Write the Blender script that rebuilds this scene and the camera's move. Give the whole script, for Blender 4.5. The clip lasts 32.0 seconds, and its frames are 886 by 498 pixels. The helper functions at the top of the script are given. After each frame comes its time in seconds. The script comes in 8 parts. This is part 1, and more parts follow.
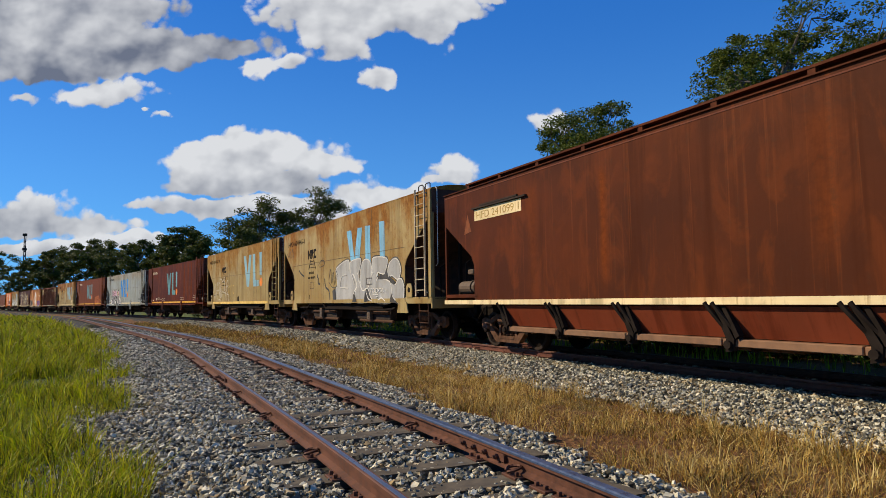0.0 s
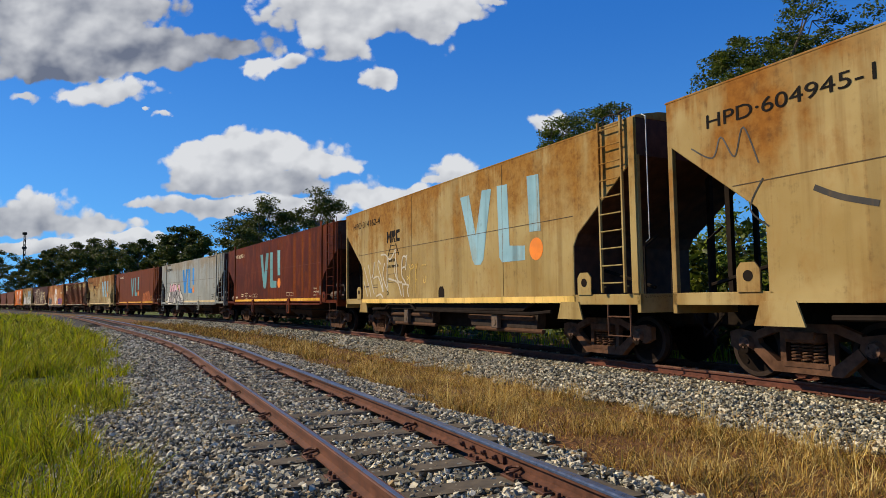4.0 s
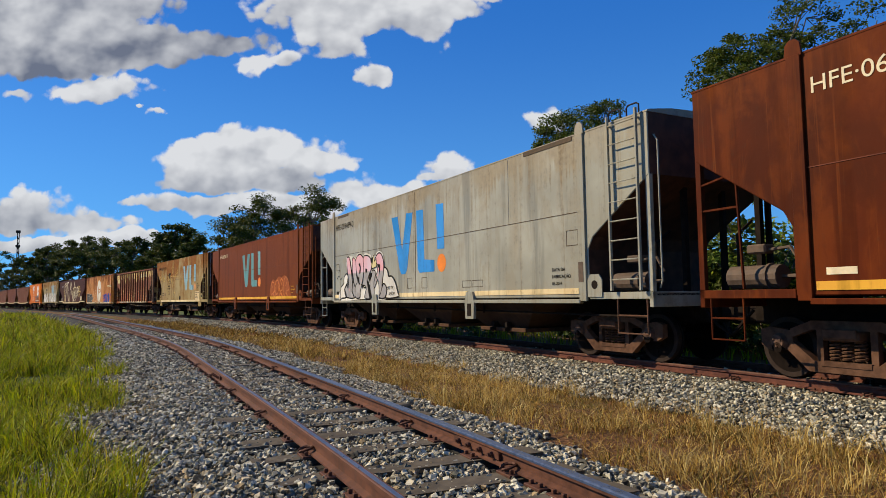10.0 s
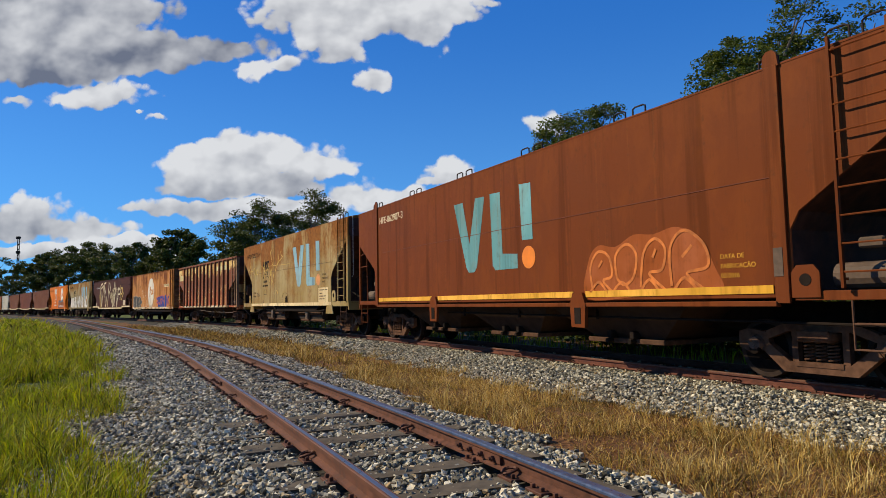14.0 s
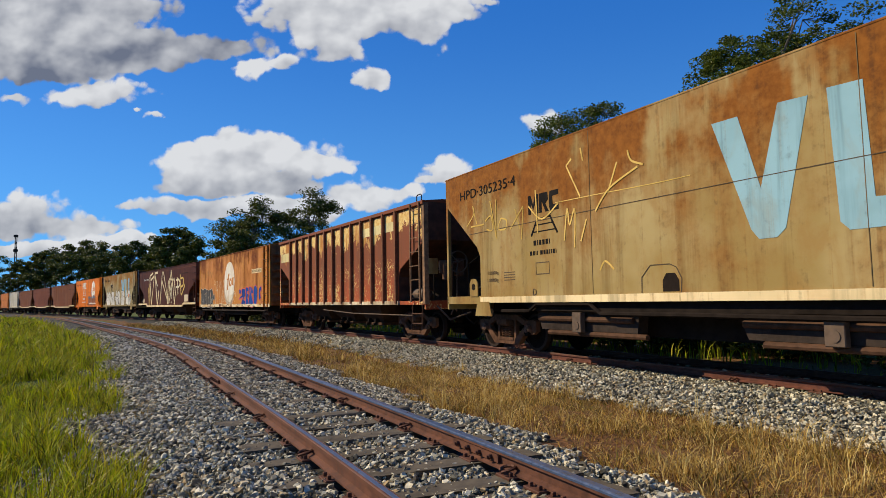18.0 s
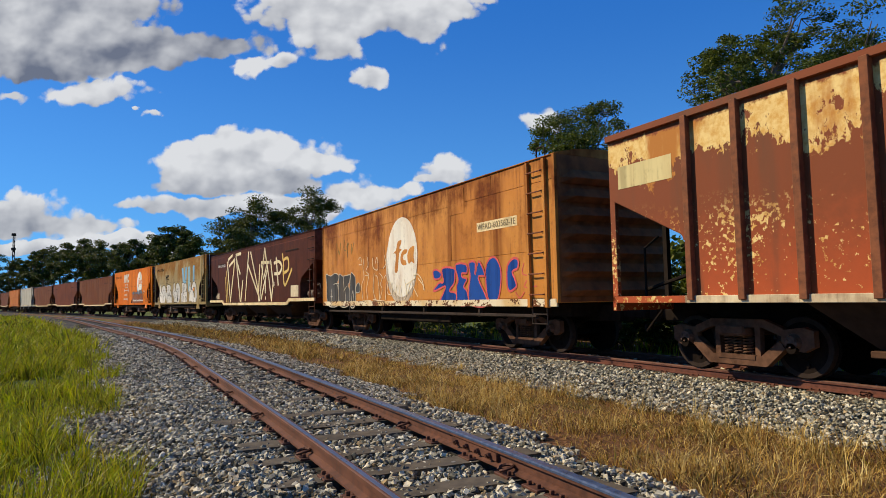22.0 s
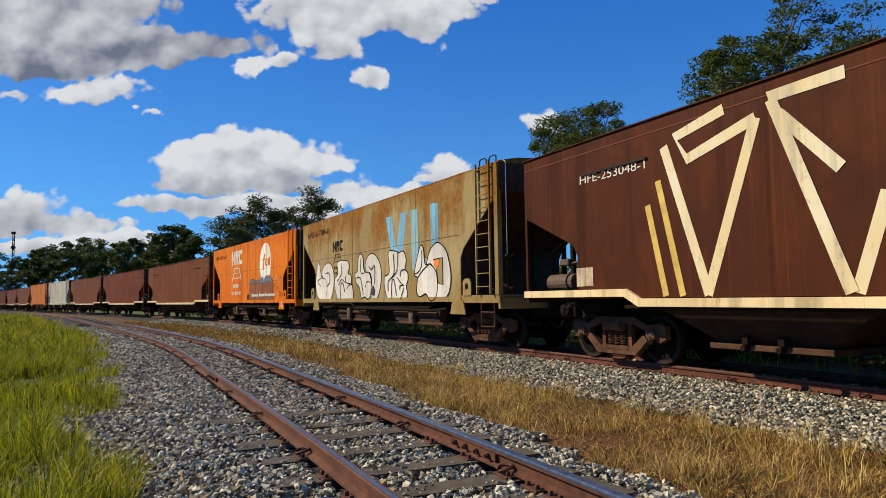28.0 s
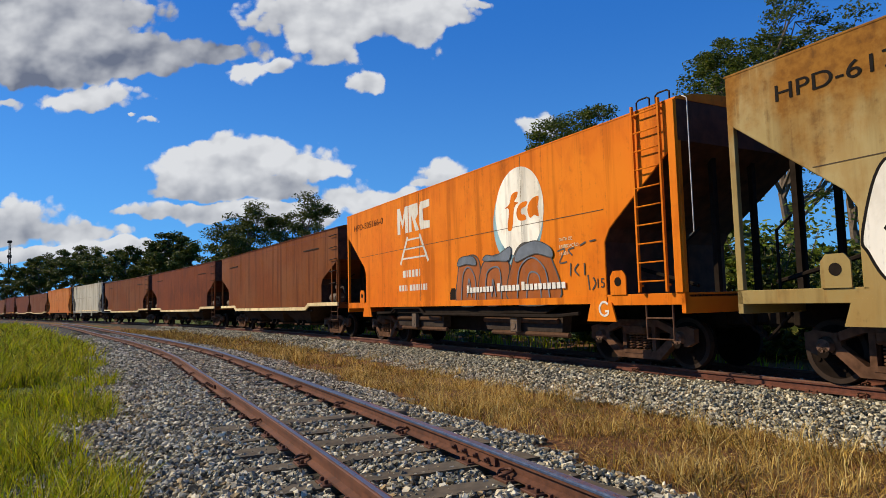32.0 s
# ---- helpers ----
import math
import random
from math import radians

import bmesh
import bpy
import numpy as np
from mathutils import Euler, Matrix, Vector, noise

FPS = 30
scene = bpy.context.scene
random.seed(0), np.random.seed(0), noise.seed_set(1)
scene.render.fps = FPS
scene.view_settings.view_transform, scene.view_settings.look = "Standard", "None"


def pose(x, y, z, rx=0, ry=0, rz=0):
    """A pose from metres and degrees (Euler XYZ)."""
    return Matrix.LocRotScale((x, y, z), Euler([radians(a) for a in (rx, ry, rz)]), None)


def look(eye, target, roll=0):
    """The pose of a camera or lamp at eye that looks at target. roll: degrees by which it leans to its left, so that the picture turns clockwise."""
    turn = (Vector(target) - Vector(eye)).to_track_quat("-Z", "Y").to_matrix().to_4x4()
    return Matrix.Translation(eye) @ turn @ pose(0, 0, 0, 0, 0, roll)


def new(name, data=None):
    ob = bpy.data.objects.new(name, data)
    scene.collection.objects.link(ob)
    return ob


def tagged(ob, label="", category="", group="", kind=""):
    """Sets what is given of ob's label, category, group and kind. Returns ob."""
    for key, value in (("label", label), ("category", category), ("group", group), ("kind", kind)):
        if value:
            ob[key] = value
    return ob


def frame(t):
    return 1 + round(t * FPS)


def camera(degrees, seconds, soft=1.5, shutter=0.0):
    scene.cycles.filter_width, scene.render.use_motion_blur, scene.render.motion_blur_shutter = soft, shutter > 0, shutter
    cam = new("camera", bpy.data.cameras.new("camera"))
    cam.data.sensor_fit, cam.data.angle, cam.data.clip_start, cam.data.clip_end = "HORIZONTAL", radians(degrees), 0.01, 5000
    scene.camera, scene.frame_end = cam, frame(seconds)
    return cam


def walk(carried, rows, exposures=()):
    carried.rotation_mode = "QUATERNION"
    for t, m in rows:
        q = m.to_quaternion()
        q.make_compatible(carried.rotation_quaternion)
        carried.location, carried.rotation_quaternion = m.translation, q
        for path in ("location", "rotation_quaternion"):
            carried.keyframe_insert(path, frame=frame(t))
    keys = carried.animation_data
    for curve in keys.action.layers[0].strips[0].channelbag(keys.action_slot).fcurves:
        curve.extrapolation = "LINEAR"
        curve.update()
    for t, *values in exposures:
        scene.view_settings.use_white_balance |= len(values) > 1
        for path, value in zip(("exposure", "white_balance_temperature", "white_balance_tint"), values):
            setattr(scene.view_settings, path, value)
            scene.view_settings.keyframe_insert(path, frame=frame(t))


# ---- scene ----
cam = camera(68.57, 32.0, soft=0.6)
# seconds and the camera's turn in degrees; it stands on one spot beside the siding
TURNS = (
    (0, 94.398, 0.885, 0.415), (0.5, 94.334, 0.774, 0.359), (1, 94.512, 0.852, 0.335),
    (1.5, 94.529, 0.876, 0.288), (2, 94.536, 0.794, 0.268), (2.5, 94.489, 0.652, 0.389),
    (3, 94.413, 0.605, 0.400), (3.5, 94.494, 0.641, 0.375), (5.5, 94.227, 0.512, 0.323),
    (6, 94.221, 0.477, 0.138), (6.5, 94.119, 0.530, 0.140), (7, 94.205, 0.476, 0.179),
    (7.5, 94.364, 0.569, 0.391), (8, 94.421, 0.722, 0.216), (8.5, 94.412, 0.758, 0.125),
    (9, 94.411, 0.766, 0.059), (9.5, 94.205, 0.658, 0.050), (10, 94.214, 0.782, -0.007),
    (10.5, 94.414, 0.720, 0.152), (11, 94.412, 0.753, 0.069), (11.5, 94.478, 0.766, 0.063),
    (12, 94.516, 0.867, 0.047), (12.5, 94.614, 1.058, 0.092), (13, 94.723, 1.062, 0.094),
    (13.5, 94.566, 1.020, -0.013), (14, 94.573, 1.057, 0.026), (14.5, 94.446, 1.102, -0.057),
    (16.5, 94.496, 1.069, -0.124), (17, 94.357, 1.035, -0.082), (17.5, 94.434, 1.142, -0.082),
    (18, 94.446, 1.021, -0.134), (18.5, 94.247, 0.893, -0.106), (19, 94.083, 0.625, -0.125),
    (19.5, 94.147, 0.872, -0.210), (20, 94.106, 0.994, -0.059), (20.5, 94.242, 0.854, -0.174),
    (21, 94.245, 0.899, -0.198), (21.5, 94.239, 1.010, -0.245), (22, 94.336, 1.008, -0.259),
    (22.5, 94.475, 1.017, -0.196), (23, 94.491, 1.000, -0.277), (23.5, 94.470, 0.941, -0.321),
    (24, 94.468, 0.907, -0.251), (24.5, 94.554, 1.043, -0.210), (25, 94.669, 0.925, -0.305),
    (25.5, 94.634, 1.071, -0.312), (27.5, 94.259, 0.864, -0.386), (28, 94.340, 0.781, -0.299),
    (28.5, 94.345, 0.627, -0.344), (29, 94.410, 0.864, -0.184), (29.5, 94.540, 0.844, -0.312),
    (30, 94.669, 0.911, -0.385), (30.5, 94.786, 1.035, -0.466), (31, 94.868, 1.395, -0.619),
    (31.5, 94.749, 1.437, -0.558), (32, 94.715, 1.409, -0.479),
)
EYE = (0.0, 0.0, 1.1026)
walk(cam, [(t, pose(*EYE, rx, ry, rz)) for t, rx, ry, rz in TURNS],
     exposures=((0.0, 0.20), (32.0, 0.20)))

# ---- world, sun ----
SUN_AZ, SUN_EL = (-0.965, 0.262), radians(36)
HIGH_CLOUDS = (
    (-0.650, 0.462, 0.225, 0.060, 0.32),
    (-0.500, 0.400, 0.140, 0.040, 0.0),
    (-0.350, 0.405, 0.085, 0.022, 0.16),
    (-0.598, 0.392, 0.150, 0.042, -0.02),
    (-0.529, 0.335, 0.091, 0.021, 0.85),
    (-0.667, 0.323, 0.039, 0.012, 0.80),
    (-0.108, 0.462, 0.185, 0.048, 0.72),
    (-0.180, 0.416, 0.055, 0.024, 0.75),
    (-0.150, 0.394, 0.045, 0.020, 0.80),
    (-0.017, 0.424, 0.052, 0.035, 0.75),
    (-0.289, 0.364, 0.028, 0.023, 0.85),
    (-0.240, 0.375, 0.023, 0.014, 0.80),
    (-0.107, 0.355, 0.028, 0.019, 0.80),
    (0.164, 0.275, 0.026, 0.017, 0.85),
    (-0.437, 0.295, 0.016, 0.007, 0.75),
    (-0.464, 0.305, 0.008, 0.004, 0.70),
    (0.074, 0.472, 0.024, 0.009, 0.75),
)
LOW_CLOUDS = (
    (-0.310, 0.231, 0.122, 0.039, 0.92),
    (-0.381, 0.207, 0.078, 0.030, 0.80),
    (-0.196, 0.222, 0.070, 0.028, 0.90),
    (-0.310, 0.184, 0.139, 0.017, 0.25),
    (-0.318, 0.151, 0.165, 0.017, 0.62),
    (-0.424, 0.150, 0.078, 0.012, 0.55),
    (-0.143, 0.164, 0.068, 0.031, 0.88),
    (-0.231, 0.134, 0.096, 0.016, 0.55),
    (0.003, 0.204, 0.042, 0.024, 0.88),
    (-0.011, 0.186, 0.026, 0.012, 0.60),
    (-0.639, 0.153, 0.061, 0.021, 0.85),
    (-0.668, 0.127, 0.104, 0.023, 0.35),
    (-0.554, 0.121, 0.078, 0.021, 0.70),
    (-0.510, 0.092, 0.130, 0.012, 0.75),
    (-0.632, 0.087, 0.113, 0.012, 0.50),
    (-0.051, 0.167, 0.028, 0.014, 0.85),
    (-0.396, 0.079, 0.061, 0.012, 0.70),
)


class Nodes:
    """Short hand for node trees."""

    def __init__(self, tree):
        self.tree = tree
        tree.nodes.clear()

    def add(self, kind, **values):
        n = self.tree.nodes.new(kind)
        for key, value in values.items():
            self.put(n.inputs[key], value)
        return n

    def put(self, socket, value):
        if isinstance(value, bpy.types.NodeSocket):
            self.tree.links.new(value, socket)
        else:
            socket.default_value = value

    def math(self, op, a, b=0.0, c=None, clamp=False):
        n = self.tree.nodes.new("ShaderNodeMath")
        n.operation, n.use_clamp = op, clamp
        self.put(n.inputs[0], a)
        self.put(n.inputs[1], b)
        if c is not None:
            self.put(n.inputs[2], c)
        return n.outputs[0]

    def mix(self, fac, a, b, blend="MIX"):
        n = self.tree.nodes.new("ShaderNodeMix")
        n.data_type, n.blend_type, n.clamp_factor = "RGBA", blend, True
        self.put(n.inputs[0], fac)
        self.put(n.inputs[6], a)
        self.put(n.inputs[7], b)
        return n.outputs[2]

    def noise(self, vector, scale, detail=4.0, rough=0.55, distortion=0.0):
        n = self.tree.nodes.new("ShaderNodeTexNoise")
        self.put(n.inputs["Vector"], vector)
        n.inputs["Scale"].default_value, n.inputs["Detail"].default_value = scale, detail
        n.inputs["Roughness"].default_value, n.inputs["Distortion"].default_value = rough, distortion
        return n.outputs[0]

    def ramp(self, fac, lo, hi, out_lo=0.0, out_hi=1.0):
        n = self.tree.nodes.new("ShaderNodeMapRange")
        n.interpolation_type = "SMOOTHSTEP"
        self.put(n.inputs[0], fac)
        for i, v in enumerate((lo, hi, out_lo, out_hi)):
            n.inputs[i + 1].default_value = v
        return n.outputs[0]

    def stretch(self, vector, sx, sy, sz, ox=0.0, oy=0.0, oz=0.0):
        n = self.tree.nodes.new("ShaderNodeMapping")
        self.put(n.inputs[0], vector)
        n.inputs[1].default_value, n.inputs[3].default_value = (ox, oy, oz), (sx, sy, sz)
        return n.outputs[0]


def make_world():
    w = bpy.data.worlds.new("sky")
    scene.world = w
    w.use_nodes = True
    n = Nodes(w.node_tree)
    sky = n.tree.nodes.new("ShaderNodeTexSky")
    sky.sky_type, sky.sun_disc = "NISHITA", False
    sky.sun_elevation, sky.sun_rotation = SUN_EL, math.atan2(SUN_AZ[0], SUN_AZ[1])
    sky.air_density, sky.dust_density, sky.ozone_density = 1.0, 0.15, 4.0
    way = n.tree.nodes.new("ShaderNodeTexCoord").outputs["Generated"]
    sep = n.tree.nodes.new("ShaderNodeSeparateXYZ")
    n.put(sep.inputs[0], way)
    x, y, z = sep.outputs
    front = n.math("MAXIMUM", y, 0.06)
    u, v = n.math("DIVIDE", x, front), n.math("DIVIDE", z, front)
    flat = n.tree.nodes.new("ShaderNodeCombineXYZ")
    n.put(flat.inputs[0], u), n.put(flat.inputs[1], v)
    # billows: fine noise bends the outline of every cloud
    swirl = n.noise(flat.outputs[0], 8.0, 10.0, 0.60)
    big = n.noise(flat.outputs[0], 4.0, 3.0, 0.5)
    puffs = n.noise(n.stretch(flat.outputs[0], 1, 1.25, 1, 0.3, 0.2), 12.0, 3.5, 0.5)
    # the same billows a little nearer to the sun: the difference lights their sunny side
    lee = n.noise(n.stretch(flat.outputs[0], 1, 1.25, 1, 0.285, 0.226), 12.0, 3.5, 0.5)
    relief = n.math("SUBTRACT", puffs, lee)
    warp = n.tree.nodes.new("ShaderNodeTexNoise")
    n.put(warp.inputs["Vector"], flat.outputs[0])
    warp.inputs["Scale"].default_value, warp.inputs["Detail"].default_value, warp.inputs["Roughness"].default_value = 14.0, 5.0, 0.55
    drift = n.add("ShaderNodeSeparateColor", Color=warp.outputs["Color"])
    u = n.math("ADD", u, n.math("MULTIPLY", n.math("SUBTRACT", drift.outputs[0], 0.5), 0.060))
    v = n.math("ADD", v, n.math("MULTIPLY", n.math("SUBTRACT", drift.outputs[1], 0.5), 0.045))
    body, shade, total = None, 0.0, 0.001
    for cu, cv, ru, rv, light in HIGH_CLOUDS + LOW_CLOUDS:
        du = n.math("DIVIDE", n.math("SUBTRACT", u, cu), ru * 1.04)
        dv = n.math("DIVIDE", n.math("SUBTRACT", v, cv), rv * 1.10)
        d = n.math("SQRT", n.math("ADD", n.math("MULTIPLY", du, du), n.math("MULTIPLY", dv, dv)))
        m = n.math("MULTIPLY", n.math("SUBTRACT", 1.10, d), min(1.7, max(0.9, ru / 0.07)))
        lit = n.math("ADD", light, n.math("MULTIPLY", dv, 0.30 if light > 0.4 else 0.10))
        body = n.math("SMOOTH_MAX", body, m, 0.25) if body else m
        weight = n.math("POWER", n.math("MAXIMUM", n.math("ADD", m, 0.25), 0.0), 2.0)
        shade = n.math("ADD", shade, n.math("MULTIPLY", lit, weight))
        total = n.math("ADD", total, weight)
    shade = n.math("DIVIDE", shade, total)
    # the rest of the sky, beside and behind, carries the same broken clouds
    cover = n.math("SUBTRACT", n.noise(way, 2.2, 5.0, 0.55), 0.68)
    aside = n.ramp(y, 0.55, 0.25)
    body = n.math("MAXIMUM", body, n.math("SUBTRACT", n.math("MULTIPLY", cover, 6.0),
                                          n.math("SUBTRACT", 2.0, n.math("MULTIPLY", aside, 2.0))))
    bent = n.mix(0.035, flat.outputs[0], warp.outputs["Color"])
    cells = n.add("ShaderNodeTexVoronoi", Vector=n.stretch(bent, 1, 1.2, 1), Scale=24.0)
    small = n.add("ShaderNodeTexVoronoi", Vector=n.stretch(bent, 1, 1.1, 1, 3.1, 1.7), Scale=58.0)
    lobes = n.math("ADD", n.math("SUBTRACT", 0.42, cells.outputs["Distance"]),
                   n.math("MULTIPLY", n.math("SUBTRACT", 0.42, small.outputs["Distance"]), 0.5))
    edge = n.math("ADD", body, n.math("MULTIPLY", n.math("SUBTRACT", swirl, 0.5), 1.7))
    edge = n.math("ADD", edge, n.math("MULTIPLY", n.math("SUBTRACT", puffs, 0.5), 1.0))
    edge = n.math("ADD", edge, n.math("MULTIPLY", lobes, 0.75))
    density = n.ramp(edge, 0.02, 0.34)
    tone = n.math("ADD", n.math("ADD", shade, n.math("ADD", n.math("MULTIPLY", relief, 2.1), n.math("MULTIPLY", n.math("SUBTRACT", lobes, 0.1), 0.28))),
                  n.math("MULTIPLY", n.math("SUBTRACT", big, 0.5), 0.45))
    tone = n.math("MAXIMUM", tone, n.math("SUBTRACT", n.math("MULTIPLY", aside, 1.35), 1.0))
    colour = n.mix(n.math("DIVIDE", n.math("ADD", tone, 0.45), 1.40, clamp=True), (1.45, 1.65, 2.2, 1), (7.1, 7.2, 7.35, 1))
    blue = n.mix(1.0, sky.outputs[0], (0.31, 0.80, 1.34, 1), "MULTIPLY")
    # clear deep blue, paler towards the horizon
    clear = n.mix(n.ramp(z, 0.02, 0.46), (1.15, 3.7, 7.9, 1), (0.21, 1.62, 5.9, 1))
    blue = n.mix(0.6, blue, clear)
    out = n.mix(n.math("MULTIPLY", density, 0.97), blue, colour)
    bg = n.add("ShaderNodeBackground", Color=out, Strength=0.09)
    n.put(n.add("ShaderNodeOutputWorld").inputs[0], bg.outputs[0])


make_world()
sun = new("sun", bpy.data.lights.new("sun", "SUN"))
sun.data.energy, sun.data.angle, sun.data.color = 5.0, radians(0.53), (1.0, 0.845, 0.59)
sun.matrix_world = look((SUN_AZ[0] * 50, SUN_AZ[1] * 50, math.tan(SUN_EL) * 50), (0, 0, 0))

# ---- the line and the train's run along it ----
KNOTS = (-260, -160, -100, -60, -30, -10, 15)
BEND = (0.00018, 0.00018, 0.00012, -0.00136, -0.00425, -0.00410, 0.0018)
SS = np.arange(-700.0, 200.5, 0.5)


def lay_line():
    k = np.interp(SS, KNOTS, BEND)
    turn = np.concatenate([[0], np.cumsum((k[1:] + k[:-1]) / 2 * 0.5)])
    i0 = int(np.argmin(abs(SS)))
    turn = turn - turn[i0] + radians(-63.497)
    c, s = np.cos(turn), np.sin(turn)
    x = np.concatenate([[0], np.cumsum((c[1:] + c[:-1]) / 2 * 0.5)])
    y = np.concatenate([[0], np.cumsum((s[1:] + s[:-1]) / 2 * 0.5)])
    return x - x[i0] + 5.4435, y - y[i0] + 8.0, turn


LX, LY, LT = lay_line()


def on_line(s, off=0.0, z=0.0):
    """A point of the main line; off: metres to the right of the way of travel."""
    t = np.interp(s, SS, LT)
    return Vector((np.interp(s, SS, LX) + off * math.sin(t), np.interp(s, SS, LY) - off * math.cos(t), z))


def run(t):
    return 5.1156 * (t - 13) - 0.01017 * (t - 13) ** 2


SIDING_Z = 0.06

# siding: its centre line by distance along it from near the camera
SIDE_S = np.arange(-30.0, 90.5, 0.5)


def lay_siding():
    turn = np.radians(np.interp(SIDE_S, (-30, -4, 4, 10, 16, 24, 40, 55, 70), (108, 114.3, 116.9, 116.7, 121.2, 123.1, 122.8, 124.0, 128.5)))
    c, s = np.cos(turn), np.sin(turn)
    x = np.concatenate([[0], np.cumsum((c[1:] + c[:-1]) / 4)])
    y = np.concatenate([[0], np.cumsum((s[1:] + s[:-1]) / 4)])
    i0 = int(np.argmin(abs(SIDE_S)))
    return x - x[i0] + 0.015, y - y[i0] + 4.201, turn


TX, TY, TT = lay_siding()


def on_siding(s, off=0.0, z=0.0):
    """off: metres to the right when looking away from the camera."""
    t = np.interp(s, SIDE_S, TT)
    return Vector((np.interp(s, SIDE_S, TX) + off * math.sin(t), np.interp(s, SIDE_S, TY) - off * math.cos(t), z + SIDING_Z))


def near_line(px, py, xs, ys, ts):
    """Distance along and to the right of a line, for arrays of points: first by every 20th place, then round the best."""
    along, off = np.zeros(len(px)), np.zeros(len(px))
    step = 20
    for a in range(0, len(px), 20000):
        qx, qy = px[a:a + 20000, None], py[a:a + 20000, None]
        i = np.argmin((qx - xs[None, ::step]) ** 2 + (qy - ys[None, ::step]) ** 2, axis=1) * step
        close = np.clip(i[:, None] + np.arange(-step, step + 1)[None, :], 0, len(xs) - 1)
        dx, dy = qx - xs[close], qy - ys[close]
        r = np.arange(len(i))
        j = np.argmin(dx * dx + dy * dy, axis=1)
        i, dx, dy = close[r, j], dx[r, j], dy[r, j]
        off[a:a + 20000] = dx * np.sin(ts[i]) - dy * np.cos(ts[i])
        along[a:a + 20000] = i
    return along, off


# ---- materials ----
def material(name):
    m = bpy.data.materials.new(name)
    m.use_nodes = True
    n = Nodes(m.node_tree)
    out, shader = n.add("ShaderNodeOutputMaterial"), n.add("ShaderNodeBsdfPrincipled")
    n.put(out.inputs[0], shader.outputs[0])
    shader.inputs["Specular IOR Level"].default_value = 0.25
    return m, n, shader


def rgb(r, g, b):
    return (r, g, b, 1.0)


def bump(n, shader, height, strength=0.3, distance=0.01):
    b = n.add("ShaderNodeBump", Strength=strength, Distance=distance, Height=height)
    n.put(shader.inputs["Normal"], b.outputs[0])


def plain(name, colour, rough=0.7, metal=0.0, grain=8.0, vary=0.25, relief=0.15, gloss=0.25):
    m, n, s = material(name)
    co = n.add("ShaderNodeTexCoord").outputs["Object"]
    a, b = n.noise(co, grain, 6.0), n.noise(co, grain * 0.12, 3.0)
    f = n.ramp(n.math("ADD", n.math("MULTIPLY", a, 0.6), n.math("MULTIPLY", b, 0.4)), 0.3, 0.7)
    dark = rgb(*(c * (1 - vary) for c in colour))
    light = rgb(*(min(c * (1 + vary), 1) for c in colour))
    n.put(s.inputs["Base Color"], n.mix(f, dark, light))
    s.inputs["Metallic"].default_value = metal
    n.put(s.inputs["Roughness"], n.ramp(a, 0.2, 0.8, max(rough - 0.1, 0.05), min(rough + 0.1, 1)))
    bump(n, s, a, relief)
    s.inputs["Specular IOR Level"].default_value = gloss
    return m


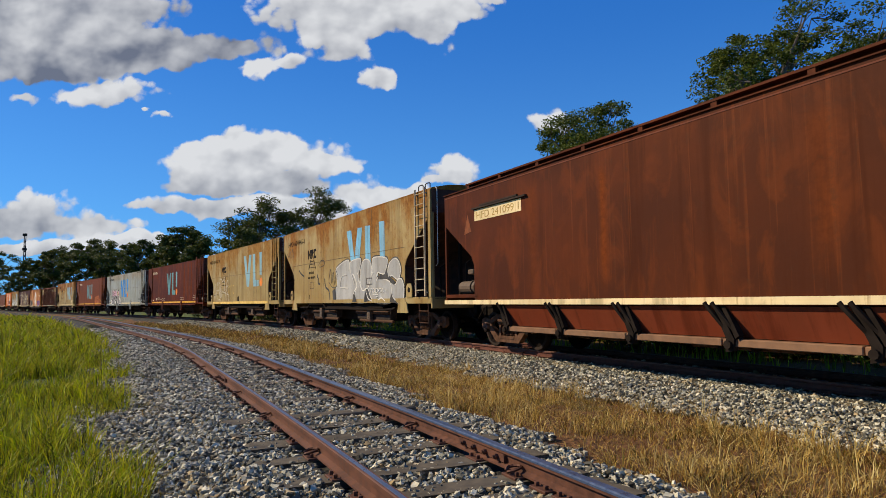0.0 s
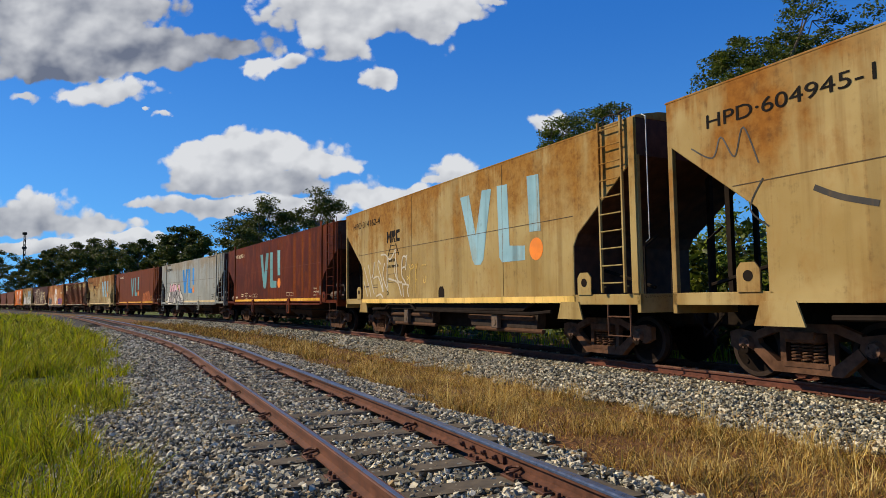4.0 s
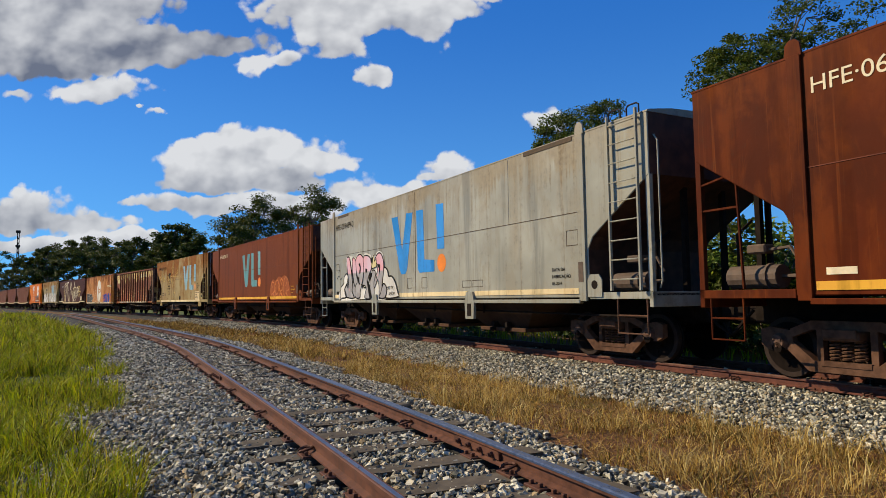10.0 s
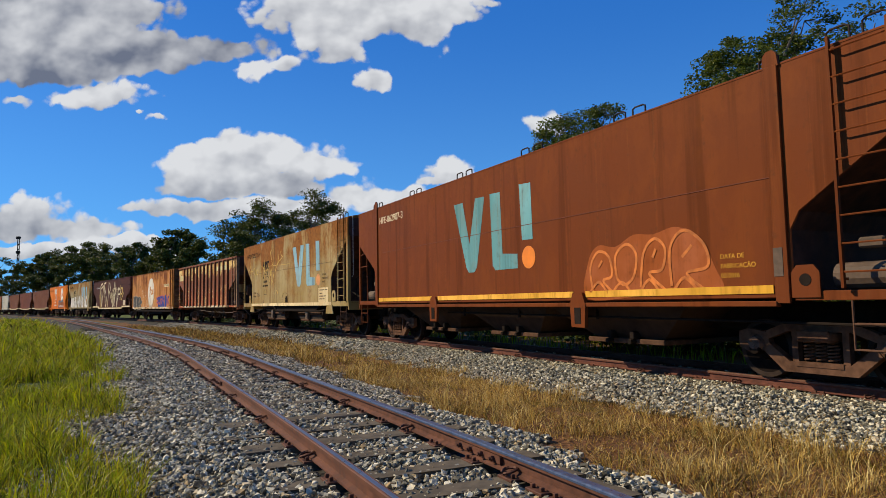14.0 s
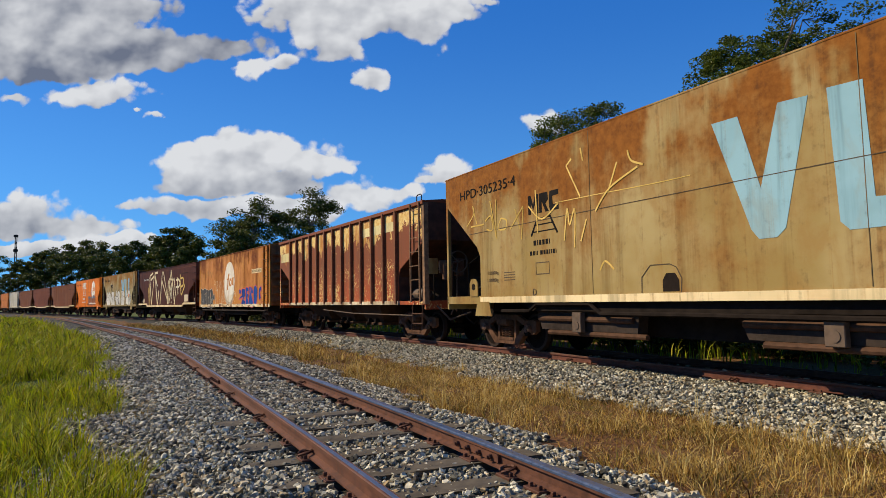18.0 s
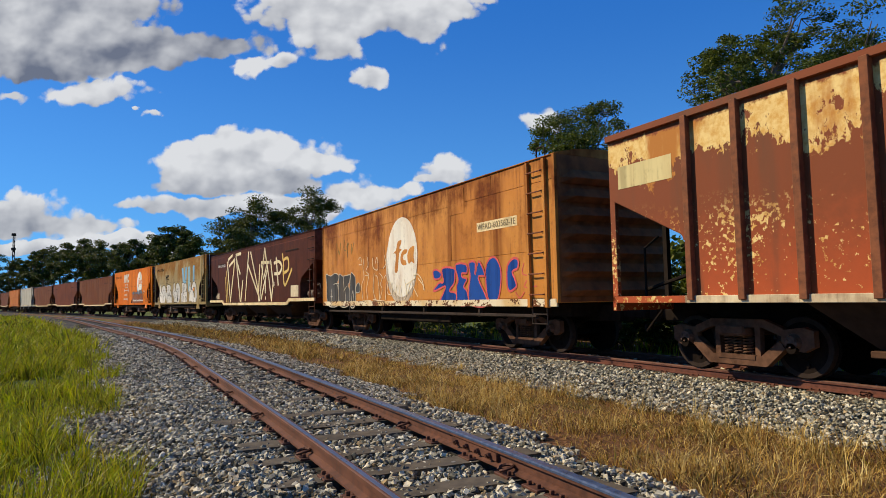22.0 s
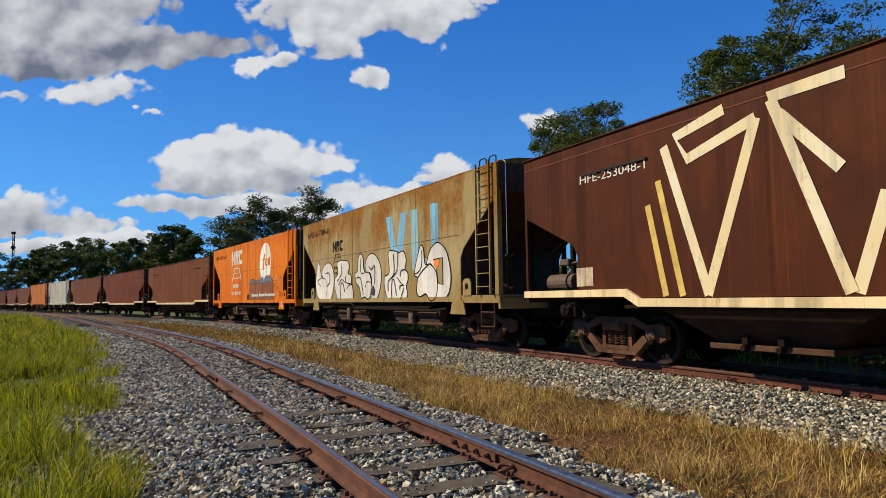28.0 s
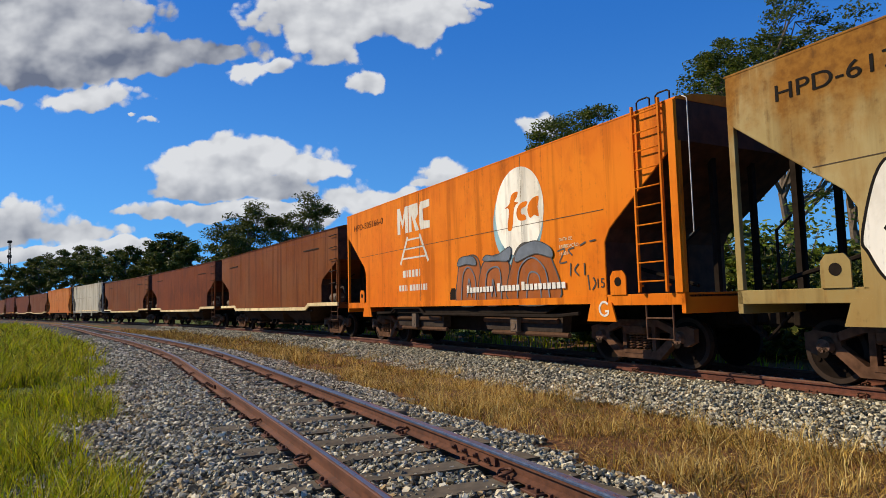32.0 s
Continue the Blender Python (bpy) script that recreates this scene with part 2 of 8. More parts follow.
def wagon_paint(name, paint, rust, rusty=0.4, top_rust=0.5, pale=None, seed=0.0, rough=0.62, streak=1.0, grime=(0.05, 0.029, 0.016), runs=(), gloss=0.04, top=3.9):
    """Weathered wagon paint: blotches of rust, more towards the eaves, streaks that run down, grime, faded patches."""
    m, n, s = material(name)
    co = n.add("ShaderNodeTexCoord").outputs["Object"]
    sep = n.add("ShaderNodeSeparateXYZ", Vector=co)
    z = sep.outputs[2]
    moved = n.stretch(co, 1, 1, 1, seed, seed * 1.7, 0)
    blot = n.noise(moved, 0.9, 6.0, 0.62)
    fine = n.noise(moved, 9.0, 6.0, 0.65)
    streaks = n.noise(n.stretch(moved, 3.2, 1.0, 0.16), 1.0, 5.0, 0.6)
    thin = n.noise(n.stretch(moved, 13.0, 1.0, 0.22), 1.0, 4.0, 0.6)
    patch = n.ramp(n.noise(n.stretch(moved, 1.0, 1, 0.55, 5.0, 2.0, 1.0), 0.75, 4.0, 0.6), 0.36, 0.56)
    up = n.math("MULTIPLY", n.ramp(z, 1.6, 4.0), patch)
    drip = n.math("ADD", n.math("MULTIPLY", n.math("SUBTRACT", blot, 0.5), 1.3), n.math("MULTIPLY", n.math("SUBTRACT", thin, 0.5), 1.5))
    eave = n.ramp(n.math("ADD", z, drip), top - 0.42, top - 0.10)
    amount = n.math("ADD", n.math("MULTIPLY", blot, 0.62), n.math("MULTIPLY", streaks, 0.38))
    amount = n.math("ADD", amount, n.math("MULTIPLY", up, top_rust * 0.34))
    amount = n.math("ADD", amount, n.math("MULTIPLY", n.math("SUBTRACT", fine, 0.5), 0.12))
    mask = n.ramp(amount, 0.70 - rusty * 0.42, 1.02 - rusty * 0.36)
    mask = n.math("MAXIMUM", mask, n.math("MULTIPLY", eave, n.math("MULTIPLY_ADD", patch, top_rust * 0.65, top_rust * 0.3)))
    for rx, rw, z0, z1, strength in runs:
        away = n.math("ABSOLUTE", n.math("SUBTRACT", n.math("ADD", sep.outputs[0], n.math("MULTIPLY", n.math("SUBTRACT", blot, 0.5), 0.25)), rx))
        run_mask = n.math("MULTIPLY", n.ramp(away, rw, 0.0), n.math("MULTIPLY", n.ramp(z, z0 - 0.3, z0 + 0.5), n.ramp(z, z1 + 0.15, z1 - 0.2)))
        run_mask = n.math("MULTIPLY", run_mask, n.ramp(thin, 0.30, 0.60, strength * 0.45, strength))
        mask = n.math("MAXIMUM", mask, run_mask)
    faded = pale if pale else tuple(min(1, c * 1.25 + 0.03) for c in paint)
    base = n.mix(n.ramp(n.noise(moved, 0.55, 4.0), 0.35, 0.65), rgb(*paint), rgb(*faded))
    mottle = n.ramp(n.noise(n.stretch(moved, 1.3, 1, 0.6, 7.0, 3.0, 2.0), 1.7, 5.0, 0.62, 0.6), 0.46, 0.66)
    base = n.mix(n.math("MULTIPLY", mottle, 0.55), base, rgb(*(min(1, 0.62 * a + 0.42 * b) for a, b in zip(paint, rust))))
    base = n.mix(n.math("MULTIPLY", n.ramp(streaks, 0.50, 0.66), 0.75 * streak), base, rgb(*(c * 0.60 for c in paint)))
    base = n.mix(n.math("MULTIPLY", n.ramp(thin, 0.56, 0.72), 0.6 * streak), base, rgb(*(min(1, a * 0.55 + b * 0.6) for a, b in zip(paint, rust))))
    rust_col = n.mix(n.ramp(fine, 0.3, 0.7), rgb(*rust), rgb(rust[0] * 0.68, rust[1] * 0.62, rust[2] * 0.6))
    col = n.mix(mask, base, rust_col)
    dirt = n.ramp(n.math("ADD", n.math("MULTIPLY", thin, 0.5), n.math("MULTIPLY", fine, 0.5)), 0.52, 0.72)
    col = n.mix(n.math("MULTIPLY", dirt, 0.45), col, rgb(*grime))
    n.put(s.inputs["Base Color"], col)
    s.inputs["Specular IOR Level"].default_value = gloss
    n.put(s.inputs["Roughness"], n.ramp(n.math("ADD", mask, n.math("MULTIPLY", fine, 0.4)), 0.0, 1.2, rough - 0.12, min(0.95, rough + 0.22)))
    bump(n, s, n.math("ADD", n.math("MULTIPLY", fine, 0.5), n.math("MULTIPLY", n.noise(moved, 1.6, 2.0), 1.2)), 0.22, 0.02)
    return m


def by_island(name, stops, rough=0.9, grain=30.0, vary=0.3, relief=0.4, through_light=0.0):
    """A colour for every loose piece of a mesh, from a few true colours, with grain on it."""
    m, n, s = material(name)
    rand = n.add("ShaderNodeNewGeometry").outputs["Random Per Island"]
    ramp = n.add("ShaderNodeValToRGB", Fac=rand)
    while len(ramp.color_ramp.elements) < len(stops):
        ramp.color_ramp.elements.new(0.5)
    for i, (e, c) in enumerate(zip(ramp.color_ramp.elements, stops)):
        e.position, e.color = i / max(1, len(stops) - 1), rgb(*c)
    co = n.add("ShaderNodeTexCoord").outputs["Object"]
    g = n.noise(co, grain, 5.0)
    col = n.mix(n.ramp(g, 0.25, 0.75), n.mix(1.0, ramp.outputs[0], rgb(1 - vary, 1 - vary, 1 - vary), "MULTIPLY"), ramp.outputs[0])
    n.put(s.inputs["Base Color"], col)
    s.inputs["Roughness"].default_value = rough
    if relief:
        bump(n, s, g, relief)
    if through_light:
        t = n.add("ShaderNodeBsdfTranslucent", Color=col)
        mixed = n.add("ShaderNodeMixShader", Fac=through_light)
        n.put(mixed.inputs[1], s.outputs[0]), n.put(mixed.inputs[2], t.outputs[0])
        for node in n.tree.nodes:
            if node.type == "OUTPUT_MATERIAL":
                n.put(node.inputs[0], mixed.outputs[0])
    return m


# ---- mesh helpers ----
def part(name, bm, mat, parent=None, label="", smooth=False):
    me = bpy.data.meshes.new(name)
    bm.to_mesh(me)
    bm.free()
    return part_of(name, me, mat, parent, label, smooth)


def part_of(name, me, mat, parent=None, label="", smooth=False):
    if mat and not me.materials:
        me.materials.append(mat)
    if smooth:
        for p in me.polygons:
            p.use_smooth = True
    ob = new(name, me)
    if parent:
        ob.parent = parent
    if label:
        tagged(ob, label)
    return ob


def empty(name, label, category, group="", kind=""):
    ob = new(name)
    ob.empty_display_size = 0.2
    return tagged(ob, label, category, group, kind)


def mesh_of(name, verts, faces, mat):
    me = bpy.data.meshes.new(name)
    me.from_pydata(verts, [], faces)
    if mat:
        me.materials.append(mat)
    return me


def box(bm, x0, x1, y0, y1, z0, z1, bevel=0.0):
    vs = [bm.verts.new((x, y, z)) for x in (x0, x1) for y in (y0, y1) for z in (z0, z1)]
    fs = [bm.faces.new([vs[i] for i in q]) for q in ((0, 1, 3, 2), (4, 6, 7, 5), (0, 4, 5, 1), (2, 3, 7, 6), (0, 2, 6, 4), (1, 5, 7, 3))]
    if bevel:
        es = list({e for f in fs for e in f.edges})
        bmesh.ops.bevel(bm, geom=es, offset=bevel, segments=1, affect="EDGES")


def prism(bm, poly, y0, y1):
    """A plate or block whose outline in x and z is given, from y0 to y1."""
    a = [bm.verts.new((x, y0, z)) for x, z in poly]
    b = [bm.verts.new((x, y1, z)) for x, z in poly]
    k = len(poly)
    bm.faces.new(a), bm.faces.new(b[::-1])
    for i in range(k):
        j = (i + 1) % k
        bm.faces.new((a[j], a[i], b[i], b[j]))
    bmesh.ops.recalc_face_normals(bm, faces=bm.faces)


def lathe_x(bm, cx, cz, y0, y1, r, n=20, r1=None):
    """A drum whose axis runs across the wagon."""
    r1 = r if r1 is None else r1
    a = [bm.verts.new((cx + r * math.cos(2 * math.pi * i / n), y0, cz + r * math.sin(2 * math.pi * i / n))) for i in range(n)]
    b = [bm.verts.new((cx + r1 * math.cos(2 * math.pi * i / n), y1, cz + r1 * math.sin(2 * math.pi * i / n))) for i in range(n)]
    bm.faces.new(a), bm.faces.new(b[::-1])
    for i in range(n):
        bm.faces.new((a[(i + 1) % n], a[i], b[i], b[(i + 1) % n]))


def tube(bm, pts, r, n=6, r_end=None):
    """A round bar along points."""
    pts = [Vector(p) for p in pts]
    rings, side = [], None
    for i, p in enumerate(pts):
        d = (pts[min(i + 1, len(pts) - 1)] - pts[max(i - 1, 0)])
        d = d.normalized() if d.length > 1e-9 else Vector((0, 0, 1))
        ref = side if side and abs(side.dot(d)) < 0.95 else (Vector((0, 0, 1)) if abs(d.z) < 0.9 else Vector((1, 0, 0)))
        side = (ref - d * ref.dot(d)).normalized()
        up = d.cross(side)
        rad = r if r_end is None else r + (r_end - r) * i / max(1, len(pts) - 1)
        rings.append([bm.verts.new(p + (side * math.cos(2 * math.pi * k / n) + up * math.sin(2 * math.pi * k / n)) * rad) for k in range(n)])
    for a, b in zip(rings, rings[1:]):
        for k in range(n):
            bm.faces.new((a[k], a[(k + 1) % n], b[(k + 1) % n], b[k]))
    bm.faces.new(rings[0][::-1]), bm.faces.new(rings[-1])


def sweep(name, section, places, mat):
    """A closed section (across, up) carried along places: (point, turn)."""
    verts, faces, k = [], [], len(section)
    for p, t in places:
        for a, u in section:
            verts.append((p.x + a * math.sin(t), p.y - a * math.cos(t), p.z + u))
    for i in range(len(places) - 1):
        for j in range(k):
            a, b = i * k + j, i * k + (j + 1) % k
            faces.append((a, b, b + k, a + k))
    faces += [tuple(range(k))[::-1], tuple(range(len(verts) - k, len(verts)))]
    return mesh_of(name, verts, faces, mat)


# ---- materials of the place ----
M_RAIL = plain("rusty_rail", (0.108, 0.043, 0.024), 0.75, 0.1, 14.0, 0.4)
M_RAIL_MAIN = plain("rusty_main_rail", (0.12, 0.042, 0.026), 0.8, 0.1, 14.0, 0.4)
# worn siding rail heads: the sky's blue reflection is mixed into the base colour
M_POLISH = plain("worn_rail_head_sky_tint", (0.050, 0.072, 0.125), 0.34, 0.0, 20.0, 0.3, 0.05)
M_WORN = plain("worn_brown_rail_head", (0.135, 0.062, 0.040), 0.55, 0.1, 14.0, 0.3, 0.08)
M_SLEEPER = plain("weathered_timber", (0.088, 0.070, 0.047), 0.9, 0.0, 9.0, 0.45, 0.6)
M_STEEL = plain("dusty_black_steel", (0.040, 0.029, 0.023), 0.8, 0.0, 10.0, 0.4, gloss=0.06)
M_BOGIE = plain("dusty_bogie_iron", (0.108, 0.056, 0.034), 0.85, 0.0, 10.0, 0.4, gloss=0.04)
# wheels near black: the body's shade over them is part of this colour
M_WHEEL = plain("wheel_steel_in_shade", (0.013, 0.009, 0.007), 0.85, 0.0, 12.0, 0.35, gloss=0.03)
M_TREAD = plain("bright_wheel_rim", (0.036, 0.024, 0.018), 0.7, 0.0, 12.0, 0.25, gloss=0.08)
M_STONE = by_island("ballast_stone", ((0.050, 0.045, 0.034), (0.40, 0.365, 0.255), (0.70, 0.635, 0.455), (0.18, 0.165, 0.12), (0.88, 0.80, 0.58),
                                      (0.42, 0.30, 0.15), (0.065, 0.058, 0.043), (0.24, 0.225, 0.16), (0.04, 0.036, 0.028), (0.68, 0.62, 0.45)), 0.9, 40.0, 0.3, 0.4)
M_DRY = by_island("dry_grass_blades", ((0.38, 0.20, 0.030), (0.70, 0.46, 0.10), (0.06, 0.027, 0.008), (0.26, 0.115, 0.018), (0.12, 0.12, 0.012), (0.78, 0.58, 0.19), (0.10, 0.043, 0.010), (0.38, 0.21, 0.036), (0.07, 0.085, 0.010), (0.20, 0.088, 0.018)),
                  0.7, 20.0, 0.25, 0.0, 0.25)
M_STRAW = by_island("straw_stems", ((0.80, 0.56, 0.14), (0.48, 0.28, 0.05), (0.92, 0.72, 0.27), (0.34, 0.17, 0.03)), 0.6, 20.0, 0.2, 0.0, 0.3)
M_GREEN = by_island("green_grass_blades", ((0.23, 0.30, 0.004), (0.46, 0.51, 0.006), (0.05, 0.085, 0.003), (0.62, 0.57, 0.010), (0.30, 0.38, 0.005), (0.56, 0.46, 0.04), (0.03, 0.05, 0.003), (0.30, 0.24, 0.015), (0.05, 0.075, 0.003)),
                    0.7, 20.0, 0.2, 0.0, 0.30)
M_LEAF = by_island("tree_leaves", ((0.065, 0.098, 0.012), (0.12, 0.150, 0.016), (0.035, 0.055, 0.010), (0.20, 0.21, 0.022)), 0.5, 10.0, 0.2, 0.0, 0.32)
M_LEAF_FAR = by_island("far_tree_leaves", ((0.05, 0.073, 0.011), (0.09, 0.11, 0.014), (0.03, 0.045, 0.008), (0.17, 0.17, 0.02)), 0.6, 4.0, 0.2, 0.0, 0.2)
M_BARK = plain("grey_bark", (0.13, 0.10, 0.075), 0.9, 0.0, 6.0, 0.4, 0.5)


def ground_material():
    m, n, s = material("ground_cover")
    co = n.add("ShaderNodeTexCoord").outputs["Object"]
    at = n.add("ShaderNodeAttribute")
    at.attribute_name = "cover"
    cover = at.outputs["Fac"]
    big, fine = n.noise(co, 0.6, 5.0), n.noise(co, 22.0, 6.0, 0.7)
    vor = n.add("ShaderNodeTexVoronoi", Vector=co, Scale=17.0)
    # stone bed kept dark: shade in the gaps between loose stones is painted here
    stones = n.mix(n.ramp(n.add("ShaderNodeSeparateColor", Color=vor.outputs["Color"]).outputs[0], 0.0, 1.0), rgb(0.02, 0.019, 0.016), rgb(0.09, 0.083, 0.068))
    stones = n.mix(n.ramp(vor.outputs["Distance"], 0.03, 0.055, 0.0, 0.75), stones, rgb(0.03, 0.027, 0.024))
    dry = n.mix(n.ramp(fine, 0.3, 0.7), rgb(0.060, 0.024, 0.010), rgb(0.21, 0.095, 0.028))
    dry = n.mix(n.ramp(big, 0.5, 0.75), dry, rgb(0.15, 0.11, 0.035))
    green = n.mix(n.ramp(n.math("ADD", n.math("MULTIPLY", big, 0.5), n.math("MULTIPLY", fine, 0.5)), 0.35, 0.65), rgb(0.030, 0.042, 0.006), rgb(0.12, 0.14, 0.015))
    ragged = n.math("ADD", cover, n.math("MULTIPLY", n.math("SUBTRACT", fine, 0.5), 0.5))
    col = n.mix(n.ramp(ragged, 0.35, 0.6), stones, dry)
    col = n.mix(n.ramp(ragged, 1.35, 1.65), col, green)
    n.put(s.inputs["Base Color"], col)
    s.inputs["Roughness"].default_value = 0.95
    bump(n, s, n.math("ADD", vor.outputs["Distance"], n.math("MULTIPLY", fine, 0.3)), 0.7, 0.04)
    return m


def cover_at(x, y):
    """Height and cover of the ground: 0 ballast, 1 dry grass, 2 green grass."""
    x, y = np.asarray(x, float).ravel(), np.asarray(y, float).ravel()
    _, dm = near_line(x, y, LX, LY, LT)
    along, dn = near_line(x, y, TX, TY, TT)
    wob = 0.25 * np.sin(x * 1.3 + y * 0.7) + 0.15 * np.sin(x * 2.9 - y * 1.9) + 0.08 * np.sin(7.1 * x + 5.3 * y)
    am, an = np.abs(dm), np.abs(dn)
    zm = np.interp(am, (0, 1.25, 2.2, 4), (-0.17, -0.18, -0.37, -0.40))
    zn = np.interp(an, (0, 1.15, 1.7, 4), (-0.13, -0.135, -0.22, -0.40))
    z = np.maximum(zm, zn) + 0.02 * wob + np.interp(-dn, (1.7, 7.0, 400, 500), (0.0, 0.42, 0.42, 0.0)) * (dn < 0)
    cover = np.full(len(x), 1.0)
    cover[(an < 1.45 + 0.3 * wob) | (am < 2.1 + 0.3 * wob)] = 0.0
    left = dn < -2.0 - 0.4 * wob
    cover[left] = 2.0
    cover[(dn < 0) & ~left] = 0.0
    cover[(dm < -2.4)] = 1.2
    cover[(dm < -7.0)] = 2.0
    far = np.hypot(x, y) > 60
    cover[far & (am > 2.2) & (an > 2.2)] = 2.0
    gone = an > 400
    z[gone] = -0.4
    return z, cover


# ---- ground ----
def axis_steps(lo, hi):
    a = [0.0]
    while a[-1] < hi:
        a.append(a[-1] + max(0.22, abs(a[-1]) * 0.022))
    b = [0.0]
    while b[-1] > lo:
        b.append(b[-1] - max(0.22, abs(b[-1]) * 0.022))
    return np.array(b[:0:-1] + a)


def make_ground():
    xs, ys = axis_steps(-2600, 2600), axis_steps(-2600, 2600) + 8.0
    gx, gy = np.meshgrid(xs, ys)
    z, cover = cover_at(gx, gy)
    w, h = len(xs), len(ys)
    verts = np.c_[gx.ravel(), gy.ravel(), z]
    i = (np.arange(h - 1)[:, None] * w + np.arange(w - 1)[None, :]).ravel()
    faces = np.c_[i, i + 1, i + 1 + w, i + w]
    me = mesh_of("ground", verts.tolist(), faces.tolist(), ground_material())
    me.attributes.new("cover", "FLOAT", "POINT").data.foreach_set("value", cover.astype(np.float32))
    for p in me.polygons:
        p.use_smooth = True
    tagged(new("ground", me), "flat ground with ballast, dry grass and green grass", "ground", kind="structure")


make_ground()

# ---- track ----
RAIL = ((-0.055, -0.125), (0.055, -0.125), (0.055, -0.112), (0.012, -0.098), (0.012, -0.045), (0.034, -0.035), (0.034, -0.006), (0.026, 0.0),
        (-0.026, 0.0), (-0.034, -0.006), (-0.034, -0.035), (-0.012, -0.045), (-0.012, -0.098), (-0.055, -0.112))


def make_track(name, place, turns, s0, s1, steel, label, first, last, worn, joint=()):
    track = empty(name, label, "railway track", kind="structure")
    step = 0.75
    ss = np.arange(s0, s1 + 0.01, step)
    for off in (-0.534, 0.534):
        part_of("rail", sweep("rail", RAIL, [(place(s, off), turns(s)) for s in ss], steel), None, track)
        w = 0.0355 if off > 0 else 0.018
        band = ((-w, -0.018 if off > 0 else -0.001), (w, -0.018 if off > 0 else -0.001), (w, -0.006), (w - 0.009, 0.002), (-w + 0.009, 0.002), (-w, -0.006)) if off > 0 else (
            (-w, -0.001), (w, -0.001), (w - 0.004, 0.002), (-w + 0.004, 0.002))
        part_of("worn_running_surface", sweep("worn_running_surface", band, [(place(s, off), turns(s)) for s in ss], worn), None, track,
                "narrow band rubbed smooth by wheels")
    rng = random.Random(5)
    sleeper_meshes = []
    for k in range(6):
        bm = bmesh.new()
        box(bm, -0.115, 0.115, -1.0, 1.0, -0.16, 0.0, 0.012)
        for v in bm.verts:
            v.co += Vector((rng.uniform(-0.012, 0.012), rng.uniform(-0.02, 0.02), rng.uniform(-0.008, 0.006)))
        me = bpy.data.meshes.new("sleeper")
        bm.to_mesh(me)
        bm.free()
        me.materials.append(M_SLEEPER)
        sleeper_meshes.append(me)
    plate = bmesh.new()
    box(plate, -0.09, 0.09, -0.12, 0.12, -0.015, 0.006, 0.004)
    for sx in (-1, 1):
        for sy in (-0.085, 0.085):
            box(plate, sx * 0.05 - 0.013, sx * 0.05 + 0.013, sy - 0.013, sy + 0.013, 0.006, 0.032, 0.003)
    plate_me = bpy.data.meshes.new("tie_plate")
    plate.to_mesh(plate_me)
    plate.free()
    plate_me.materials.append(M_RAIL)
    clip = bmesh.new()
    loop = [(0.055 * math.sin(a) * (0.7 if a > 3 else 1.0), 0.075 + 0.05 * math.cos(a), 0.02 + 0.028 * abs(math.sin(a * 0.5))) for a in np.linspace(0.4, 6.2, 11)]
    tube(clip, loop, 0.011, 5)
    clip_me = bpy.data.meshes.new("rail_clip")
    clip.to_mesh(clip_me)
    clip.free()
    clip_me.materials.append(M_RAIL)
    places, s = [], first
    while s < last:
        places.append(s)
        s += 0.62 + rng.uniform(-0.02, 0.02)
    # the sleepers lie closer together under a rail joint
    places = sorted([p for p in places if all(abs(p - q) > 0.3 for q in joint)] + list(joint))
    for count, s in enumerate(places):
        t = turns(s)
        p = place(s, rng.uniform(-0.04, 0.04))
        sl = part_of("sleeper", rng.choice(sleeper_meshes), None, track)
        sl.matrix_basis = pose(p.x, p.y, p.z - 0.139 + rng.uniform(-0.010, 0.008), 0, 0, math.degrees(t) + rng.uniform(-2.0, 2.0))
        for off in (-0.534, 0.534):
            q = place(s, off)
            pl = part_of("tie_plate", plate_me, None, track)
            pl.matrix_basis = pose(q.x, q.y, q.z - 0.131, 0, 0, math.degrees(t))
            if abs(s) < 25 and count % 3 == (0 if off < 0 else 1):
                for flip in (0, 180):
                    c = part_of("rail_clip", clip_me, None, track)
                    c.matrix_basis = pose(q.x, q.y, q.z - 0.125, 0, 0, math.degrees(t) + flip)
    return places


def rail_joint(track, s, off, side):
    """A joint: two bars bolted to the web of the rail."""
    p, t = on_siding(s, off), float(np.interp(s, SIDE_S, TT))
    for sy in (-1, 1):
        bm = bmesh.new()
        prism(bm, [(-0.34, -0.095), (0.34, -0.095), (0.34, -0.05), (0.33, -0.042), (-0.33, -0.042), (-0.34, -0.05)], sy * 0.026 - 0.012, sy * 0.026 + 0.012)
        bar = part("joint_bar", bm, M_RAIL, track, "bolted joint bar on the rail")
        bar.matrix_basis = pose(p.x, p.y, p.z, 0, 0, math.degrees(t))
        for x in (-0.25, -0.085, 0.085, 0.25):
            bm = bmesh.new()
            lathe_x(bm, x, -0.068, sy * 0.034, sy * 0.062, 0.019, 6)
            lathe_x(bm, x, -0.068, sy * 0.06, sy * 0.078, 0.011, 8)
            part("bolt", bm, M_RAIL, bar)


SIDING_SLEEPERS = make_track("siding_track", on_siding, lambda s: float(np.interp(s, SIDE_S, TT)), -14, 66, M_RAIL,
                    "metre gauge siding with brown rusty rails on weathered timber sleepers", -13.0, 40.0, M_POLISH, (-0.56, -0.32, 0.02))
MAIN_SLEEPERS = make_track("main_track", on_line, lambda s: float(np.interp(s, SS, LT)), -330, 60, M_RAIL_MAIN,
                        "metre gauge main line with rust red rails in grey ballast", -45.0, 14.0, M_WORN)

for joint_s, joint_off in ((0.55, 0.534), (12.6, 0.534), (6.4, -0.534)):
    rail_joint(bpy.data.objects["siding_track"], joint_s, joint_off, 1)


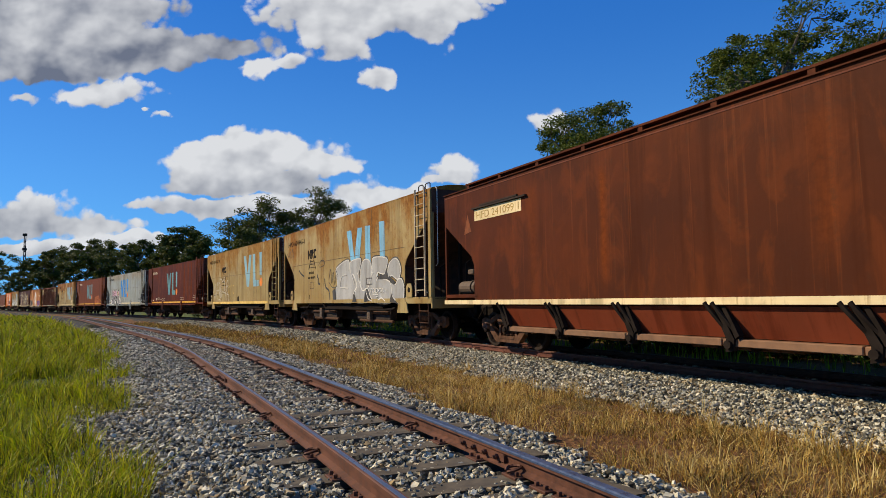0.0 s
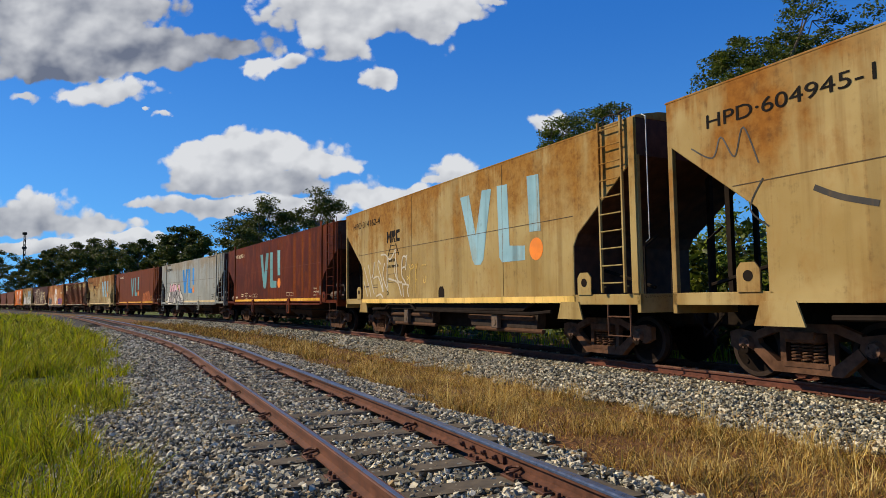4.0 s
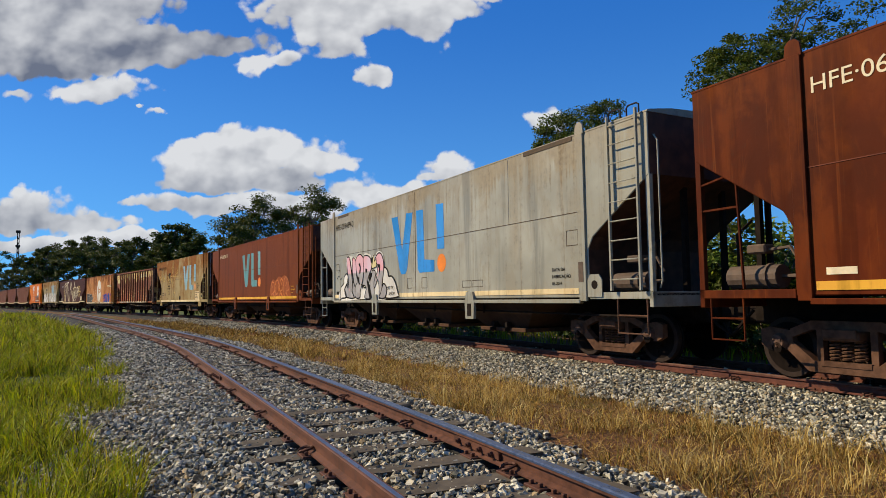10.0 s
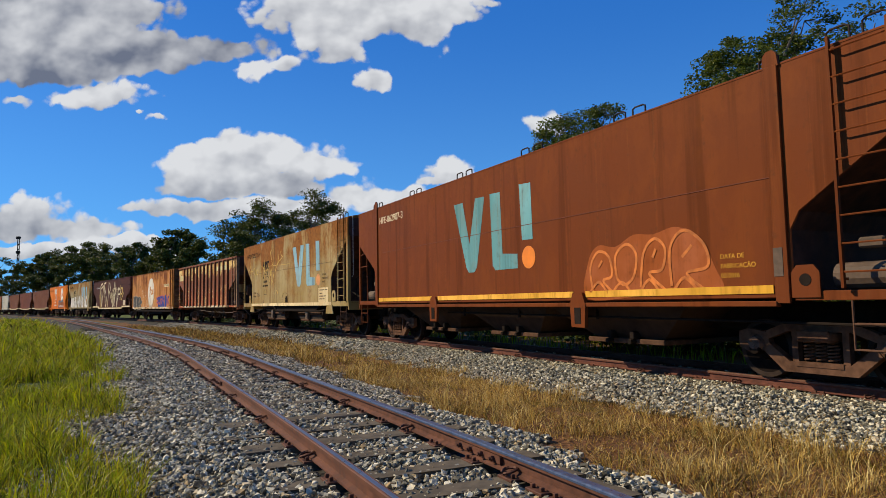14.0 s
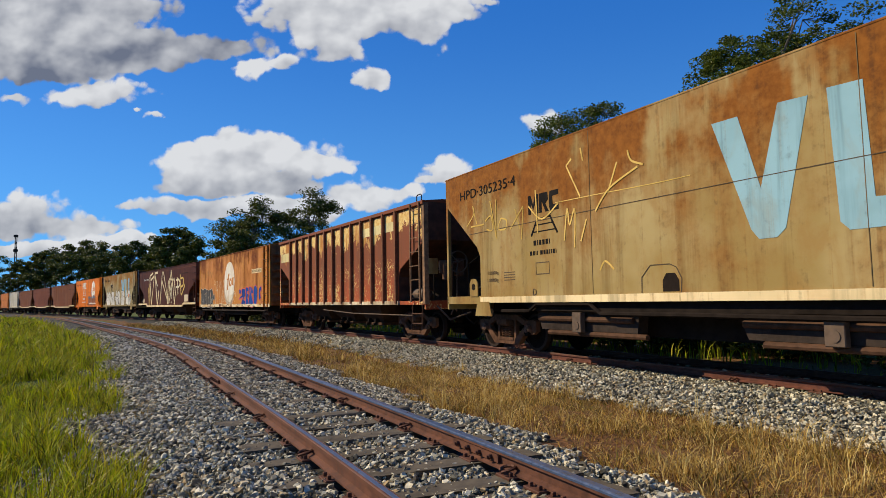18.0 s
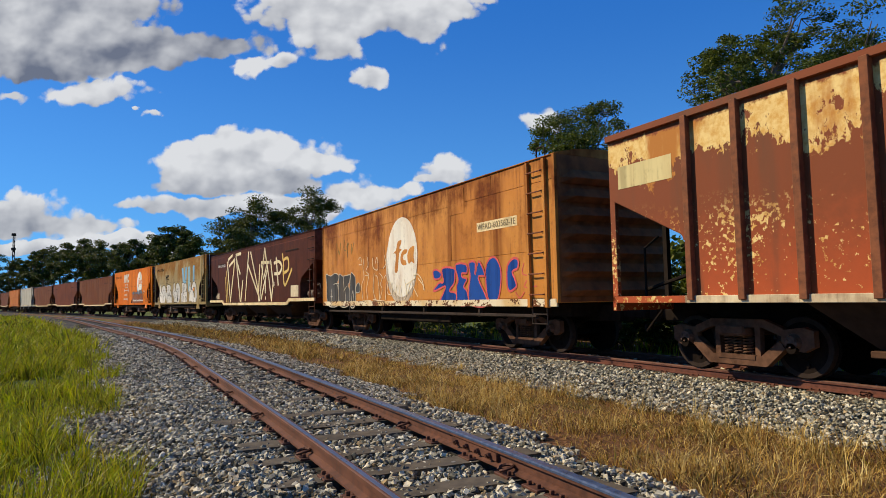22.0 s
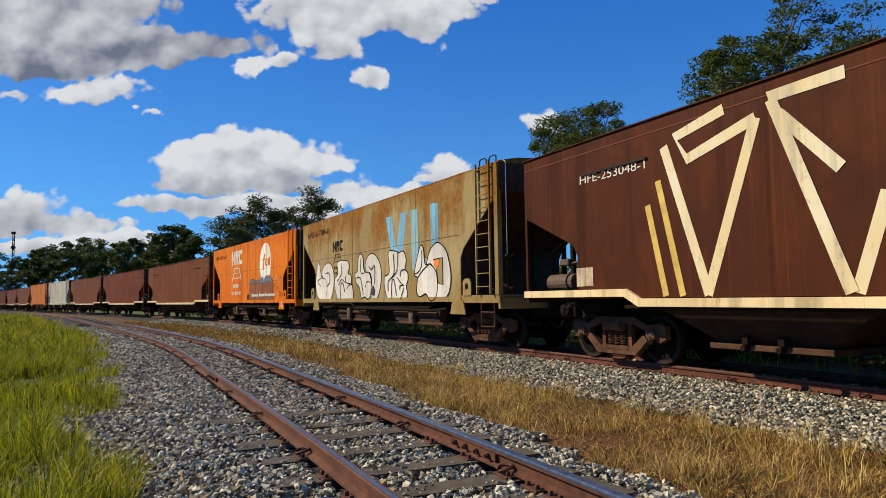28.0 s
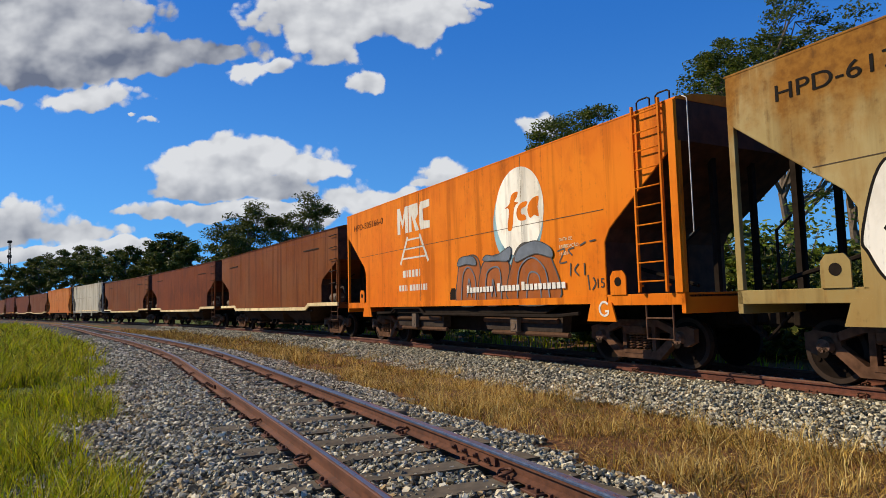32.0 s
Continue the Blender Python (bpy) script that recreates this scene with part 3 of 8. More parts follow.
# ---- rolling stock ----
HALF = 1.415


def bogie_meshes():
    """Meshes of one two-axle bogie, made once: name, mesh, place of copies."""
    made = {}
    bm = bmesh.new()
    # cast side frame: arched top bar, sloping tension bar, bearing jaws at both ends, window for the springs
    for y0, y1 in ((-0.86, -0.76),):
        # built from bars, so that the windows stay open
        prism(bm, [(-1.12, 0.42), (-1.12, 0.62), (-0.98, 0.66), (-0.70, 0.62), (-0.66, 0.46), (-0.74, 0.38), (-0.98, 0.35)], y0, y1)
        prism(bm, [(1.12, 0.42), (0.98, 0.35), (0.74, 0.38), (0.66, 0.46), (0.70, 0.62), (0.98, 0.66), (1.12, 0.62)], y0, y1)
        prism(bm, [(-0.72, 0.52), (-0.70, 0.64), (-0.42, 0.75), (0.42, 0.75), (0.70, 0.64), (0.72, 0.52), (0.40, 0.64), (-0.40, 0.64)], y0, y1)
        prism(bm, [(-0.74, 0.38), (-0.66, 0.48), (-0.38, 0.26), (0.38, 0.26), (0.66, 0.48), (0.74, 0.38), (0.46, 0.13), (-0.46, 0.13)], y0 - 0.02, y1)
        prism(bm, [(-0.36, 0.24), (-0.28, 0.24), (-0.28, 0.66), (-0.36, 0.66)], y0 + 0.01, y1)
        prism(bm, [(0.28, 0.24), (0.36, 0.24), (0.36, 0.66), (0.28, 0.66)], y0 + 0.01, y1)
        box(bm, -0.30, 0.30, y0 - 0.03, y1, 0.21, 0.27)
    me = bpy.data.meshes.new("side_frame")
    bm.to_mesh(me)
    bm.free()
    me.materials.append(M_BOGIE)
    made["side_frame"] = me
    bm = bmesh.new()
    coil = [(0.062 * math.cos(a), -0.81 + 0.062 * math.sin(a), 0.275 + 0.25 * a / (12 * math.pi)) for a in np.linspace(0, 12 * math.pi, 61)]
    tube(bm, coil, 0.014, 4)
    me = bpy.data.meshes.new("coil_spring")
    bm.to_mesh(me)
    bm.free()
    me.materials.append(M_BOGIE)
    made["coil_spring"] = me
    bm = bmesh.new()
    box(bm, -0.22, 0.22, -0.90, 0.90, 0.52, 0.64, 0.02)
    box(bm, -0.20, 0.20, -0.92, -0.88, 0.55, 0.66, 0.01)
    box(bm, -0.2, 0.2, -0.2, 0.2, 0.64, 0.78, 0.03)
    me = bpy.data.meshes.new("bolster")
    bm.to_mesh(me)
    bm.free()
    me.materials.append(M_BOGIE)
    made["bolster"] = me
    bm = bmesh.new()
    lathe_x(bm, 0, 0.0, -0.93, -0.86, 0.085, 14, 0.11)
    lathe_x(bm, 0, 0.0, -0.86, -0.74, 0.12, 14)
    for k in range(3):
        a = k * 2.09 + 0.5
        lathe_x(bm, 0.055 * math.cos(a), 0.055 * math.sin(a), -0.945, -0.925, 0.014, 6)
    me = bpy.data.meshes.new("axle_box")
    bm.to_mesh(me)
    bm.free()
    me.materials.append(plain("axle_box_iron", (0.13, 0.072, 0.048), 0.7, 0.2, 14.0, 0.5))
    made["axle_box"] = me
    bm = bmesh.new()
    for sy in (-1, 1):
        lathe_x(bm, 0, 0, sy * 0.50, sy * 0.475, 0.415, 32)
        lathe_x(bm, 0, 0, sy * 0.60, sy * 0.50, 0.39, 32)
        lathe_x(bm, 0, 0, sy * 0.66, sy * 0.60, 0.14, 16, 0.16)
    lathe_x(bm, 0, 0, -0.86, 0.86, 0.07, 12)
    for k in range(4):
        a = k * math.pi / 2
        lathe_x(bm, 0.22 * math.cos(a), 0.25 * math.sin(a), -0.615, -0.598, 0.035, 8)
    for f in bm.faces:
        f.material_index = 0
    n = 36
    for sy in (-1, 1):
        rings = []
        for r, y in ((0.325, 0.606), (0.385, 0.606), (0.392, 0.598), (0.392, 0.51)):
            rings.append([bm.verts.new((r * math.cos(2 * math.pi * i / n), sy * y, r * math.sin(2 * math.pi * i / n))) for i in range(n)])
        for a, b in zip(rings, rings[1:]):
            for i in range(n):
                f = bm.faces.new((a[i], a[(i + 1) % n], b[(i + 1) % n], b[i]) if sy > 0 else (b[i], b[(i + 1) % n], a[(i + 1) % n], a[i]))
                f.material_index = 1
    me = bpy.data.meshes.new("wheel")
    bm.to_mesh(me)
    bm.free()
    me.materials.append(M_WHEEL)
    me.materials.append(M_TREAD)
    made["wheel"] = me
    for kind in ("side_frame", "coil_spring", "axle_box"):
        for v in made[kind].vertices:
            v.co.y += 0.07
    return made


BOGIE = bogie_meshes()
TRAIN = []
WHEELS = []


def add_bogies(car, centre, spin):
    for x in (-centre, centre):
        b = part_of("bogie", BOGIE["bolster"], None, car, "dusty cast iron two-axle bogie")
        b.matrix_basis = pose(x, 0, 0)
        for turn in (0, 180):
            for kind, xs in (("side_frame", (0.0,)), ("coil_spring", (-0.15, 0.0, 0.15))):
                for cx in xs:
                    p = part_of(kind, BOGIE[kind], None, b)
                    p.matrix_basis = pose(cx, 0, 0, 0, 0, turn)
            for ax in (-0.85, 0.85):
                p = part_of("axle_box", BOGIE["axle_box"], None, b)
                p.matrix_basis = pose(ax, 0, 0.47, 0, 0, turn)
        for ax in (-0.85, 0.85):
            wset = part_of("wheel", BOGIE["wheel"], None, b)
            wset.matrix_basis = pose(ax, 0, 0.395)
            if spin:
                WHEELS.append((wset, ax))


# hopper ends and slopes: the shade they stand in is put into this brown
M_END = plain("shade_brown_end_wall", (0.075, 0.033, 0.019), 0.9, 0.0, 5.0, 0.5)


def plate(bm, poly, proud=0.004, back=0.0):
    """A flat piece on the camera's side of a wagon, by its outline in x and z."""
    prism(bm, poly, -HALF - back - proud, -HALF - back + 0.002)


def rect(x0, x1, z0, z1):
    return [(x0, z0), (x1, z0), (x1, z1), (x0, z1)]


def ribbon(bm, pts, width, proud=0.004, back=0.0):
    """A painted stroke along points on the side."""
    pts = [Vector((p[0], p[1])) for p in pts]
    left, right = [], []
    for i, p in enumerate(pts):
        d = (pts[min(i + 1, len(pts) - 1)] - pts[max(i - 1, 0)])
        d = d.normalized() if d.length > 1e-6 else Vector((1, 0))
        nrm = Vector((-d.y, d.x)) * width / 2
        left.append(p + nrm), right.append(p - nrm)
    y = -HALF - back - proud
    a = [bm.verts.new((p.x, y, p.y)) for p in left]
    b = [bm.verts.new((p.x, y, p.y)) for p in right]
    c = [bm.verts.new((p.x, y + proud, p.y)) for p in left]
    e = [bm.verts.new((p.x, y + proud, p.y)) for p in right]
    for i in range(len(pts) - 1):
        bm.faces.new((b[i], b[i + 1], a[i + 1], a[i]))
        bm.faces.new((a[i], a[i + 1], c[i + 1], c[i]))
        bm.faces.new((e[i], e[i + 1], b[i + 1], b[i]))


def blob(cx, cz, rx, rz, n=18, lean=0.0):
    return [(cx + rx * math.cos(a) + lean * rz * math.sin(a), cz + rz * math.sin(a)) for a in np.linspace(0, 2 * math.pi, n, endpoint=False)]


def roof(car, length, eave, rise, mat, overhang=0.006):
    bm = bmesh.new()
    prof = [(-HALF - overhang, eave - 0.03), (-HALF - overhang, eave - 0.012), (-HALF + 0.03, eave + 0.008), (-0.9, eave + rise * 0.75), (-0.3, eave + rise), (0.3, eave + rise), (0.9, eave + rise * 0.75),
            (HALF - 0.03, eave + 0.008), (HALF + overhang, eave - 0.012), (HALF + overhang, eave - 0.03)]
    a = [bm.verts.new((-length / 2 - 0.01, y, z)) for y, z in prof]
    b = [bm.verts.new((length / 2 + 0.01, y, z)) for y, z in prof]
    bm.faces.new(a), bm.faces.new(b[::-1])
    for i in range(len(prof)):
        j = (i + 1) % len(prof)
        bm.faces.new((a[j], a[i], b[i], b[j]))
    bmesh.ops.recalc_face_normals(bm, faces=bm.faces)
    return part("roof", bm, mat, car)


def hopper_shell(car, length, sill, eave, edge, inset, inner, mat, name="body"):
    """The box of a hopper wagon with its end slopes cut back above the end platforms."""
    e = length / 2
    r = 0.12
    poly = [(-e, eave), (-e, edge), (-e + inset - r, inner + r * 0.7), (-e + inset, inner - r), (-e + inset, sill),
            (e - inset, sill), (e - inset, inner - r), (e - inset + r, inner + r * 0.7), (e, edge), (e, eave)]
    bm = bmesh.new()
    prism(bm, poly, -HALF, HALF)
    es = [d for d in bm.edges if abs(abs(d.verts[0].co.y) - HALF) < 1e-4 and abs(d.verts[0].co.y - d.verts[1].co.y) < 1e-4]
    bmesh.ops.bevel(bm, geom=es, offset=0.012, segments=1, affect="EDGES")
    bm.normal_update()
    # faces turned to the wagon's ends take the brown with shade in it
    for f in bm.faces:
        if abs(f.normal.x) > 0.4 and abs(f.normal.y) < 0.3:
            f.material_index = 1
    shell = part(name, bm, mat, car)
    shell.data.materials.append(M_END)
    return shell


def platform_ends(car, length, inset, z, edge, mat, dark, post=0.09, drop=0.11, cylinder=True):
    """End platforms with corner posts, buffer beam, brake gear and coupler."""
    e = length / 2
    for sx in (-1, 1):
        bm = bmesh.new()
        box(bm, min(sx * e, sx * (e - inset)), max(sx * e, sx * (e - inset)), -HALF, -HALF + 0.07, z - drop, z, 0.006)
        box(bm, min(sx * e, sx * (e - inset)), max(sx * e, sx * (e - inset)), HALF - 0.07, HALF, z - drop, z, 0.006)
        box(bm, min(sx * e, sx * (e - 0.08)), max(sx * e, sx * (e - 0.08)), -HALF, HALF, z - drop - 0.12, z, 0.006)
        part("end_platform", bm, mat, car)
        for sy in (-1, 1):
            bm = bmesh.new()
            box(bm, sx * (e - post / 2) - post / 2, sx * (e - post / 2) + post / 2, sy * (HALF - 0.04) - 0.035, sy * (HALF - 0.04) + 0.035, z, edge + 0.03, 0.006)
            # far posts get the near-black: shade inside the wagon end as colour
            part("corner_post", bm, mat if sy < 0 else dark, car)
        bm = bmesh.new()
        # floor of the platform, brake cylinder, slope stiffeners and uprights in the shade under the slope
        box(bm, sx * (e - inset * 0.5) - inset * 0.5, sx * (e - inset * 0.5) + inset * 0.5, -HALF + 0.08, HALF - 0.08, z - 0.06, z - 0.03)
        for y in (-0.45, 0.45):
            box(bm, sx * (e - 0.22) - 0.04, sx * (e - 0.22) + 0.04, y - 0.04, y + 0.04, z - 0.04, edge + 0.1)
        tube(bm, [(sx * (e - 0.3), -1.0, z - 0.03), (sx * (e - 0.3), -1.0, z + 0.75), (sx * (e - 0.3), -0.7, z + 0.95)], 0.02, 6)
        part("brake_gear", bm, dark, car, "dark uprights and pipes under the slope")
        bm = bmesh.new()
        if not cylinder:
            tube(bm, [(sx * (e - 0.2), -0.9, z + 0.1), (sx * (e - inset * 0.9), -0.8, z + 0.42)], 0.03, 6)
            part("brake_lever", bm, dark, car)
        else:
            cx = sx * (e - inset * 0.48)
            tube(bm, [(cx - 0.36, -1.12, z + 0.16), (cx - 0.33, -1.12, z + 0.16), (cx + 0.33, -1.12, z + 0.16), (cx + 0.36, -1.12, z + 0.16)], 0.15, 14)
            tube(bm, [(cx + 0.2, -1.12, z + 0.16), (cx + 0.235, -1.12, z + 0.16)], 0.175, 14)
            tube(bm, [(cx + 0.34, -1.12, z + 0.16), (cx + 0.62, -1.14, z + 0.16)], 0.025, 6)
            gear = part("brake_cylinder", bm, M_GEAR, car, "dusty grey brake cylinder")
            bm = bmesh.new()
            box(bm, cx - 0.14, cx + 0.14, -1.14, -0.95, z + 0.46, z + 0.58, 0.02)
            tube(bm, [(cx + 0.06, -1.05, z + 0.5), (cx + 0.45, -1.08, z + 0.52), (cx + 0.6, -1.1, z + 0.3)], 0.022, 6)
            part("brake_valve", bm, M_GEAR, gear)
        bm = bmesh.new()
        box(bm, min(sx * (e - 1.2), sx * (e + 0.12)), max(sx * (e - 1.2), sx * (e + 0.12)), -0.2, 0.2, 0.66, z - 0.05, 0.02)
        box(bm, min(sx * e, sx * (e + 0.5)), max(sx * e, sx * (e + 0.5)), -0.09, 0.09, 0.68, 0.9, 0.03)
        box(bm, min(sx * (e + 0.3), sx * (e + 0.56)), max(sx * (e + 0.3), sx * (e + 0.56)), -0.16, 0.16, 0.64, 0.94, 0.05)
        tube(bm, [(sx * (e + 0.02), -0.35, 0.85), (sx * (e + 0.25), -0.36, 0.62), (sx * (e + 0.45), -0.3, 0.48), (sx * (e + 0.55), -0.22, 0.58)], 0.025, 6)
        part("coupler", bm, dark, car, "dusty iron coupler with its air hose")


def ladder(car, x, z0, z1, width, mat, rungs, back=0.07, lean=0.0, name="ladder"):
    """A side ladder on the camera's side with bowed rungs."""
    bm = bmesh.new()
    y = -HALF - back
    for sx in (-0.5, 0.5):
        xa, xb = x + sx * width, x + sx * width + lean
        box(bm, xa - 0.016, xa + 0.016, y - 0.022, y + 0.022, z0, z1, 0.0)
        for z in (z0 + 0.1, z1 - 0.15):
            box(bm, xa - 0.012, xa + 0.012, y, -HALF + 0.01, z - 0.015, z + 0.015)
    for i in range(rungs):
        z = z0 + (z1 - z0) * (i + 0.6) / (rungs + 0.1)
        tube(bm, [(x - width / 2, y, z), (x - width * 0.42, y - 0.02, z - 0.01), (x + width * 0.42, y - 0.02, z - 0.01), (x + width / 2, y, z)], 0.011, 5)
    return part(name, bm, mat, car)


def stirrup(car, x, z0, z1, width, mat):
    bm = bmesh.new()
    y = -HALF + 0.02
    tube(bm, [(x - width / 2, y, z1), (x - width / 2, y, z0), (x + width / 2, y, z0), (x + width / 2, y, z1)], 0.016, 6)
    tube(bm, [(x - width / 2, y, (z0 + z1) / 2), (x + width / 2, y, (z0 + z1) / 2)], 0.014, 6)
    return part("stirrup_step", bm, mat, car)


def hoops(car, xs, eave, mat, h=0.16):
    for x in xs:
        bm = bmesh.new()
        tube(bm, [(x - 0.13, -HALF + 0.06, eave - 0.02), (x - 0.13, -HALF + 0.06, eave + h * 0.8), (x - 0.08, -HALF + 0.06, eave + h), (x + 0.08, -HALF + 0.06, eave + h),
                  (x + 0.13, -HALF + 0.06, eave + h * 0.8), (x + 0.13, -HALF + 0.06, eave - 0.02)], 0.014, 6)
        part("grab_hoop", bm, mat, car)


def jack_plate(car, x, z, mat, dark, r=0.17):
    bm = bmesh.new()
    plate(bm, [(x - r, z - r * 1.2), (x + r, z - r * 1.2), (x + r, z + r * 0.5), (x + r * 0.6, z + r), (x - r * 0.6, z + r), (x - r, z + r * 0.5)], 0.02, 0.0)
    p = part("jacking_plate", bm, mat, car)
    # the hole is a flat near-black disc, its inner shade given as colour
    bm = bmesh.new()
    plate(bm, blob(x, z, r * 0.42, r * 0.42, 14), 0.004, 0.021)
    part("hole", bm, dark, p)


def seam(car, xz, mat, width=0.016, name="weld_seam"):
    bm = bmesh.new()
    ribbon(bm, xz, width, 0.006)
    return part(name, bm, mat, car)


def lettering(car, text, x, z, size, mat, width=None, name="lettering", label=""):
    """Painted characters on the camera's side; x, z is the lower left corner."""
    cu = bpy.data.curves.new("lettering", "FONT")
    cu.body, cu.size, cu.extrude = text, size, 0.001
    tmp = bpy.data.objects.new("lettering", cu)
    me = bpy.data.meshes.new_from_object(tmp)
    bpy.data.objects.remove(tmp)
    xs = [v.co.x for v in me.vertices]
    squeeze = width / (max(xs) - min(xs)) if width else 1.0
    for v in me.vertices:
        v.co = Vector((x + v.co.x * squeeze, -HALF - 0.006 - v.co.z, z + v.co.y))
    return part_of(name, me, mat, car, label)


def bars(car, x, z, widths, height, mat, gap=0.03, name="small_writing"):
    """Writing too worn to read."""
    bm = bmesh.new()
    for w in widths:
        plate(bm, rect(x, x + w, z, z + height))
        x += w + gap
    return part(name, bm, mat, car)


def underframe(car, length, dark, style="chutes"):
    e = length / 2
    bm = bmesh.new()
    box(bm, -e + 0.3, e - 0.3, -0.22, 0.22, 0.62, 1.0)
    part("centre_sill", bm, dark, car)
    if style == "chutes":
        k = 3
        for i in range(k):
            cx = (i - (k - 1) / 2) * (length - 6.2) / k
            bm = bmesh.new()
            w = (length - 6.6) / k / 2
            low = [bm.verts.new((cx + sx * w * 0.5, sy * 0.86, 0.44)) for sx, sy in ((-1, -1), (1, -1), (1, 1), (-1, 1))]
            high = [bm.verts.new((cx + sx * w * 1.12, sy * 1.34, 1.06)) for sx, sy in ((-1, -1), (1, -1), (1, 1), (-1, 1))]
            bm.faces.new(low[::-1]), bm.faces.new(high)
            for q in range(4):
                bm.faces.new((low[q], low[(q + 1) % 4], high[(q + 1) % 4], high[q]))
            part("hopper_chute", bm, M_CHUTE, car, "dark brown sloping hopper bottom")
            bm = bmesh.new()
            box(bm, cx - w * 0.56, cx + w * 0.56, -0.98, 0.98, 0.36, 0.44, 0.01)
            gate = part("discharge_gate", bm, M_PIPE, car)
            for gx in (-0.26, 0.26):
                bm = bmesh.new()
                box(bm, cx + gx - 0.05, cx + gx + 0.05, -1.05, -0.88, 0.44, 0.56, 0.01)
                lathe_x(bm, cx + gx, 0.40, -1.10, -0.98, 0.04, 8)
                part("gate_pinion", bm, dark, gate)
    else:
        for sy in (-1, 1):
            bm = bmesh.new()
            prism(bm, [(-e + 2.9, 1.02), (e - 2.9, 1.02), (e - 3.3, 0.86), (-e + 3.3, 0.86)], sy * 1.28 - 0.04, sy * 1.28 + 0.04)
            part("trough_cover", bm, dark, car)
            for cx in (-2.05, 2.42):
                bm = bmesh.new()
                prism(bm, [(cx - 1.35, 0.86), (cx + 1.35, 0.86), (cx + 1.3, 0.52), (cx - 1.2, 0.52)], sy * 1.1 - 0.1, sy * 1.1 + 0.1)
                t = part("discharge_trough", bm, M_STEEL, car)
                for z, y, r, shift in ((0.72, 1.22, 0.05, 0.0), (0.47, 1.20, 0.045, 0.27)):
                    bm = bmesh.new()
                    tube(bm, [(cx + shift - 1.24, sy * y, z), (cx + shift + 1.24, sy * y, z)], r, 8)
                    part("trough_pipe", bm, M_PIPE, t, "rusty brown discharge pipe")
                bm = bmesh.new()
                box(bm, cx - 0.12, cx + 0.12, sy * 1.3 - 0.05, sy * 1.3 + 0.05, 0.5, 0.84, 0.01)
                lathe_x(bm, cx, 0.62, sy * 1.36, sy * 1.28, 0.07, 10)
                part("trough_valve", bm, M_GEAR, t)
        bm = bmesh.new()
        for sy in (-1,):
            tube(bm, [(-e + 2.3, sy * 1.36, 0.85), (-3.4, sy * 1.38, 0.86), (-3.15, sy * 1.38, 0.99), (-1.65, sy * 1.38, 0.99), (-1.38, sy * 1.38, 0.83),
                      (0.4, sy * 1.38, 0.83), (e - 2.9, sy * 1.38, 0.81), (e - 2.3, sy * 1.36, 0.86)], 0.035, 6)
        part("brake_pipe", bm, dark, car)
        bm = bmesh.new()
        prism(bm, [(-e + 3.0, 1.1), (e - 3.0, 1.1), (e - 4.0, 0.45), (-e + 4.0, 0.45)], -0.8, 0.8)
        part("hopper_chute", bm, dark, car)


def start_wagon(name, label, group="wagons of the goods train"):
    return empty(name, label, "freight wagon", group)


M_GEAR = plain("dusty_grey_gear", (0.105, 0.070, 0.047), 0.75, 0.0, 9.0, 0.35)
M_PIPE = plain("rusty_pipe", (0.085, 0.045, 0.027), 0.8, 0.0, 10.0, 0.35, gloss=0.05)
# hopper bottoms: dark brown that already contains the shade under the sill
M_CHUTE = plain("shade_brown_hopper_bottom", (0.045, 0.027, 0.018), 0.9, 0.0, 5.0, 0.35, gloss=0.04)
# underframe parts: shade below the wagon is painted in as near-black
M_DARK = plain("underframe_shade_black", (0.019, 0.014, 0.011), 0.9, 0.0, 8.0, 0.4, gloss=0.03)
M_CYAN = wagon_paint("faded_cyan_paint", (0.17, 0.40, 0.56), (0.30, 0.20, 0.10), 0.12, 0.0, None, 3.0)
M_BLUE = wagon_paint("bright_blue_paint", (0.018, 0.20, 0.52), (0.12, 0.24, 0.36), 0.10, 0.0, None, 5.0)
M_TEAL = wagon_paint("faded_teal_paint", (0.13, 0.31, 0.32), (0.22, 0.13, 0.06), 0.2, 0.0, None, 8.0)
M_ORANGE_DOT = plain("orange_dot_paint", (0.80, 0.22, 0.02), 0.55, 0, 6.0, 0.12)
M_YELLOW_LINE = wagon_paint("yellow_stripe_paint", (0.70, 0.36, 0.04), (0.45, 0.18, 0.04), 0.1, 0.0, None, 2.0)
M_CREAM = wagon_paint("cream_stripe_paint", (0.66, 0.52, 0.28), (0.42, 0.20, 0.06), 0.24, 0.0, None, 4.0)
M_WHITE = wagon_paint("off_white_paint", (0.74, 0.70, 0.60), (0.42, 0.30, 0.18), 0.12, 0.0, None, 6.0)
M_BLACK_PAINT = plain("black_paint", (0.016, 0.014, 0.013), 0.85, 0, 6.0, 0.4, gloss=0.03)
M_SILVER = wagon_paint("silver_grey_spray", (0.36, 0.35, 0.325), (0.30, 0.25, 0.18), 0.1, 0.0, None, 7.0)
M_SEAM = plain("dark_seam", (0.09, 0.06, 0.035), 0.85, 0, 12.0, 0.3)
M_SEAM_TAN = plain("tan_seam", (0.17, 0.11, 0.045), 0.85, 0, 12.0, 0.3)
M_SEAM_RED = plain("red_brown_seam", (0.14, 0.04, 0.02), 0.85, 0, 12.0, 0.3)


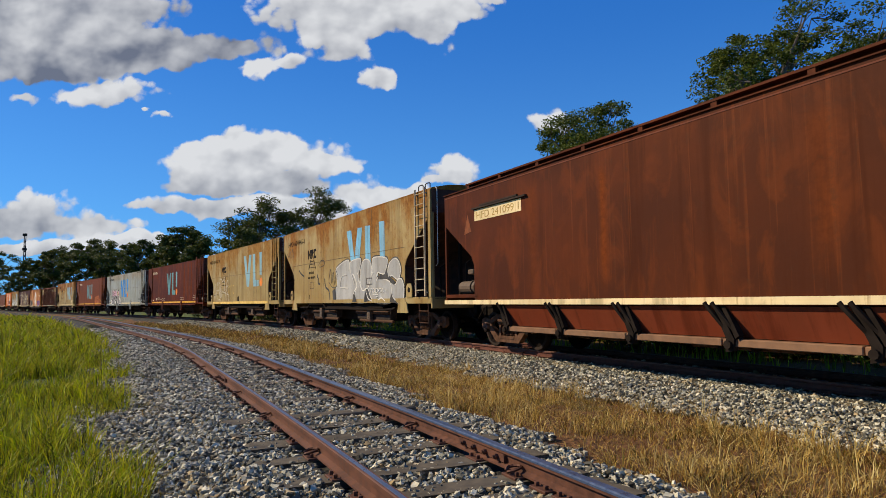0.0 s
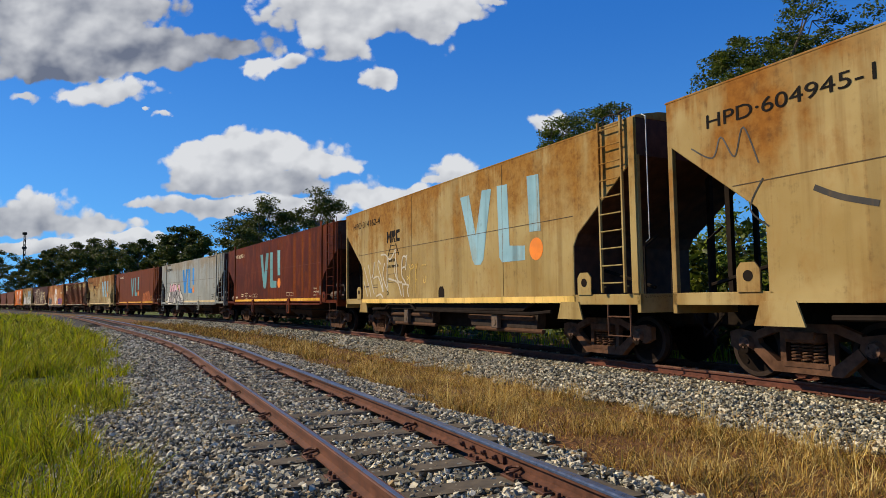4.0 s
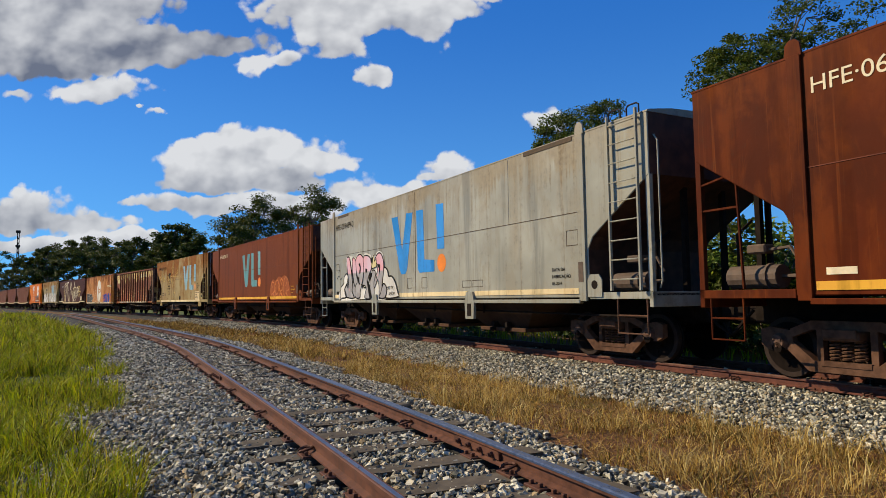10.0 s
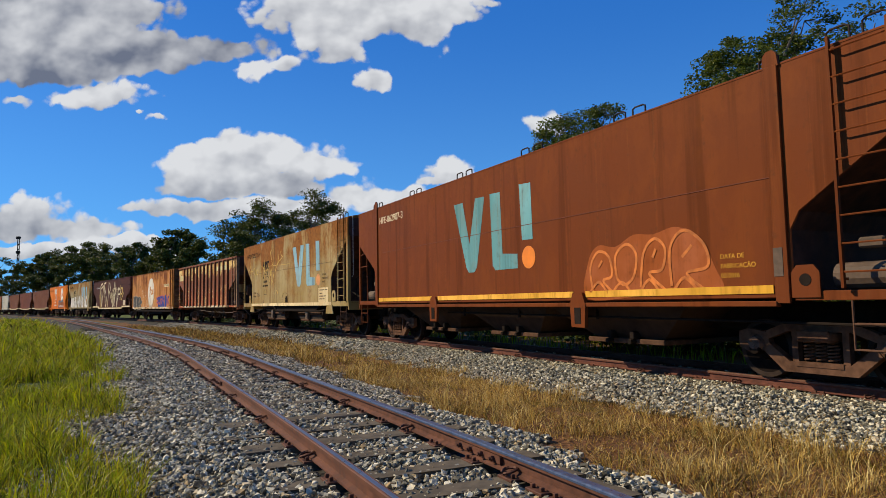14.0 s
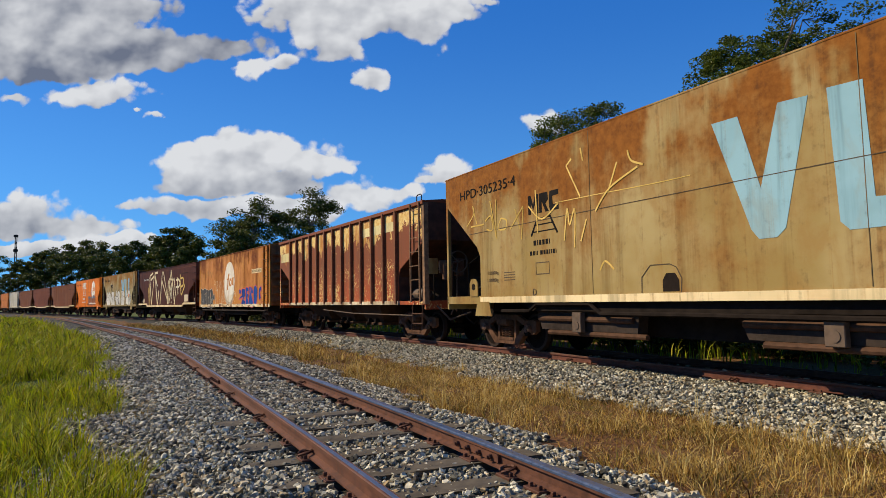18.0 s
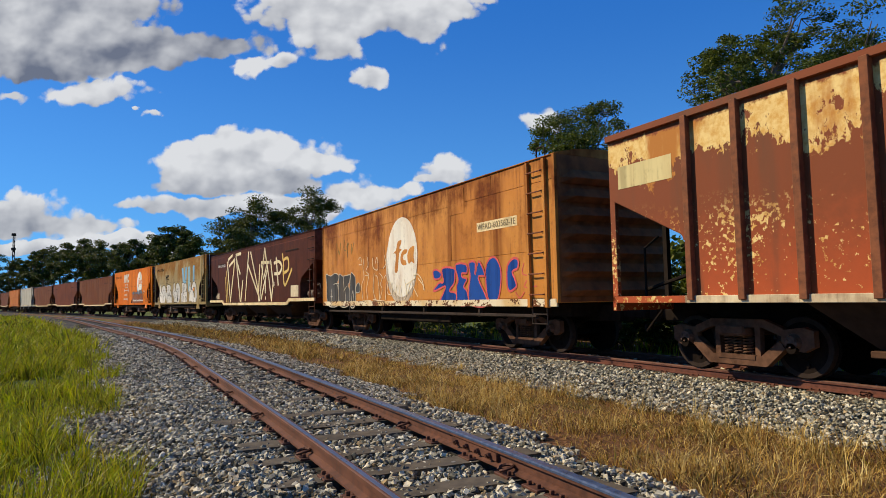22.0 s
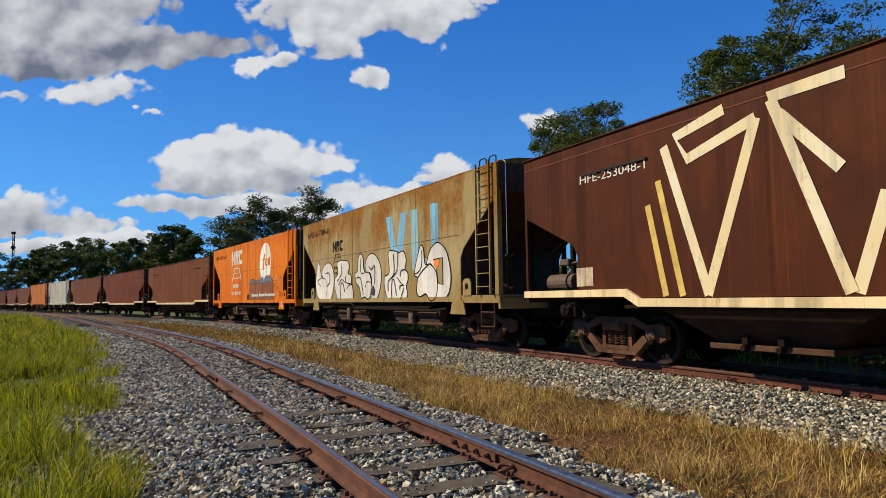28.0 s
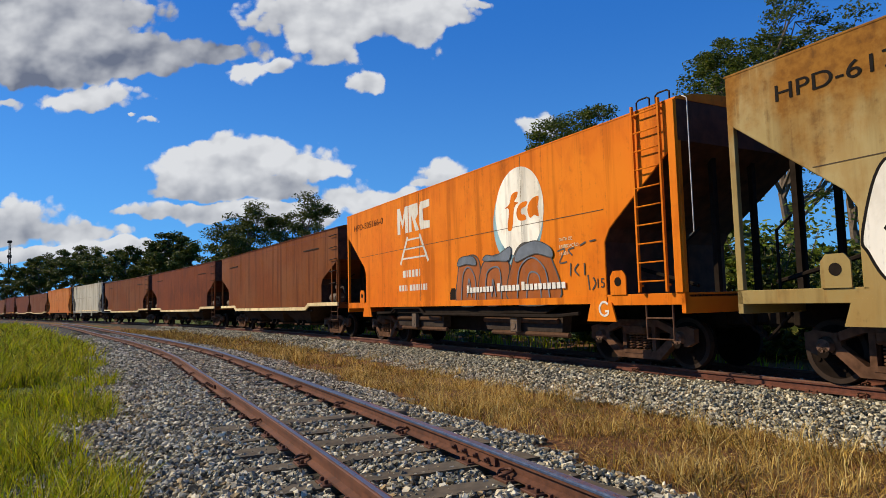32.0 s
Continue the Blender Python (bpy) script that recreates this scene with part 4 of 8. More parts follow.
def logo_block(car, x, z, w, h, mat):
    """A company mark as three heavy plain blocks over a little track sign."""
    bm = bmesh.new()
    a = w / 3.1
    plate(bm, [(x, z), (x + 0.28 * a, z), (x + 0.28 * a, z + 0.6 * h), (x + 0.52 * a, z + 0.2 * h), (x + 0.78 * a, z + 0.6 * h), (x + 0.78 * a, z), (x + 1.06 * a, z),
               (x + 1.06 * a, z + h), (x + 0.78 * a, z + h), (x + 0.52 * a, z + 0.5 * h), (x + 0.28 * a, z + h), (x, z + h)])
    b = x + 1.14 * a
    plate(bm, [(b, z), (b + 0.26 * a, z), (b + 0.26 * a, z + 0.62 * h), (b + 0.62 * a, z), (b + 0.95 * a, z), (b + 0.62 * a, z + 0.42 * h), (b + 0.9 * a, z + 0.6 * h),
               (b + 0.85 * a, z + h), (b, z + h)])
    c = x + 2.14 * a
    plate(bm, [(c + 0.9 * a, z), (c + 0.9 * a, z + 0.25 * h), (c + 0.35 * a, z + 0.3 * h), (c + 0.3 * a, z + 0.72 * h), (c + 0.9 * a, z + 0.75 * h), (c + 0.9 * a, z + h),
               (c + 0.1 * a, z + h), (c, z + 0.8 * h), (c, z + 0.2 * h), (c + 0.1 * a, z)])
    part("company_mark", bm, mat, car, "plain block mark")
    bm = bmesh.new()
    m, zb = x + w * 0.5, z - 1.15 * h
    ribbon(bm, [(m - 0.42 * w, zb), (m - 0.18 * w, zb + h)], 0.045 * w)
    ribbon(bm, [(m + 0.42 * w, zb), (m + 0.18 * w, zb + h)], 0.045 * w)
    for q, hw in ((0.2, 0.40), (0.55, 0.30), (0.88, 0.20)):
        ribbon(bm, [(m - hw * w, zb + q * h), (m + hw * w, zb + q * h)], 0.022 * w)
    part("track_sign", bm, mat, car)
    bars(car, x + w * 0.15, zb - 0.50 * h, [w * 0.085, w * 0.03, w * 0.07, w * 0.07, w * 0.07, w * 0.03], 0.26 * h, mat, 0.035 * w, "mark_line")
    bars(car, x + w * 0.02, zb - 1.0 * h, [w * 0.07, w * 0.06, w * 0.02, w * 0.02], 0.22 * h, mat, 0.03 * w, "mark_line")
    bars(car, x + w * 0.36, zb - 1.0 * h, [w * 0.08, w * 0.06, w * 0.06, w * 0.02, w * 0.03, w * 0.06, w * 0.02], 0.22 * h, mat, 0.03 * w, "mark_line")


# ---- kinds of wagon ----
def long_hopper(label, length, paint, stripe, spin, eave=3.88, rear_rail=True, seam_mat=None):
    """Long grain hopper with a flat side, corner posts and a striped side sill."""
    car = start_wagon("grain_hopper_wagon", label)
    e, sill = length / 2, 1.06
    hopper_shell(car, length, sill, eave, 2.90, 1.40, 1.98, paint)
    roof(car, length, eave, 0.10, paint)
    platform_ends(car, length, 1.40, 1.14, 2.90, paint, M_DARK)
    for x in (-e + 1.53, e - 1.53):
        bm = bmesh.new()
        box(bm, x - 0.09, x + 0.09, -HALF - 0.035, -HALF + 0.01, 1.0, eave - 0.02, 0.006)
        part("side_post", bm, paint, car)
        bm = bmesh.new()
        plate(bm, [(x - 0.11, eave - 0.04), (x + 0.11, eave - 0.04), (x + 0.09, eave + 0.12), (x + 0.04, eave + 0.17), (x - 0.04, eave + 0.17), (x - 0.09, eave + 0.12)], 0.03)
        part("lifting_eye", bm, paint, car)
    if stripe:
        cuts = [-e + 1.5, -2.7, 2.7, e - 1.5]
        for a, b in zip(cuts, cuts[1:]):
            bm = bmesh.new()
            plate(bm, rect(a + 0.16, b - 0.16, 1.12, 1.22), 0.012)
            part("sill_stripe", bm, stripe, car)
    bm = bmesh.new()
    box(bm, -e + 1.6, e - 1.6, -HALF - 0.05, -HALF + 0.04, 0.96, 1.03, 0.008)
    part("sill_ledge", bm, paint, car)
    for x in (-2.7, 2.7):
        bm = bmesh.new()
        plate(bm, [(x - 0.12, 1.2), (x + 0.12, 1.2), (x + 0.2, 1.0), (x + 0.17, 0.62), (x - 0.17, 0.62), (x - 0.2, 1.0)], 0.06)
        br = part("jacking_bracket", bm, paint, car)
        # flat dark plate paints the shade inside the bracket's socket
        bm = bmesh.new()
        plate(bm, rect(x - 0.08, x + 0.08, 0.68, 0.95), 0.004, 0.062)
        part("socket", bm, M_DARK, br)
    jack_plate(car, e - 1.25, 1.27, paint, M_DARK)
    ladder(car, e - 0.48, 1.16, eave + 0.06, 0.62, paint, 9)
    bm = bmesh.new()
    tube(bm, [(e + 0.05, -HALF + 0.1, 1.2), (e + 0.09, -HALF + 0.1, 1.3), (e + 0.09, -HALF + 0.1, 3.4), (e + 0.02, -HALF + 0.1, 3.5)], 0.014, 6)
    part("end_handrail", bm, paint, car)
    stirrup(car, e - 0.45, 0.5, 1.05, 0.62, M_BOGIE)
    stirrup(car, -e + 0.42, 0.5, 1.05, 0.5, paint)
    if rear_rail:
        bm = bmesh.new()
        x0 = -e + 0.08
        y = -HALF + 0.03
        tube(bm, [(x0, y, 2.55), (x0 + 0.42, y, 2.62), (x0 + 0.55, y, 2.5), (x0 + 0.6, y, 1.15)], 0.02, 6)
        tube(bm, [(x0, y, 2.2), (x0 + 0.57, y, 2.2)], 0.018, 6)
        part("safety_rail", bm, paint, car)
    hoops(car, (e - 0.35, e - 0.75), eave + 0.02, M_STEEL)
    for z, y, m in ((0.80, -1.22, M_DARK),):
        bm = bmesh.new()
        tube(bm, [(-2.4, y, z + 0.03), (2.0, y, z), (e - 2.0, y, z - 0.03), (e - 0.3, y, z - 0.05)], 0.018, 6)
        for x in (-1.6, 0.6, 2.9):
            box(bm, x - 0.02, x + 0.02, y - 0.02, y + 0.02, z - 0.05, z + 0.14)
        part("brake_rod", bm, m, car)
    bm = bmesh.new()
    plate(bm, rect(e - 1.62, e - 1.5, 1.32, 1.66), 0.04)
    part("card_holder", bm, M_GEAR, car)
    sm = seam_mat or M_SEAM
    seam(car, [(-e + 1.47, 2.52), (e - 1.47, 2.52)], sm, 0.011)
    underframe(car, length, M_DARK, style="chutes")
    add_bogies(car, length / 2 - 1.55, spin)
    return car, e


def short_hopper(label, length, paint, sill_mat, spin, eave=3.93, rungs=None):
    """Shorter pressurised grain hopper with a smooth rolled side and deep end slopes."""
    car = start_wagon("covered_hopper_wagon", label)
    e, sill = length / 2, 1.02
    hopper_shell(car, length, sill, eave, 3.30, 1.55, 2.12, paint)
    roof(car, length, eave, 0.14, paint)
    platform_ends(car, length, 1.62, 1.16, 3.30, paint, M_DARK, drop=0.17, cylinder=False)
    bm = bmesh.new()
    plate(bm, rect(-e + 1.55, e - 1.55, 1.02, 1.14), 0.014)
    part("sill_band", bm, sill_mat or paint, car)
    for sx in (-1, 1):
        bm = bmesh.new()
        x = sx * (e - 1.68)
        plate(bm, [(x - 0.24, 1.04), (x + 0.24, 1.04), (x + 0.34, 0.74), (x - 0.34, 0.74)], 0.025)
        part("sill_gusset", bm, paint, car)
        jack_plate(car, sx * (e - 1.28), 1.36, paint, M_DARK)
    ladder(car, e - 0.52, 1.18, eave + 0.05, 0.52, rungs or paint, 10, 0.06)
    bm = bmesh.new()
    box(bm, e - 0.16, e - 0.02, -HALF - 0.02, -HALF + 0.05, 1.16, eave - 0.03, 0.006)
    part("end_post", bm, paint, car)
    bm = bmesh.new()
    tube(bm, [(e + 0.02, -HALF + 0.12, 3.95), (e + 0.1, -HALF + 0.12, 3.9), (e + 0.1, -HALF + 0.12, 2.0), (e + 0.02, -HALF + 0.12, 1.95)], 0.009, 6)
    part("end_handrail", bm, M_WHITE, car)
    stirrup(car, e - 0.5, 0.5, 1.1, 0.5, M_BOGIE)
    hoops(car, (e - 0.28, e - 0.66), eave + 0.02, M_STEEL, 0.14)
    seam(car, [(-e + 1.1, 2.52), (-e + 3.6, 2.53), (e - 1.55, 2.53)], M_SEAM, 0.010)
    for x in (-1.5, 2.9):
        seam(car, [(x, 1.16), (x, eave - 0.06)], M_SEAM_TAN, 0.008)
    # no opening is cut: a dark plate paints the shade within the hole
    bm = bmesh.new()
    plate(bm, [(0.02, 1.16), (0.32, 1.16), (0.32, 1.32), (0.25, 1.42), (0.09, 1.42), (0.02, 1.32)], 0.004)
    part("inspection_hole", bm, M_DARK, car)
    underframe(car, length, M_DARK, style="trough")
    add_bogies(car, length / 2 - 1.55, spin)
    return car, e


def old_hopper(label, length, paint, stripe, spin, eave=3.72, panels=None, walkway=False, edge=2.62, inset=1.52, inner=1.94):
    """Older long hopper: flat side, a stepped cream sill, no ladder posts."""
    car = start_wagon("old_hopper_wagon", label)
    e, sill = length / 2, 0.96 if panels else 1.06
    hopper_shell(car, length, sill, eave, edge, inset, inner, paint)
    roof(car, length, eave, 0.16, paint, 0.03)
    platform_ends(car, length, inset + 0.15, 1.2, edge, paint, M_DARK, post=0.07, drop=0.08)
    bm = bmesh.new()
    if panels:
        plate(bm, rect(-e, e, 0.975, 1.07), 0.03)
    else:
        plate(bm, [(-e, 1.09), (-e + 2.7, 1.09), (-e + 3.0, 0.94), (e - 3.0, 0.94), (e - 2.7, 1.09), (e, 1.09), (e, 1.21), (e - 2.75, 1.21), (e - 3.05, 1.06),
                   (-e + 3.05, 1.06), (-e + 2.75, 1.21), (-e, 1.21)], 0.05)
    part("sill_stripe", bm, stripe, car, "cream painted stepped sill")
    for x in (-e + 2.5, e - 2.5):
        bm = bmesh.new()
        box(bm, x - 0.75, x + 0.75, -HALF - 0.03, -HALF + 0.01, 3.12, 3.155)
        part("drip_strip", bm, M_STEEL, car)
    for i, z in enumerate((3.45, 3.05, 2.65, 2.25, 1.85)):
        bm = bmesh.new()
        y = -HALF - 0.07
        tube(bm, [(e - 0.62, -HALF + 0.01, z), (e - 0.62, y, z - 0.01), (e - 0.12, y, z), (e - 0.12, -HALF + 0.01, z + 0.01)], 0.014, 6)
        part("grab_iron", bm, M_STEEL, car)
    bm = bmesh.new()
    for x in (e - 0.55, e - 0.12):
        box(bm, x - 0.03, x + 0.03, -HALF - 0.01, -HALF + 0.03, 1.2, 2.7)
    part("end_ladder_post", bm, paint, car)
    stirrup(car, e - 0.4, 0.62, 1.16, 0.55, M_BOGIE)
    seam(car, [(-e + 0.02, 3.5), (e - 0.02, 3.5)], M_SEAM_RED, 0.02)
    if walkway:
        bm = bmesh.new()
        box(bm, -e + 0.9, e - 0.9, -HALF + 0.10, -HALF + 0.62, eave + 0.105, eave + 0.14)
        wk = part("roof_walkway", bm, paint, car)
        for x in np.linspace(-e + 1.0, e - 1.0, 11):
            bm = bmesh.new()
            box(bm, x - 0.05, x + 0.05, -HALF + 0.11, -HALF + 0.18, eave - 0.02, eave + 0.107)
            part("walkway_bracket", bm, paint, wk)
        bm = bmesh.new()
        box(bm, -e + 0.95, e - 0.95, -HALF + 0.24, -HALF + 0.29, eave, eave + 0.106)
        part("hatch_coaming", bm, paint, wk)
    underframe(car, length, M_DARK, style="chutes")
    if panels:
        k = 6
        w = (length - 5.0) / k
        for i in range(k):
            x0 = -e + 2.5 + i * w
            bm = bmesh.new()
            vs = [bm.verts.new(p) for p in ((x0 + 0.02, -1.38, 0.95), (x0 + w - 0.02, -1.38, 0.95), (x0 + w - 0.02, -1.22, 0.54), (x0 + 0.02, -1.22, 0.54))]
            bs = [bm.verts.new(v.co + Vector((0, 0.04, 0))) for v in vs]
            bm.faces.new(vs), bm.faces.new(bs[::-1])
            for a in range(4):
                bm.faces.new((vs[(a + 1) % 4], vs[a], bs[a], bs[(a + 1) % 4]))
            pnl = part("side_door_panel", bm, panels, car, "red-brown sloping discharge door")
            bm = bmesh.new()
            box(bm, x0 + 0.01, x0 + w - 0.01, -1.36, -1.1, 0.43, 0.53, 0.01)
            part("door_lip", bm, M_LIP, pnl, "tan door lip")
            for x in (x0 + 0.06, x0 + w - 0.06):
                bm = bmesh.new()
                tube(bm, [(x - 0.12, -1.45, 1.0), (x, -1.42, 0.84), (x + 0.22, -1.33, 0.54)], 0.032, 6)
                part("door_arm", bm, M_DARK, pnl)
            bm = bmesh.new()
            prism(bm, [(x0 - 0.10, 0.96), (x0 - 0.02, 0.96), (x0 + 0.22, 0.54), (x0 + 0.20, 0.38), (x0 + 0.08, 0.36), (x0 + 0.10, 0.54)], -1.40, -1.30)
            prism(bm, [(x0 + 0.04, 0.96), (x0 + 0.10, 0.96), (x0 + 0.30, 0.58), (x0 + 0.24, 0.54)], -1.40, -1.30)
            lathe_x(bm, x0 + 0.14, 0.46, -1.44, -1.36, 0.055, 10)
            part("door_latch_gear", bm, M_DARK, pnl)
    else:
        bm = bmesh.new()
        tube(bm, [(-e + 2.6, -1.33, 0.93), (e - 2.6, -1.33, 0.93)], 0.035, 6)
        part("brake_pipe", bm, M_DARK, car)
    add_bogies(car, length / 2 - 1.75, spin)
    return car, e


def ribbed_hopper(label, length, paint, spin, eave=3.62):
    car = start_wagon("ribbed_hopper_wagon", label)
    e, sill = length / 2, 1.0
    hopper_shell(car, length, sill, eave, 2.62, 1.55, 1.85, paint)
    roof(car, length, eave, 0.08, paint, 0.03)
    platform_ends(car, length, 1.6, 1.08, 2.62, paint, M_DARK, post=0.12, drop=0.1, cylinder=False)
    for i in range(13):
        x = -e + 1.62 + i * (length - 3.24) / 12
        bm = bmesh.new()
        box(bm, x - 0.05, x + 0.05, -HALF - 0.085, -HALF + 0.005, sill + 0.02, eave - 0.06, 0.006)
        part("side_rib", bm, M_RIB, car, "dark rusty vertical rib")
    bm = bmesh.new()
    box(bm, -e, e, -HALF - 0.06, -HALF + 0.02, eave - 0.09, eave + 0.01, 0.006)
    part("top_rail", bm, paint, car)
    bm = bmesh.new()
    box(bm, -e + 1.5, e - 1.5, -HALF - 0.05, -HALF + 0.02, 0.98, 1.08, 0.006)
    part("sill_band", bm, M_CREAM_RUST, car)
    for i in (0, 10, 11, 12):
        x = -e + 1.72 + i * (length - 3.24) / 12 - (0.95 if i else 1.5)
        bm = bmesh.new()
        plate(bm, rect(x, x + (0.78 if i else 1.1), 3.02, 3.28) if i else rect(x, x + 1.1, 2.75, 3.1))
        part("number_panel", bm, M_PANEL, car, "cream panel with worn numbers")
    ladder(car, e - 0.43, 1.05, eave - 0.02, 0.50, M_RIB_PALE, 7)
    stirrup(car, e - 0.5, 0.5, 1.0, 0.55, M_BOGIE)
    bm = bmesh.new()
    tube(bm, [(e - 1.25, -1.0, 1.26), (e - 0.72, -1.0, 1.26)], 0.15, 14)
    tube(bm, [(e - 0.95, -1.0, 1.26), (e - 0.92, -1.0, 1.26)], 0.165, 14)
    part("air_reservoir", bm, M_GEAR, car)
    bm = bmesh.new()
    tube(bm, [(e + 0.06, -0.7, 3.3), (e + 0.08, -0.7, 2.2), (e + 0.2, -0.75, 2.0), (e + 0.22, -0.8, 1.2), (e + 0.3, -0.7, 0.8)], 0.022, 6)
    box(bm, e, e + 0.2, -0.95, -0.75, 1.6, 2.1, 0.02)
    box(bm, e, e + 0.14, -0.6, -0.35, 1.7, 2.15, 0.02)
    part("end_brake_rigging", bm, M_BOGIE, car)
    bm = bmesh.new()
    box(bm, e - 0.13, e + 0.01, -HALF - 0.03, -HALF + 0.1, 1.0, eave - 0.05, 0.008)
    part("end_post", bm, M_RIB_PALE, car, "rusty brown end post")
    for y, z0, z1, m in ((-1.2, 1.75, 2.15, M_TAN_C), (-0.9, 1.78, 2.1, M_GEAR)):
        bm = bmesh.new()
        box(bm, e + 0.0, e + 0.03, y - 0.13, y + 0.13, z0, z1, 0.006)
        part("end_plate", bm, m, car)
    bm = bmesh.new()
    ring = [(e + 0.28, -0.62 + 0.27 * math.cos(a), 2.05 + 0.27 * math.sin(a)) for a in np.linspace(0, 2 * math.pi, 22)]
    tube(bm, ring, 0.018, 6)
    for a in (0.3, 2.4, 4.5):
        tube(bm, [(e + 0.28, -0.62, 2.05), (e + 0.28, -0.62 + 0.27 * math.cos(a), 2.05 + 0.27 * math.sin(a))], 0.014, 5)
    tube(bm, [(e, -0.62, 2.05), (e + 0.3, -0.62, 2.05)], 0.03, 6)
    part("hand_brake_wheel", bm, M_GEAR, car)
    bm = bmesh.new()
    for k in range(11):
        z, turn = 1.86 - 0.075 * k, (k % 2) * math.pi / 2
        link = [(e + 0.26 + 0.022 * math.cos(a) * math.cos(turn), -0.66 + 0.022 * math.cos(a) * math.sin(turn), z + 0.048 * math.sin(a)) for a in np.linspace(0, 2 * math.pi, 9)]
        tube(bm, link, 0.009, 4)
    part("chain", bm, M_GEAR, car)
    bm = bmesh.new()
    tube(bm, [(e + 0.26, -0.66, 1.08), (e + 0.18, -0.8, 0.72)], 0.02, 6)
    tube(bm, [(e + 0.1, -1.15, 0.95), (e + 0.32, -0.9, 0.6), (e + 0.5, -0.4, 0.78)], 0.025, 6)
    part("brake_rod", bm, M_GEAR, car)
    hoops(car, (e - 0.4,), eave + 0.05, M_STEEL)
    bm = bmesh.new()
    tube(bm, [(-1.2, -1.36, 0.82), (1.5, -1.36, 0.72), (e - 0.8, -1.36, 0.70)], 0.016, 6)
    part("brake_rod", bm, M_GEAR, car)
    underframe(car, length, M_DARK, style="chutes")
    add_bogies(car, length / 2 - 1.75, spin)
    return car, e


def box_wagon(label, length, paint, spin, eave=3.70):
    car = start_wagon("box_wagon", label)
    e, sill = length / 2, 0.98
    bm = bmesh.new()
    box(bm, -e, e, -HALF, HALF, sill, eave, 0.012)
    part("body", bm, paint, car)
    roof(car, length, eave, 0.14, paint, 0.035)
    bm = bmesh.new()
    plate(bm, rect(-e + 0.02, e - 0.04, 0.92, 1.06), 0.03)
    part("sill_stripe", bm, M_SILL_CHIP, car, "chipped cream sill")
    # raised outer sheets with their joints left open
    for x0, x1, z0, z1 in ((-e + 0.1, -2.6, 1.08, 1.96), (-2.58, 0.93, 1.08, 1.96), (0.95, e - 0.1, 1.08, 1.94), (-e + 0.1, -2.6, 1.98, 3.20), (-2.58, -1.15, 1.98, 3.20), (-1.13, 0.93, 1.98, 3.20),
                           (0.95, 2.68, 1.96, 3.20), (2.70, 5.68, 1.96, 3.22), (5.70, e - 0.1, 1.96, 3.22), (-e + 0.1, -2.6, 3.22, 3.64), (-2.58, 1.0, 3.22, 3.64), (1.02, 2.58, 3.22, 3.64),
                           (3.32, 4.4, 3.24, 3.64), (4.42, e - 0.1, 3.24, 3.64)):
        bm = bmesh.new()
        plate(bm, rect(x0, x1, z0, z1), 0.008)
        part("side_sheet", bm, paint, car)
    bm = bmesh.new()
    plate(bm, rect(2.60, 3.30, 3.0, 3.56), 0.016)
    part("patch_sheet", bm, paint, car)
    bm = bmesh.new()
    box(bm, e - 0.005, e + 0.004, -HALF + 0.03, HALF - 0.03, 1.0, eave - 0.03)
    part("end_sheet", bm, M_BOX_END, car, "rusted orange end wall with its shade in the colour")
    for x in (-e + 0.04, e - 0.04):
        bm = bmesh.new()
        box(bm, x - 0.04, x + 0.04, -HALF - 0.03, -HALF + 0.02, 0.98, eave - 0.02, 0.006)
        part("corner_post", bm, paint, car)
    for i in range(7):
        bm = bmesh.new()
        z = 1.2 + i * 0.34
        vs = [(e, -HALF + 0.06), (e + 0.03, -HALF + 0.08), (e + 0.14, -HALF + 0.35), (e + 0.14, HALF - 0.35), (e + 0.03, HALF - 0.08), (e, HALF - 0.06)]
        a = [bm.verts.new((x, y, z)) for x, y in vs]
        b = [bm.verts.new((e + (x - e) * 0.3, y, z + 0.16)) for x, y in vs]
        c = [bm.verts.new((e + (x - e) * 0.3, y, z - 0.10)) for x, y in vs]
        for k in range(5):
            bm.faces.new((a[k], a[k + 1], b[k + 1], b[k])), bm.faces.new((c[k], c[k + 1], a[k + 1], a[k]))
        part("end_corrugation", bm, M_BOX_END, car)
    for x in (e - 0.82, e - 0.30):
        bm = bmesh.new()
        box(bm, x - 0.045, x + 0.045, -HALF - 0.07, -HALF + 0.005, 0.9, eave - 0.06, 0.006)
        part("ladder_post", bm, M_BOX, car)
    for i in range(7):
        z = 1.15 + i * 0.38
        bm = bmesh.new()
        tube(bm, [(e - 0.80, -HALF - 0.06, z), (e - 0.77, -HALF - 0.09, z - 0.01), (e - 0.35, -HALF - 0.09, z - 0.01), (e - 0.32, -HALF - 0.06, z)], 0.014, 6)
        part("ladder_rung", bm, M_RIB, car)
    for sx in (-1, 1):
        bm = bmesh.new()
        box(bm, min(sx * (e - 1.2), sx * (e + 0.2)), max(sx * (e - 1.2), sx * (e + 0.2)), -0.2, 0.2, 0.62, 0.95, 0.02)
        box(bm, min(sx * e, sx * (e + 0.72)), max(sx * e, sx * (e + 0.72)), -0.09, 0.09, 0.68, 0.9, 0.03)
        part("coupler", bm, M_DARK, car)
    bm = bmesh.new()
    tube(bm, [(-e + 0.6, -1.38, 0.74), (e - 0.7, -1.38, 0.74)], 0.035, 6)
    for x in (-4.0, -1.4, 1.2, 3.8):
        box(bm, x - 0.03, x + 0.03, -1.40, -1.33, 0.70, 0.95)
    part("brake_pipe", bm, M_STEEL, car)
    stirrup(car, e - 0.6, 0.6, 0.95, 0.45, M_STEEL)
    bm = bmesh.new()
    box(bm, -e + 0.3, e - 0.3, -0.9, 0.9, 0.72, 0.96)
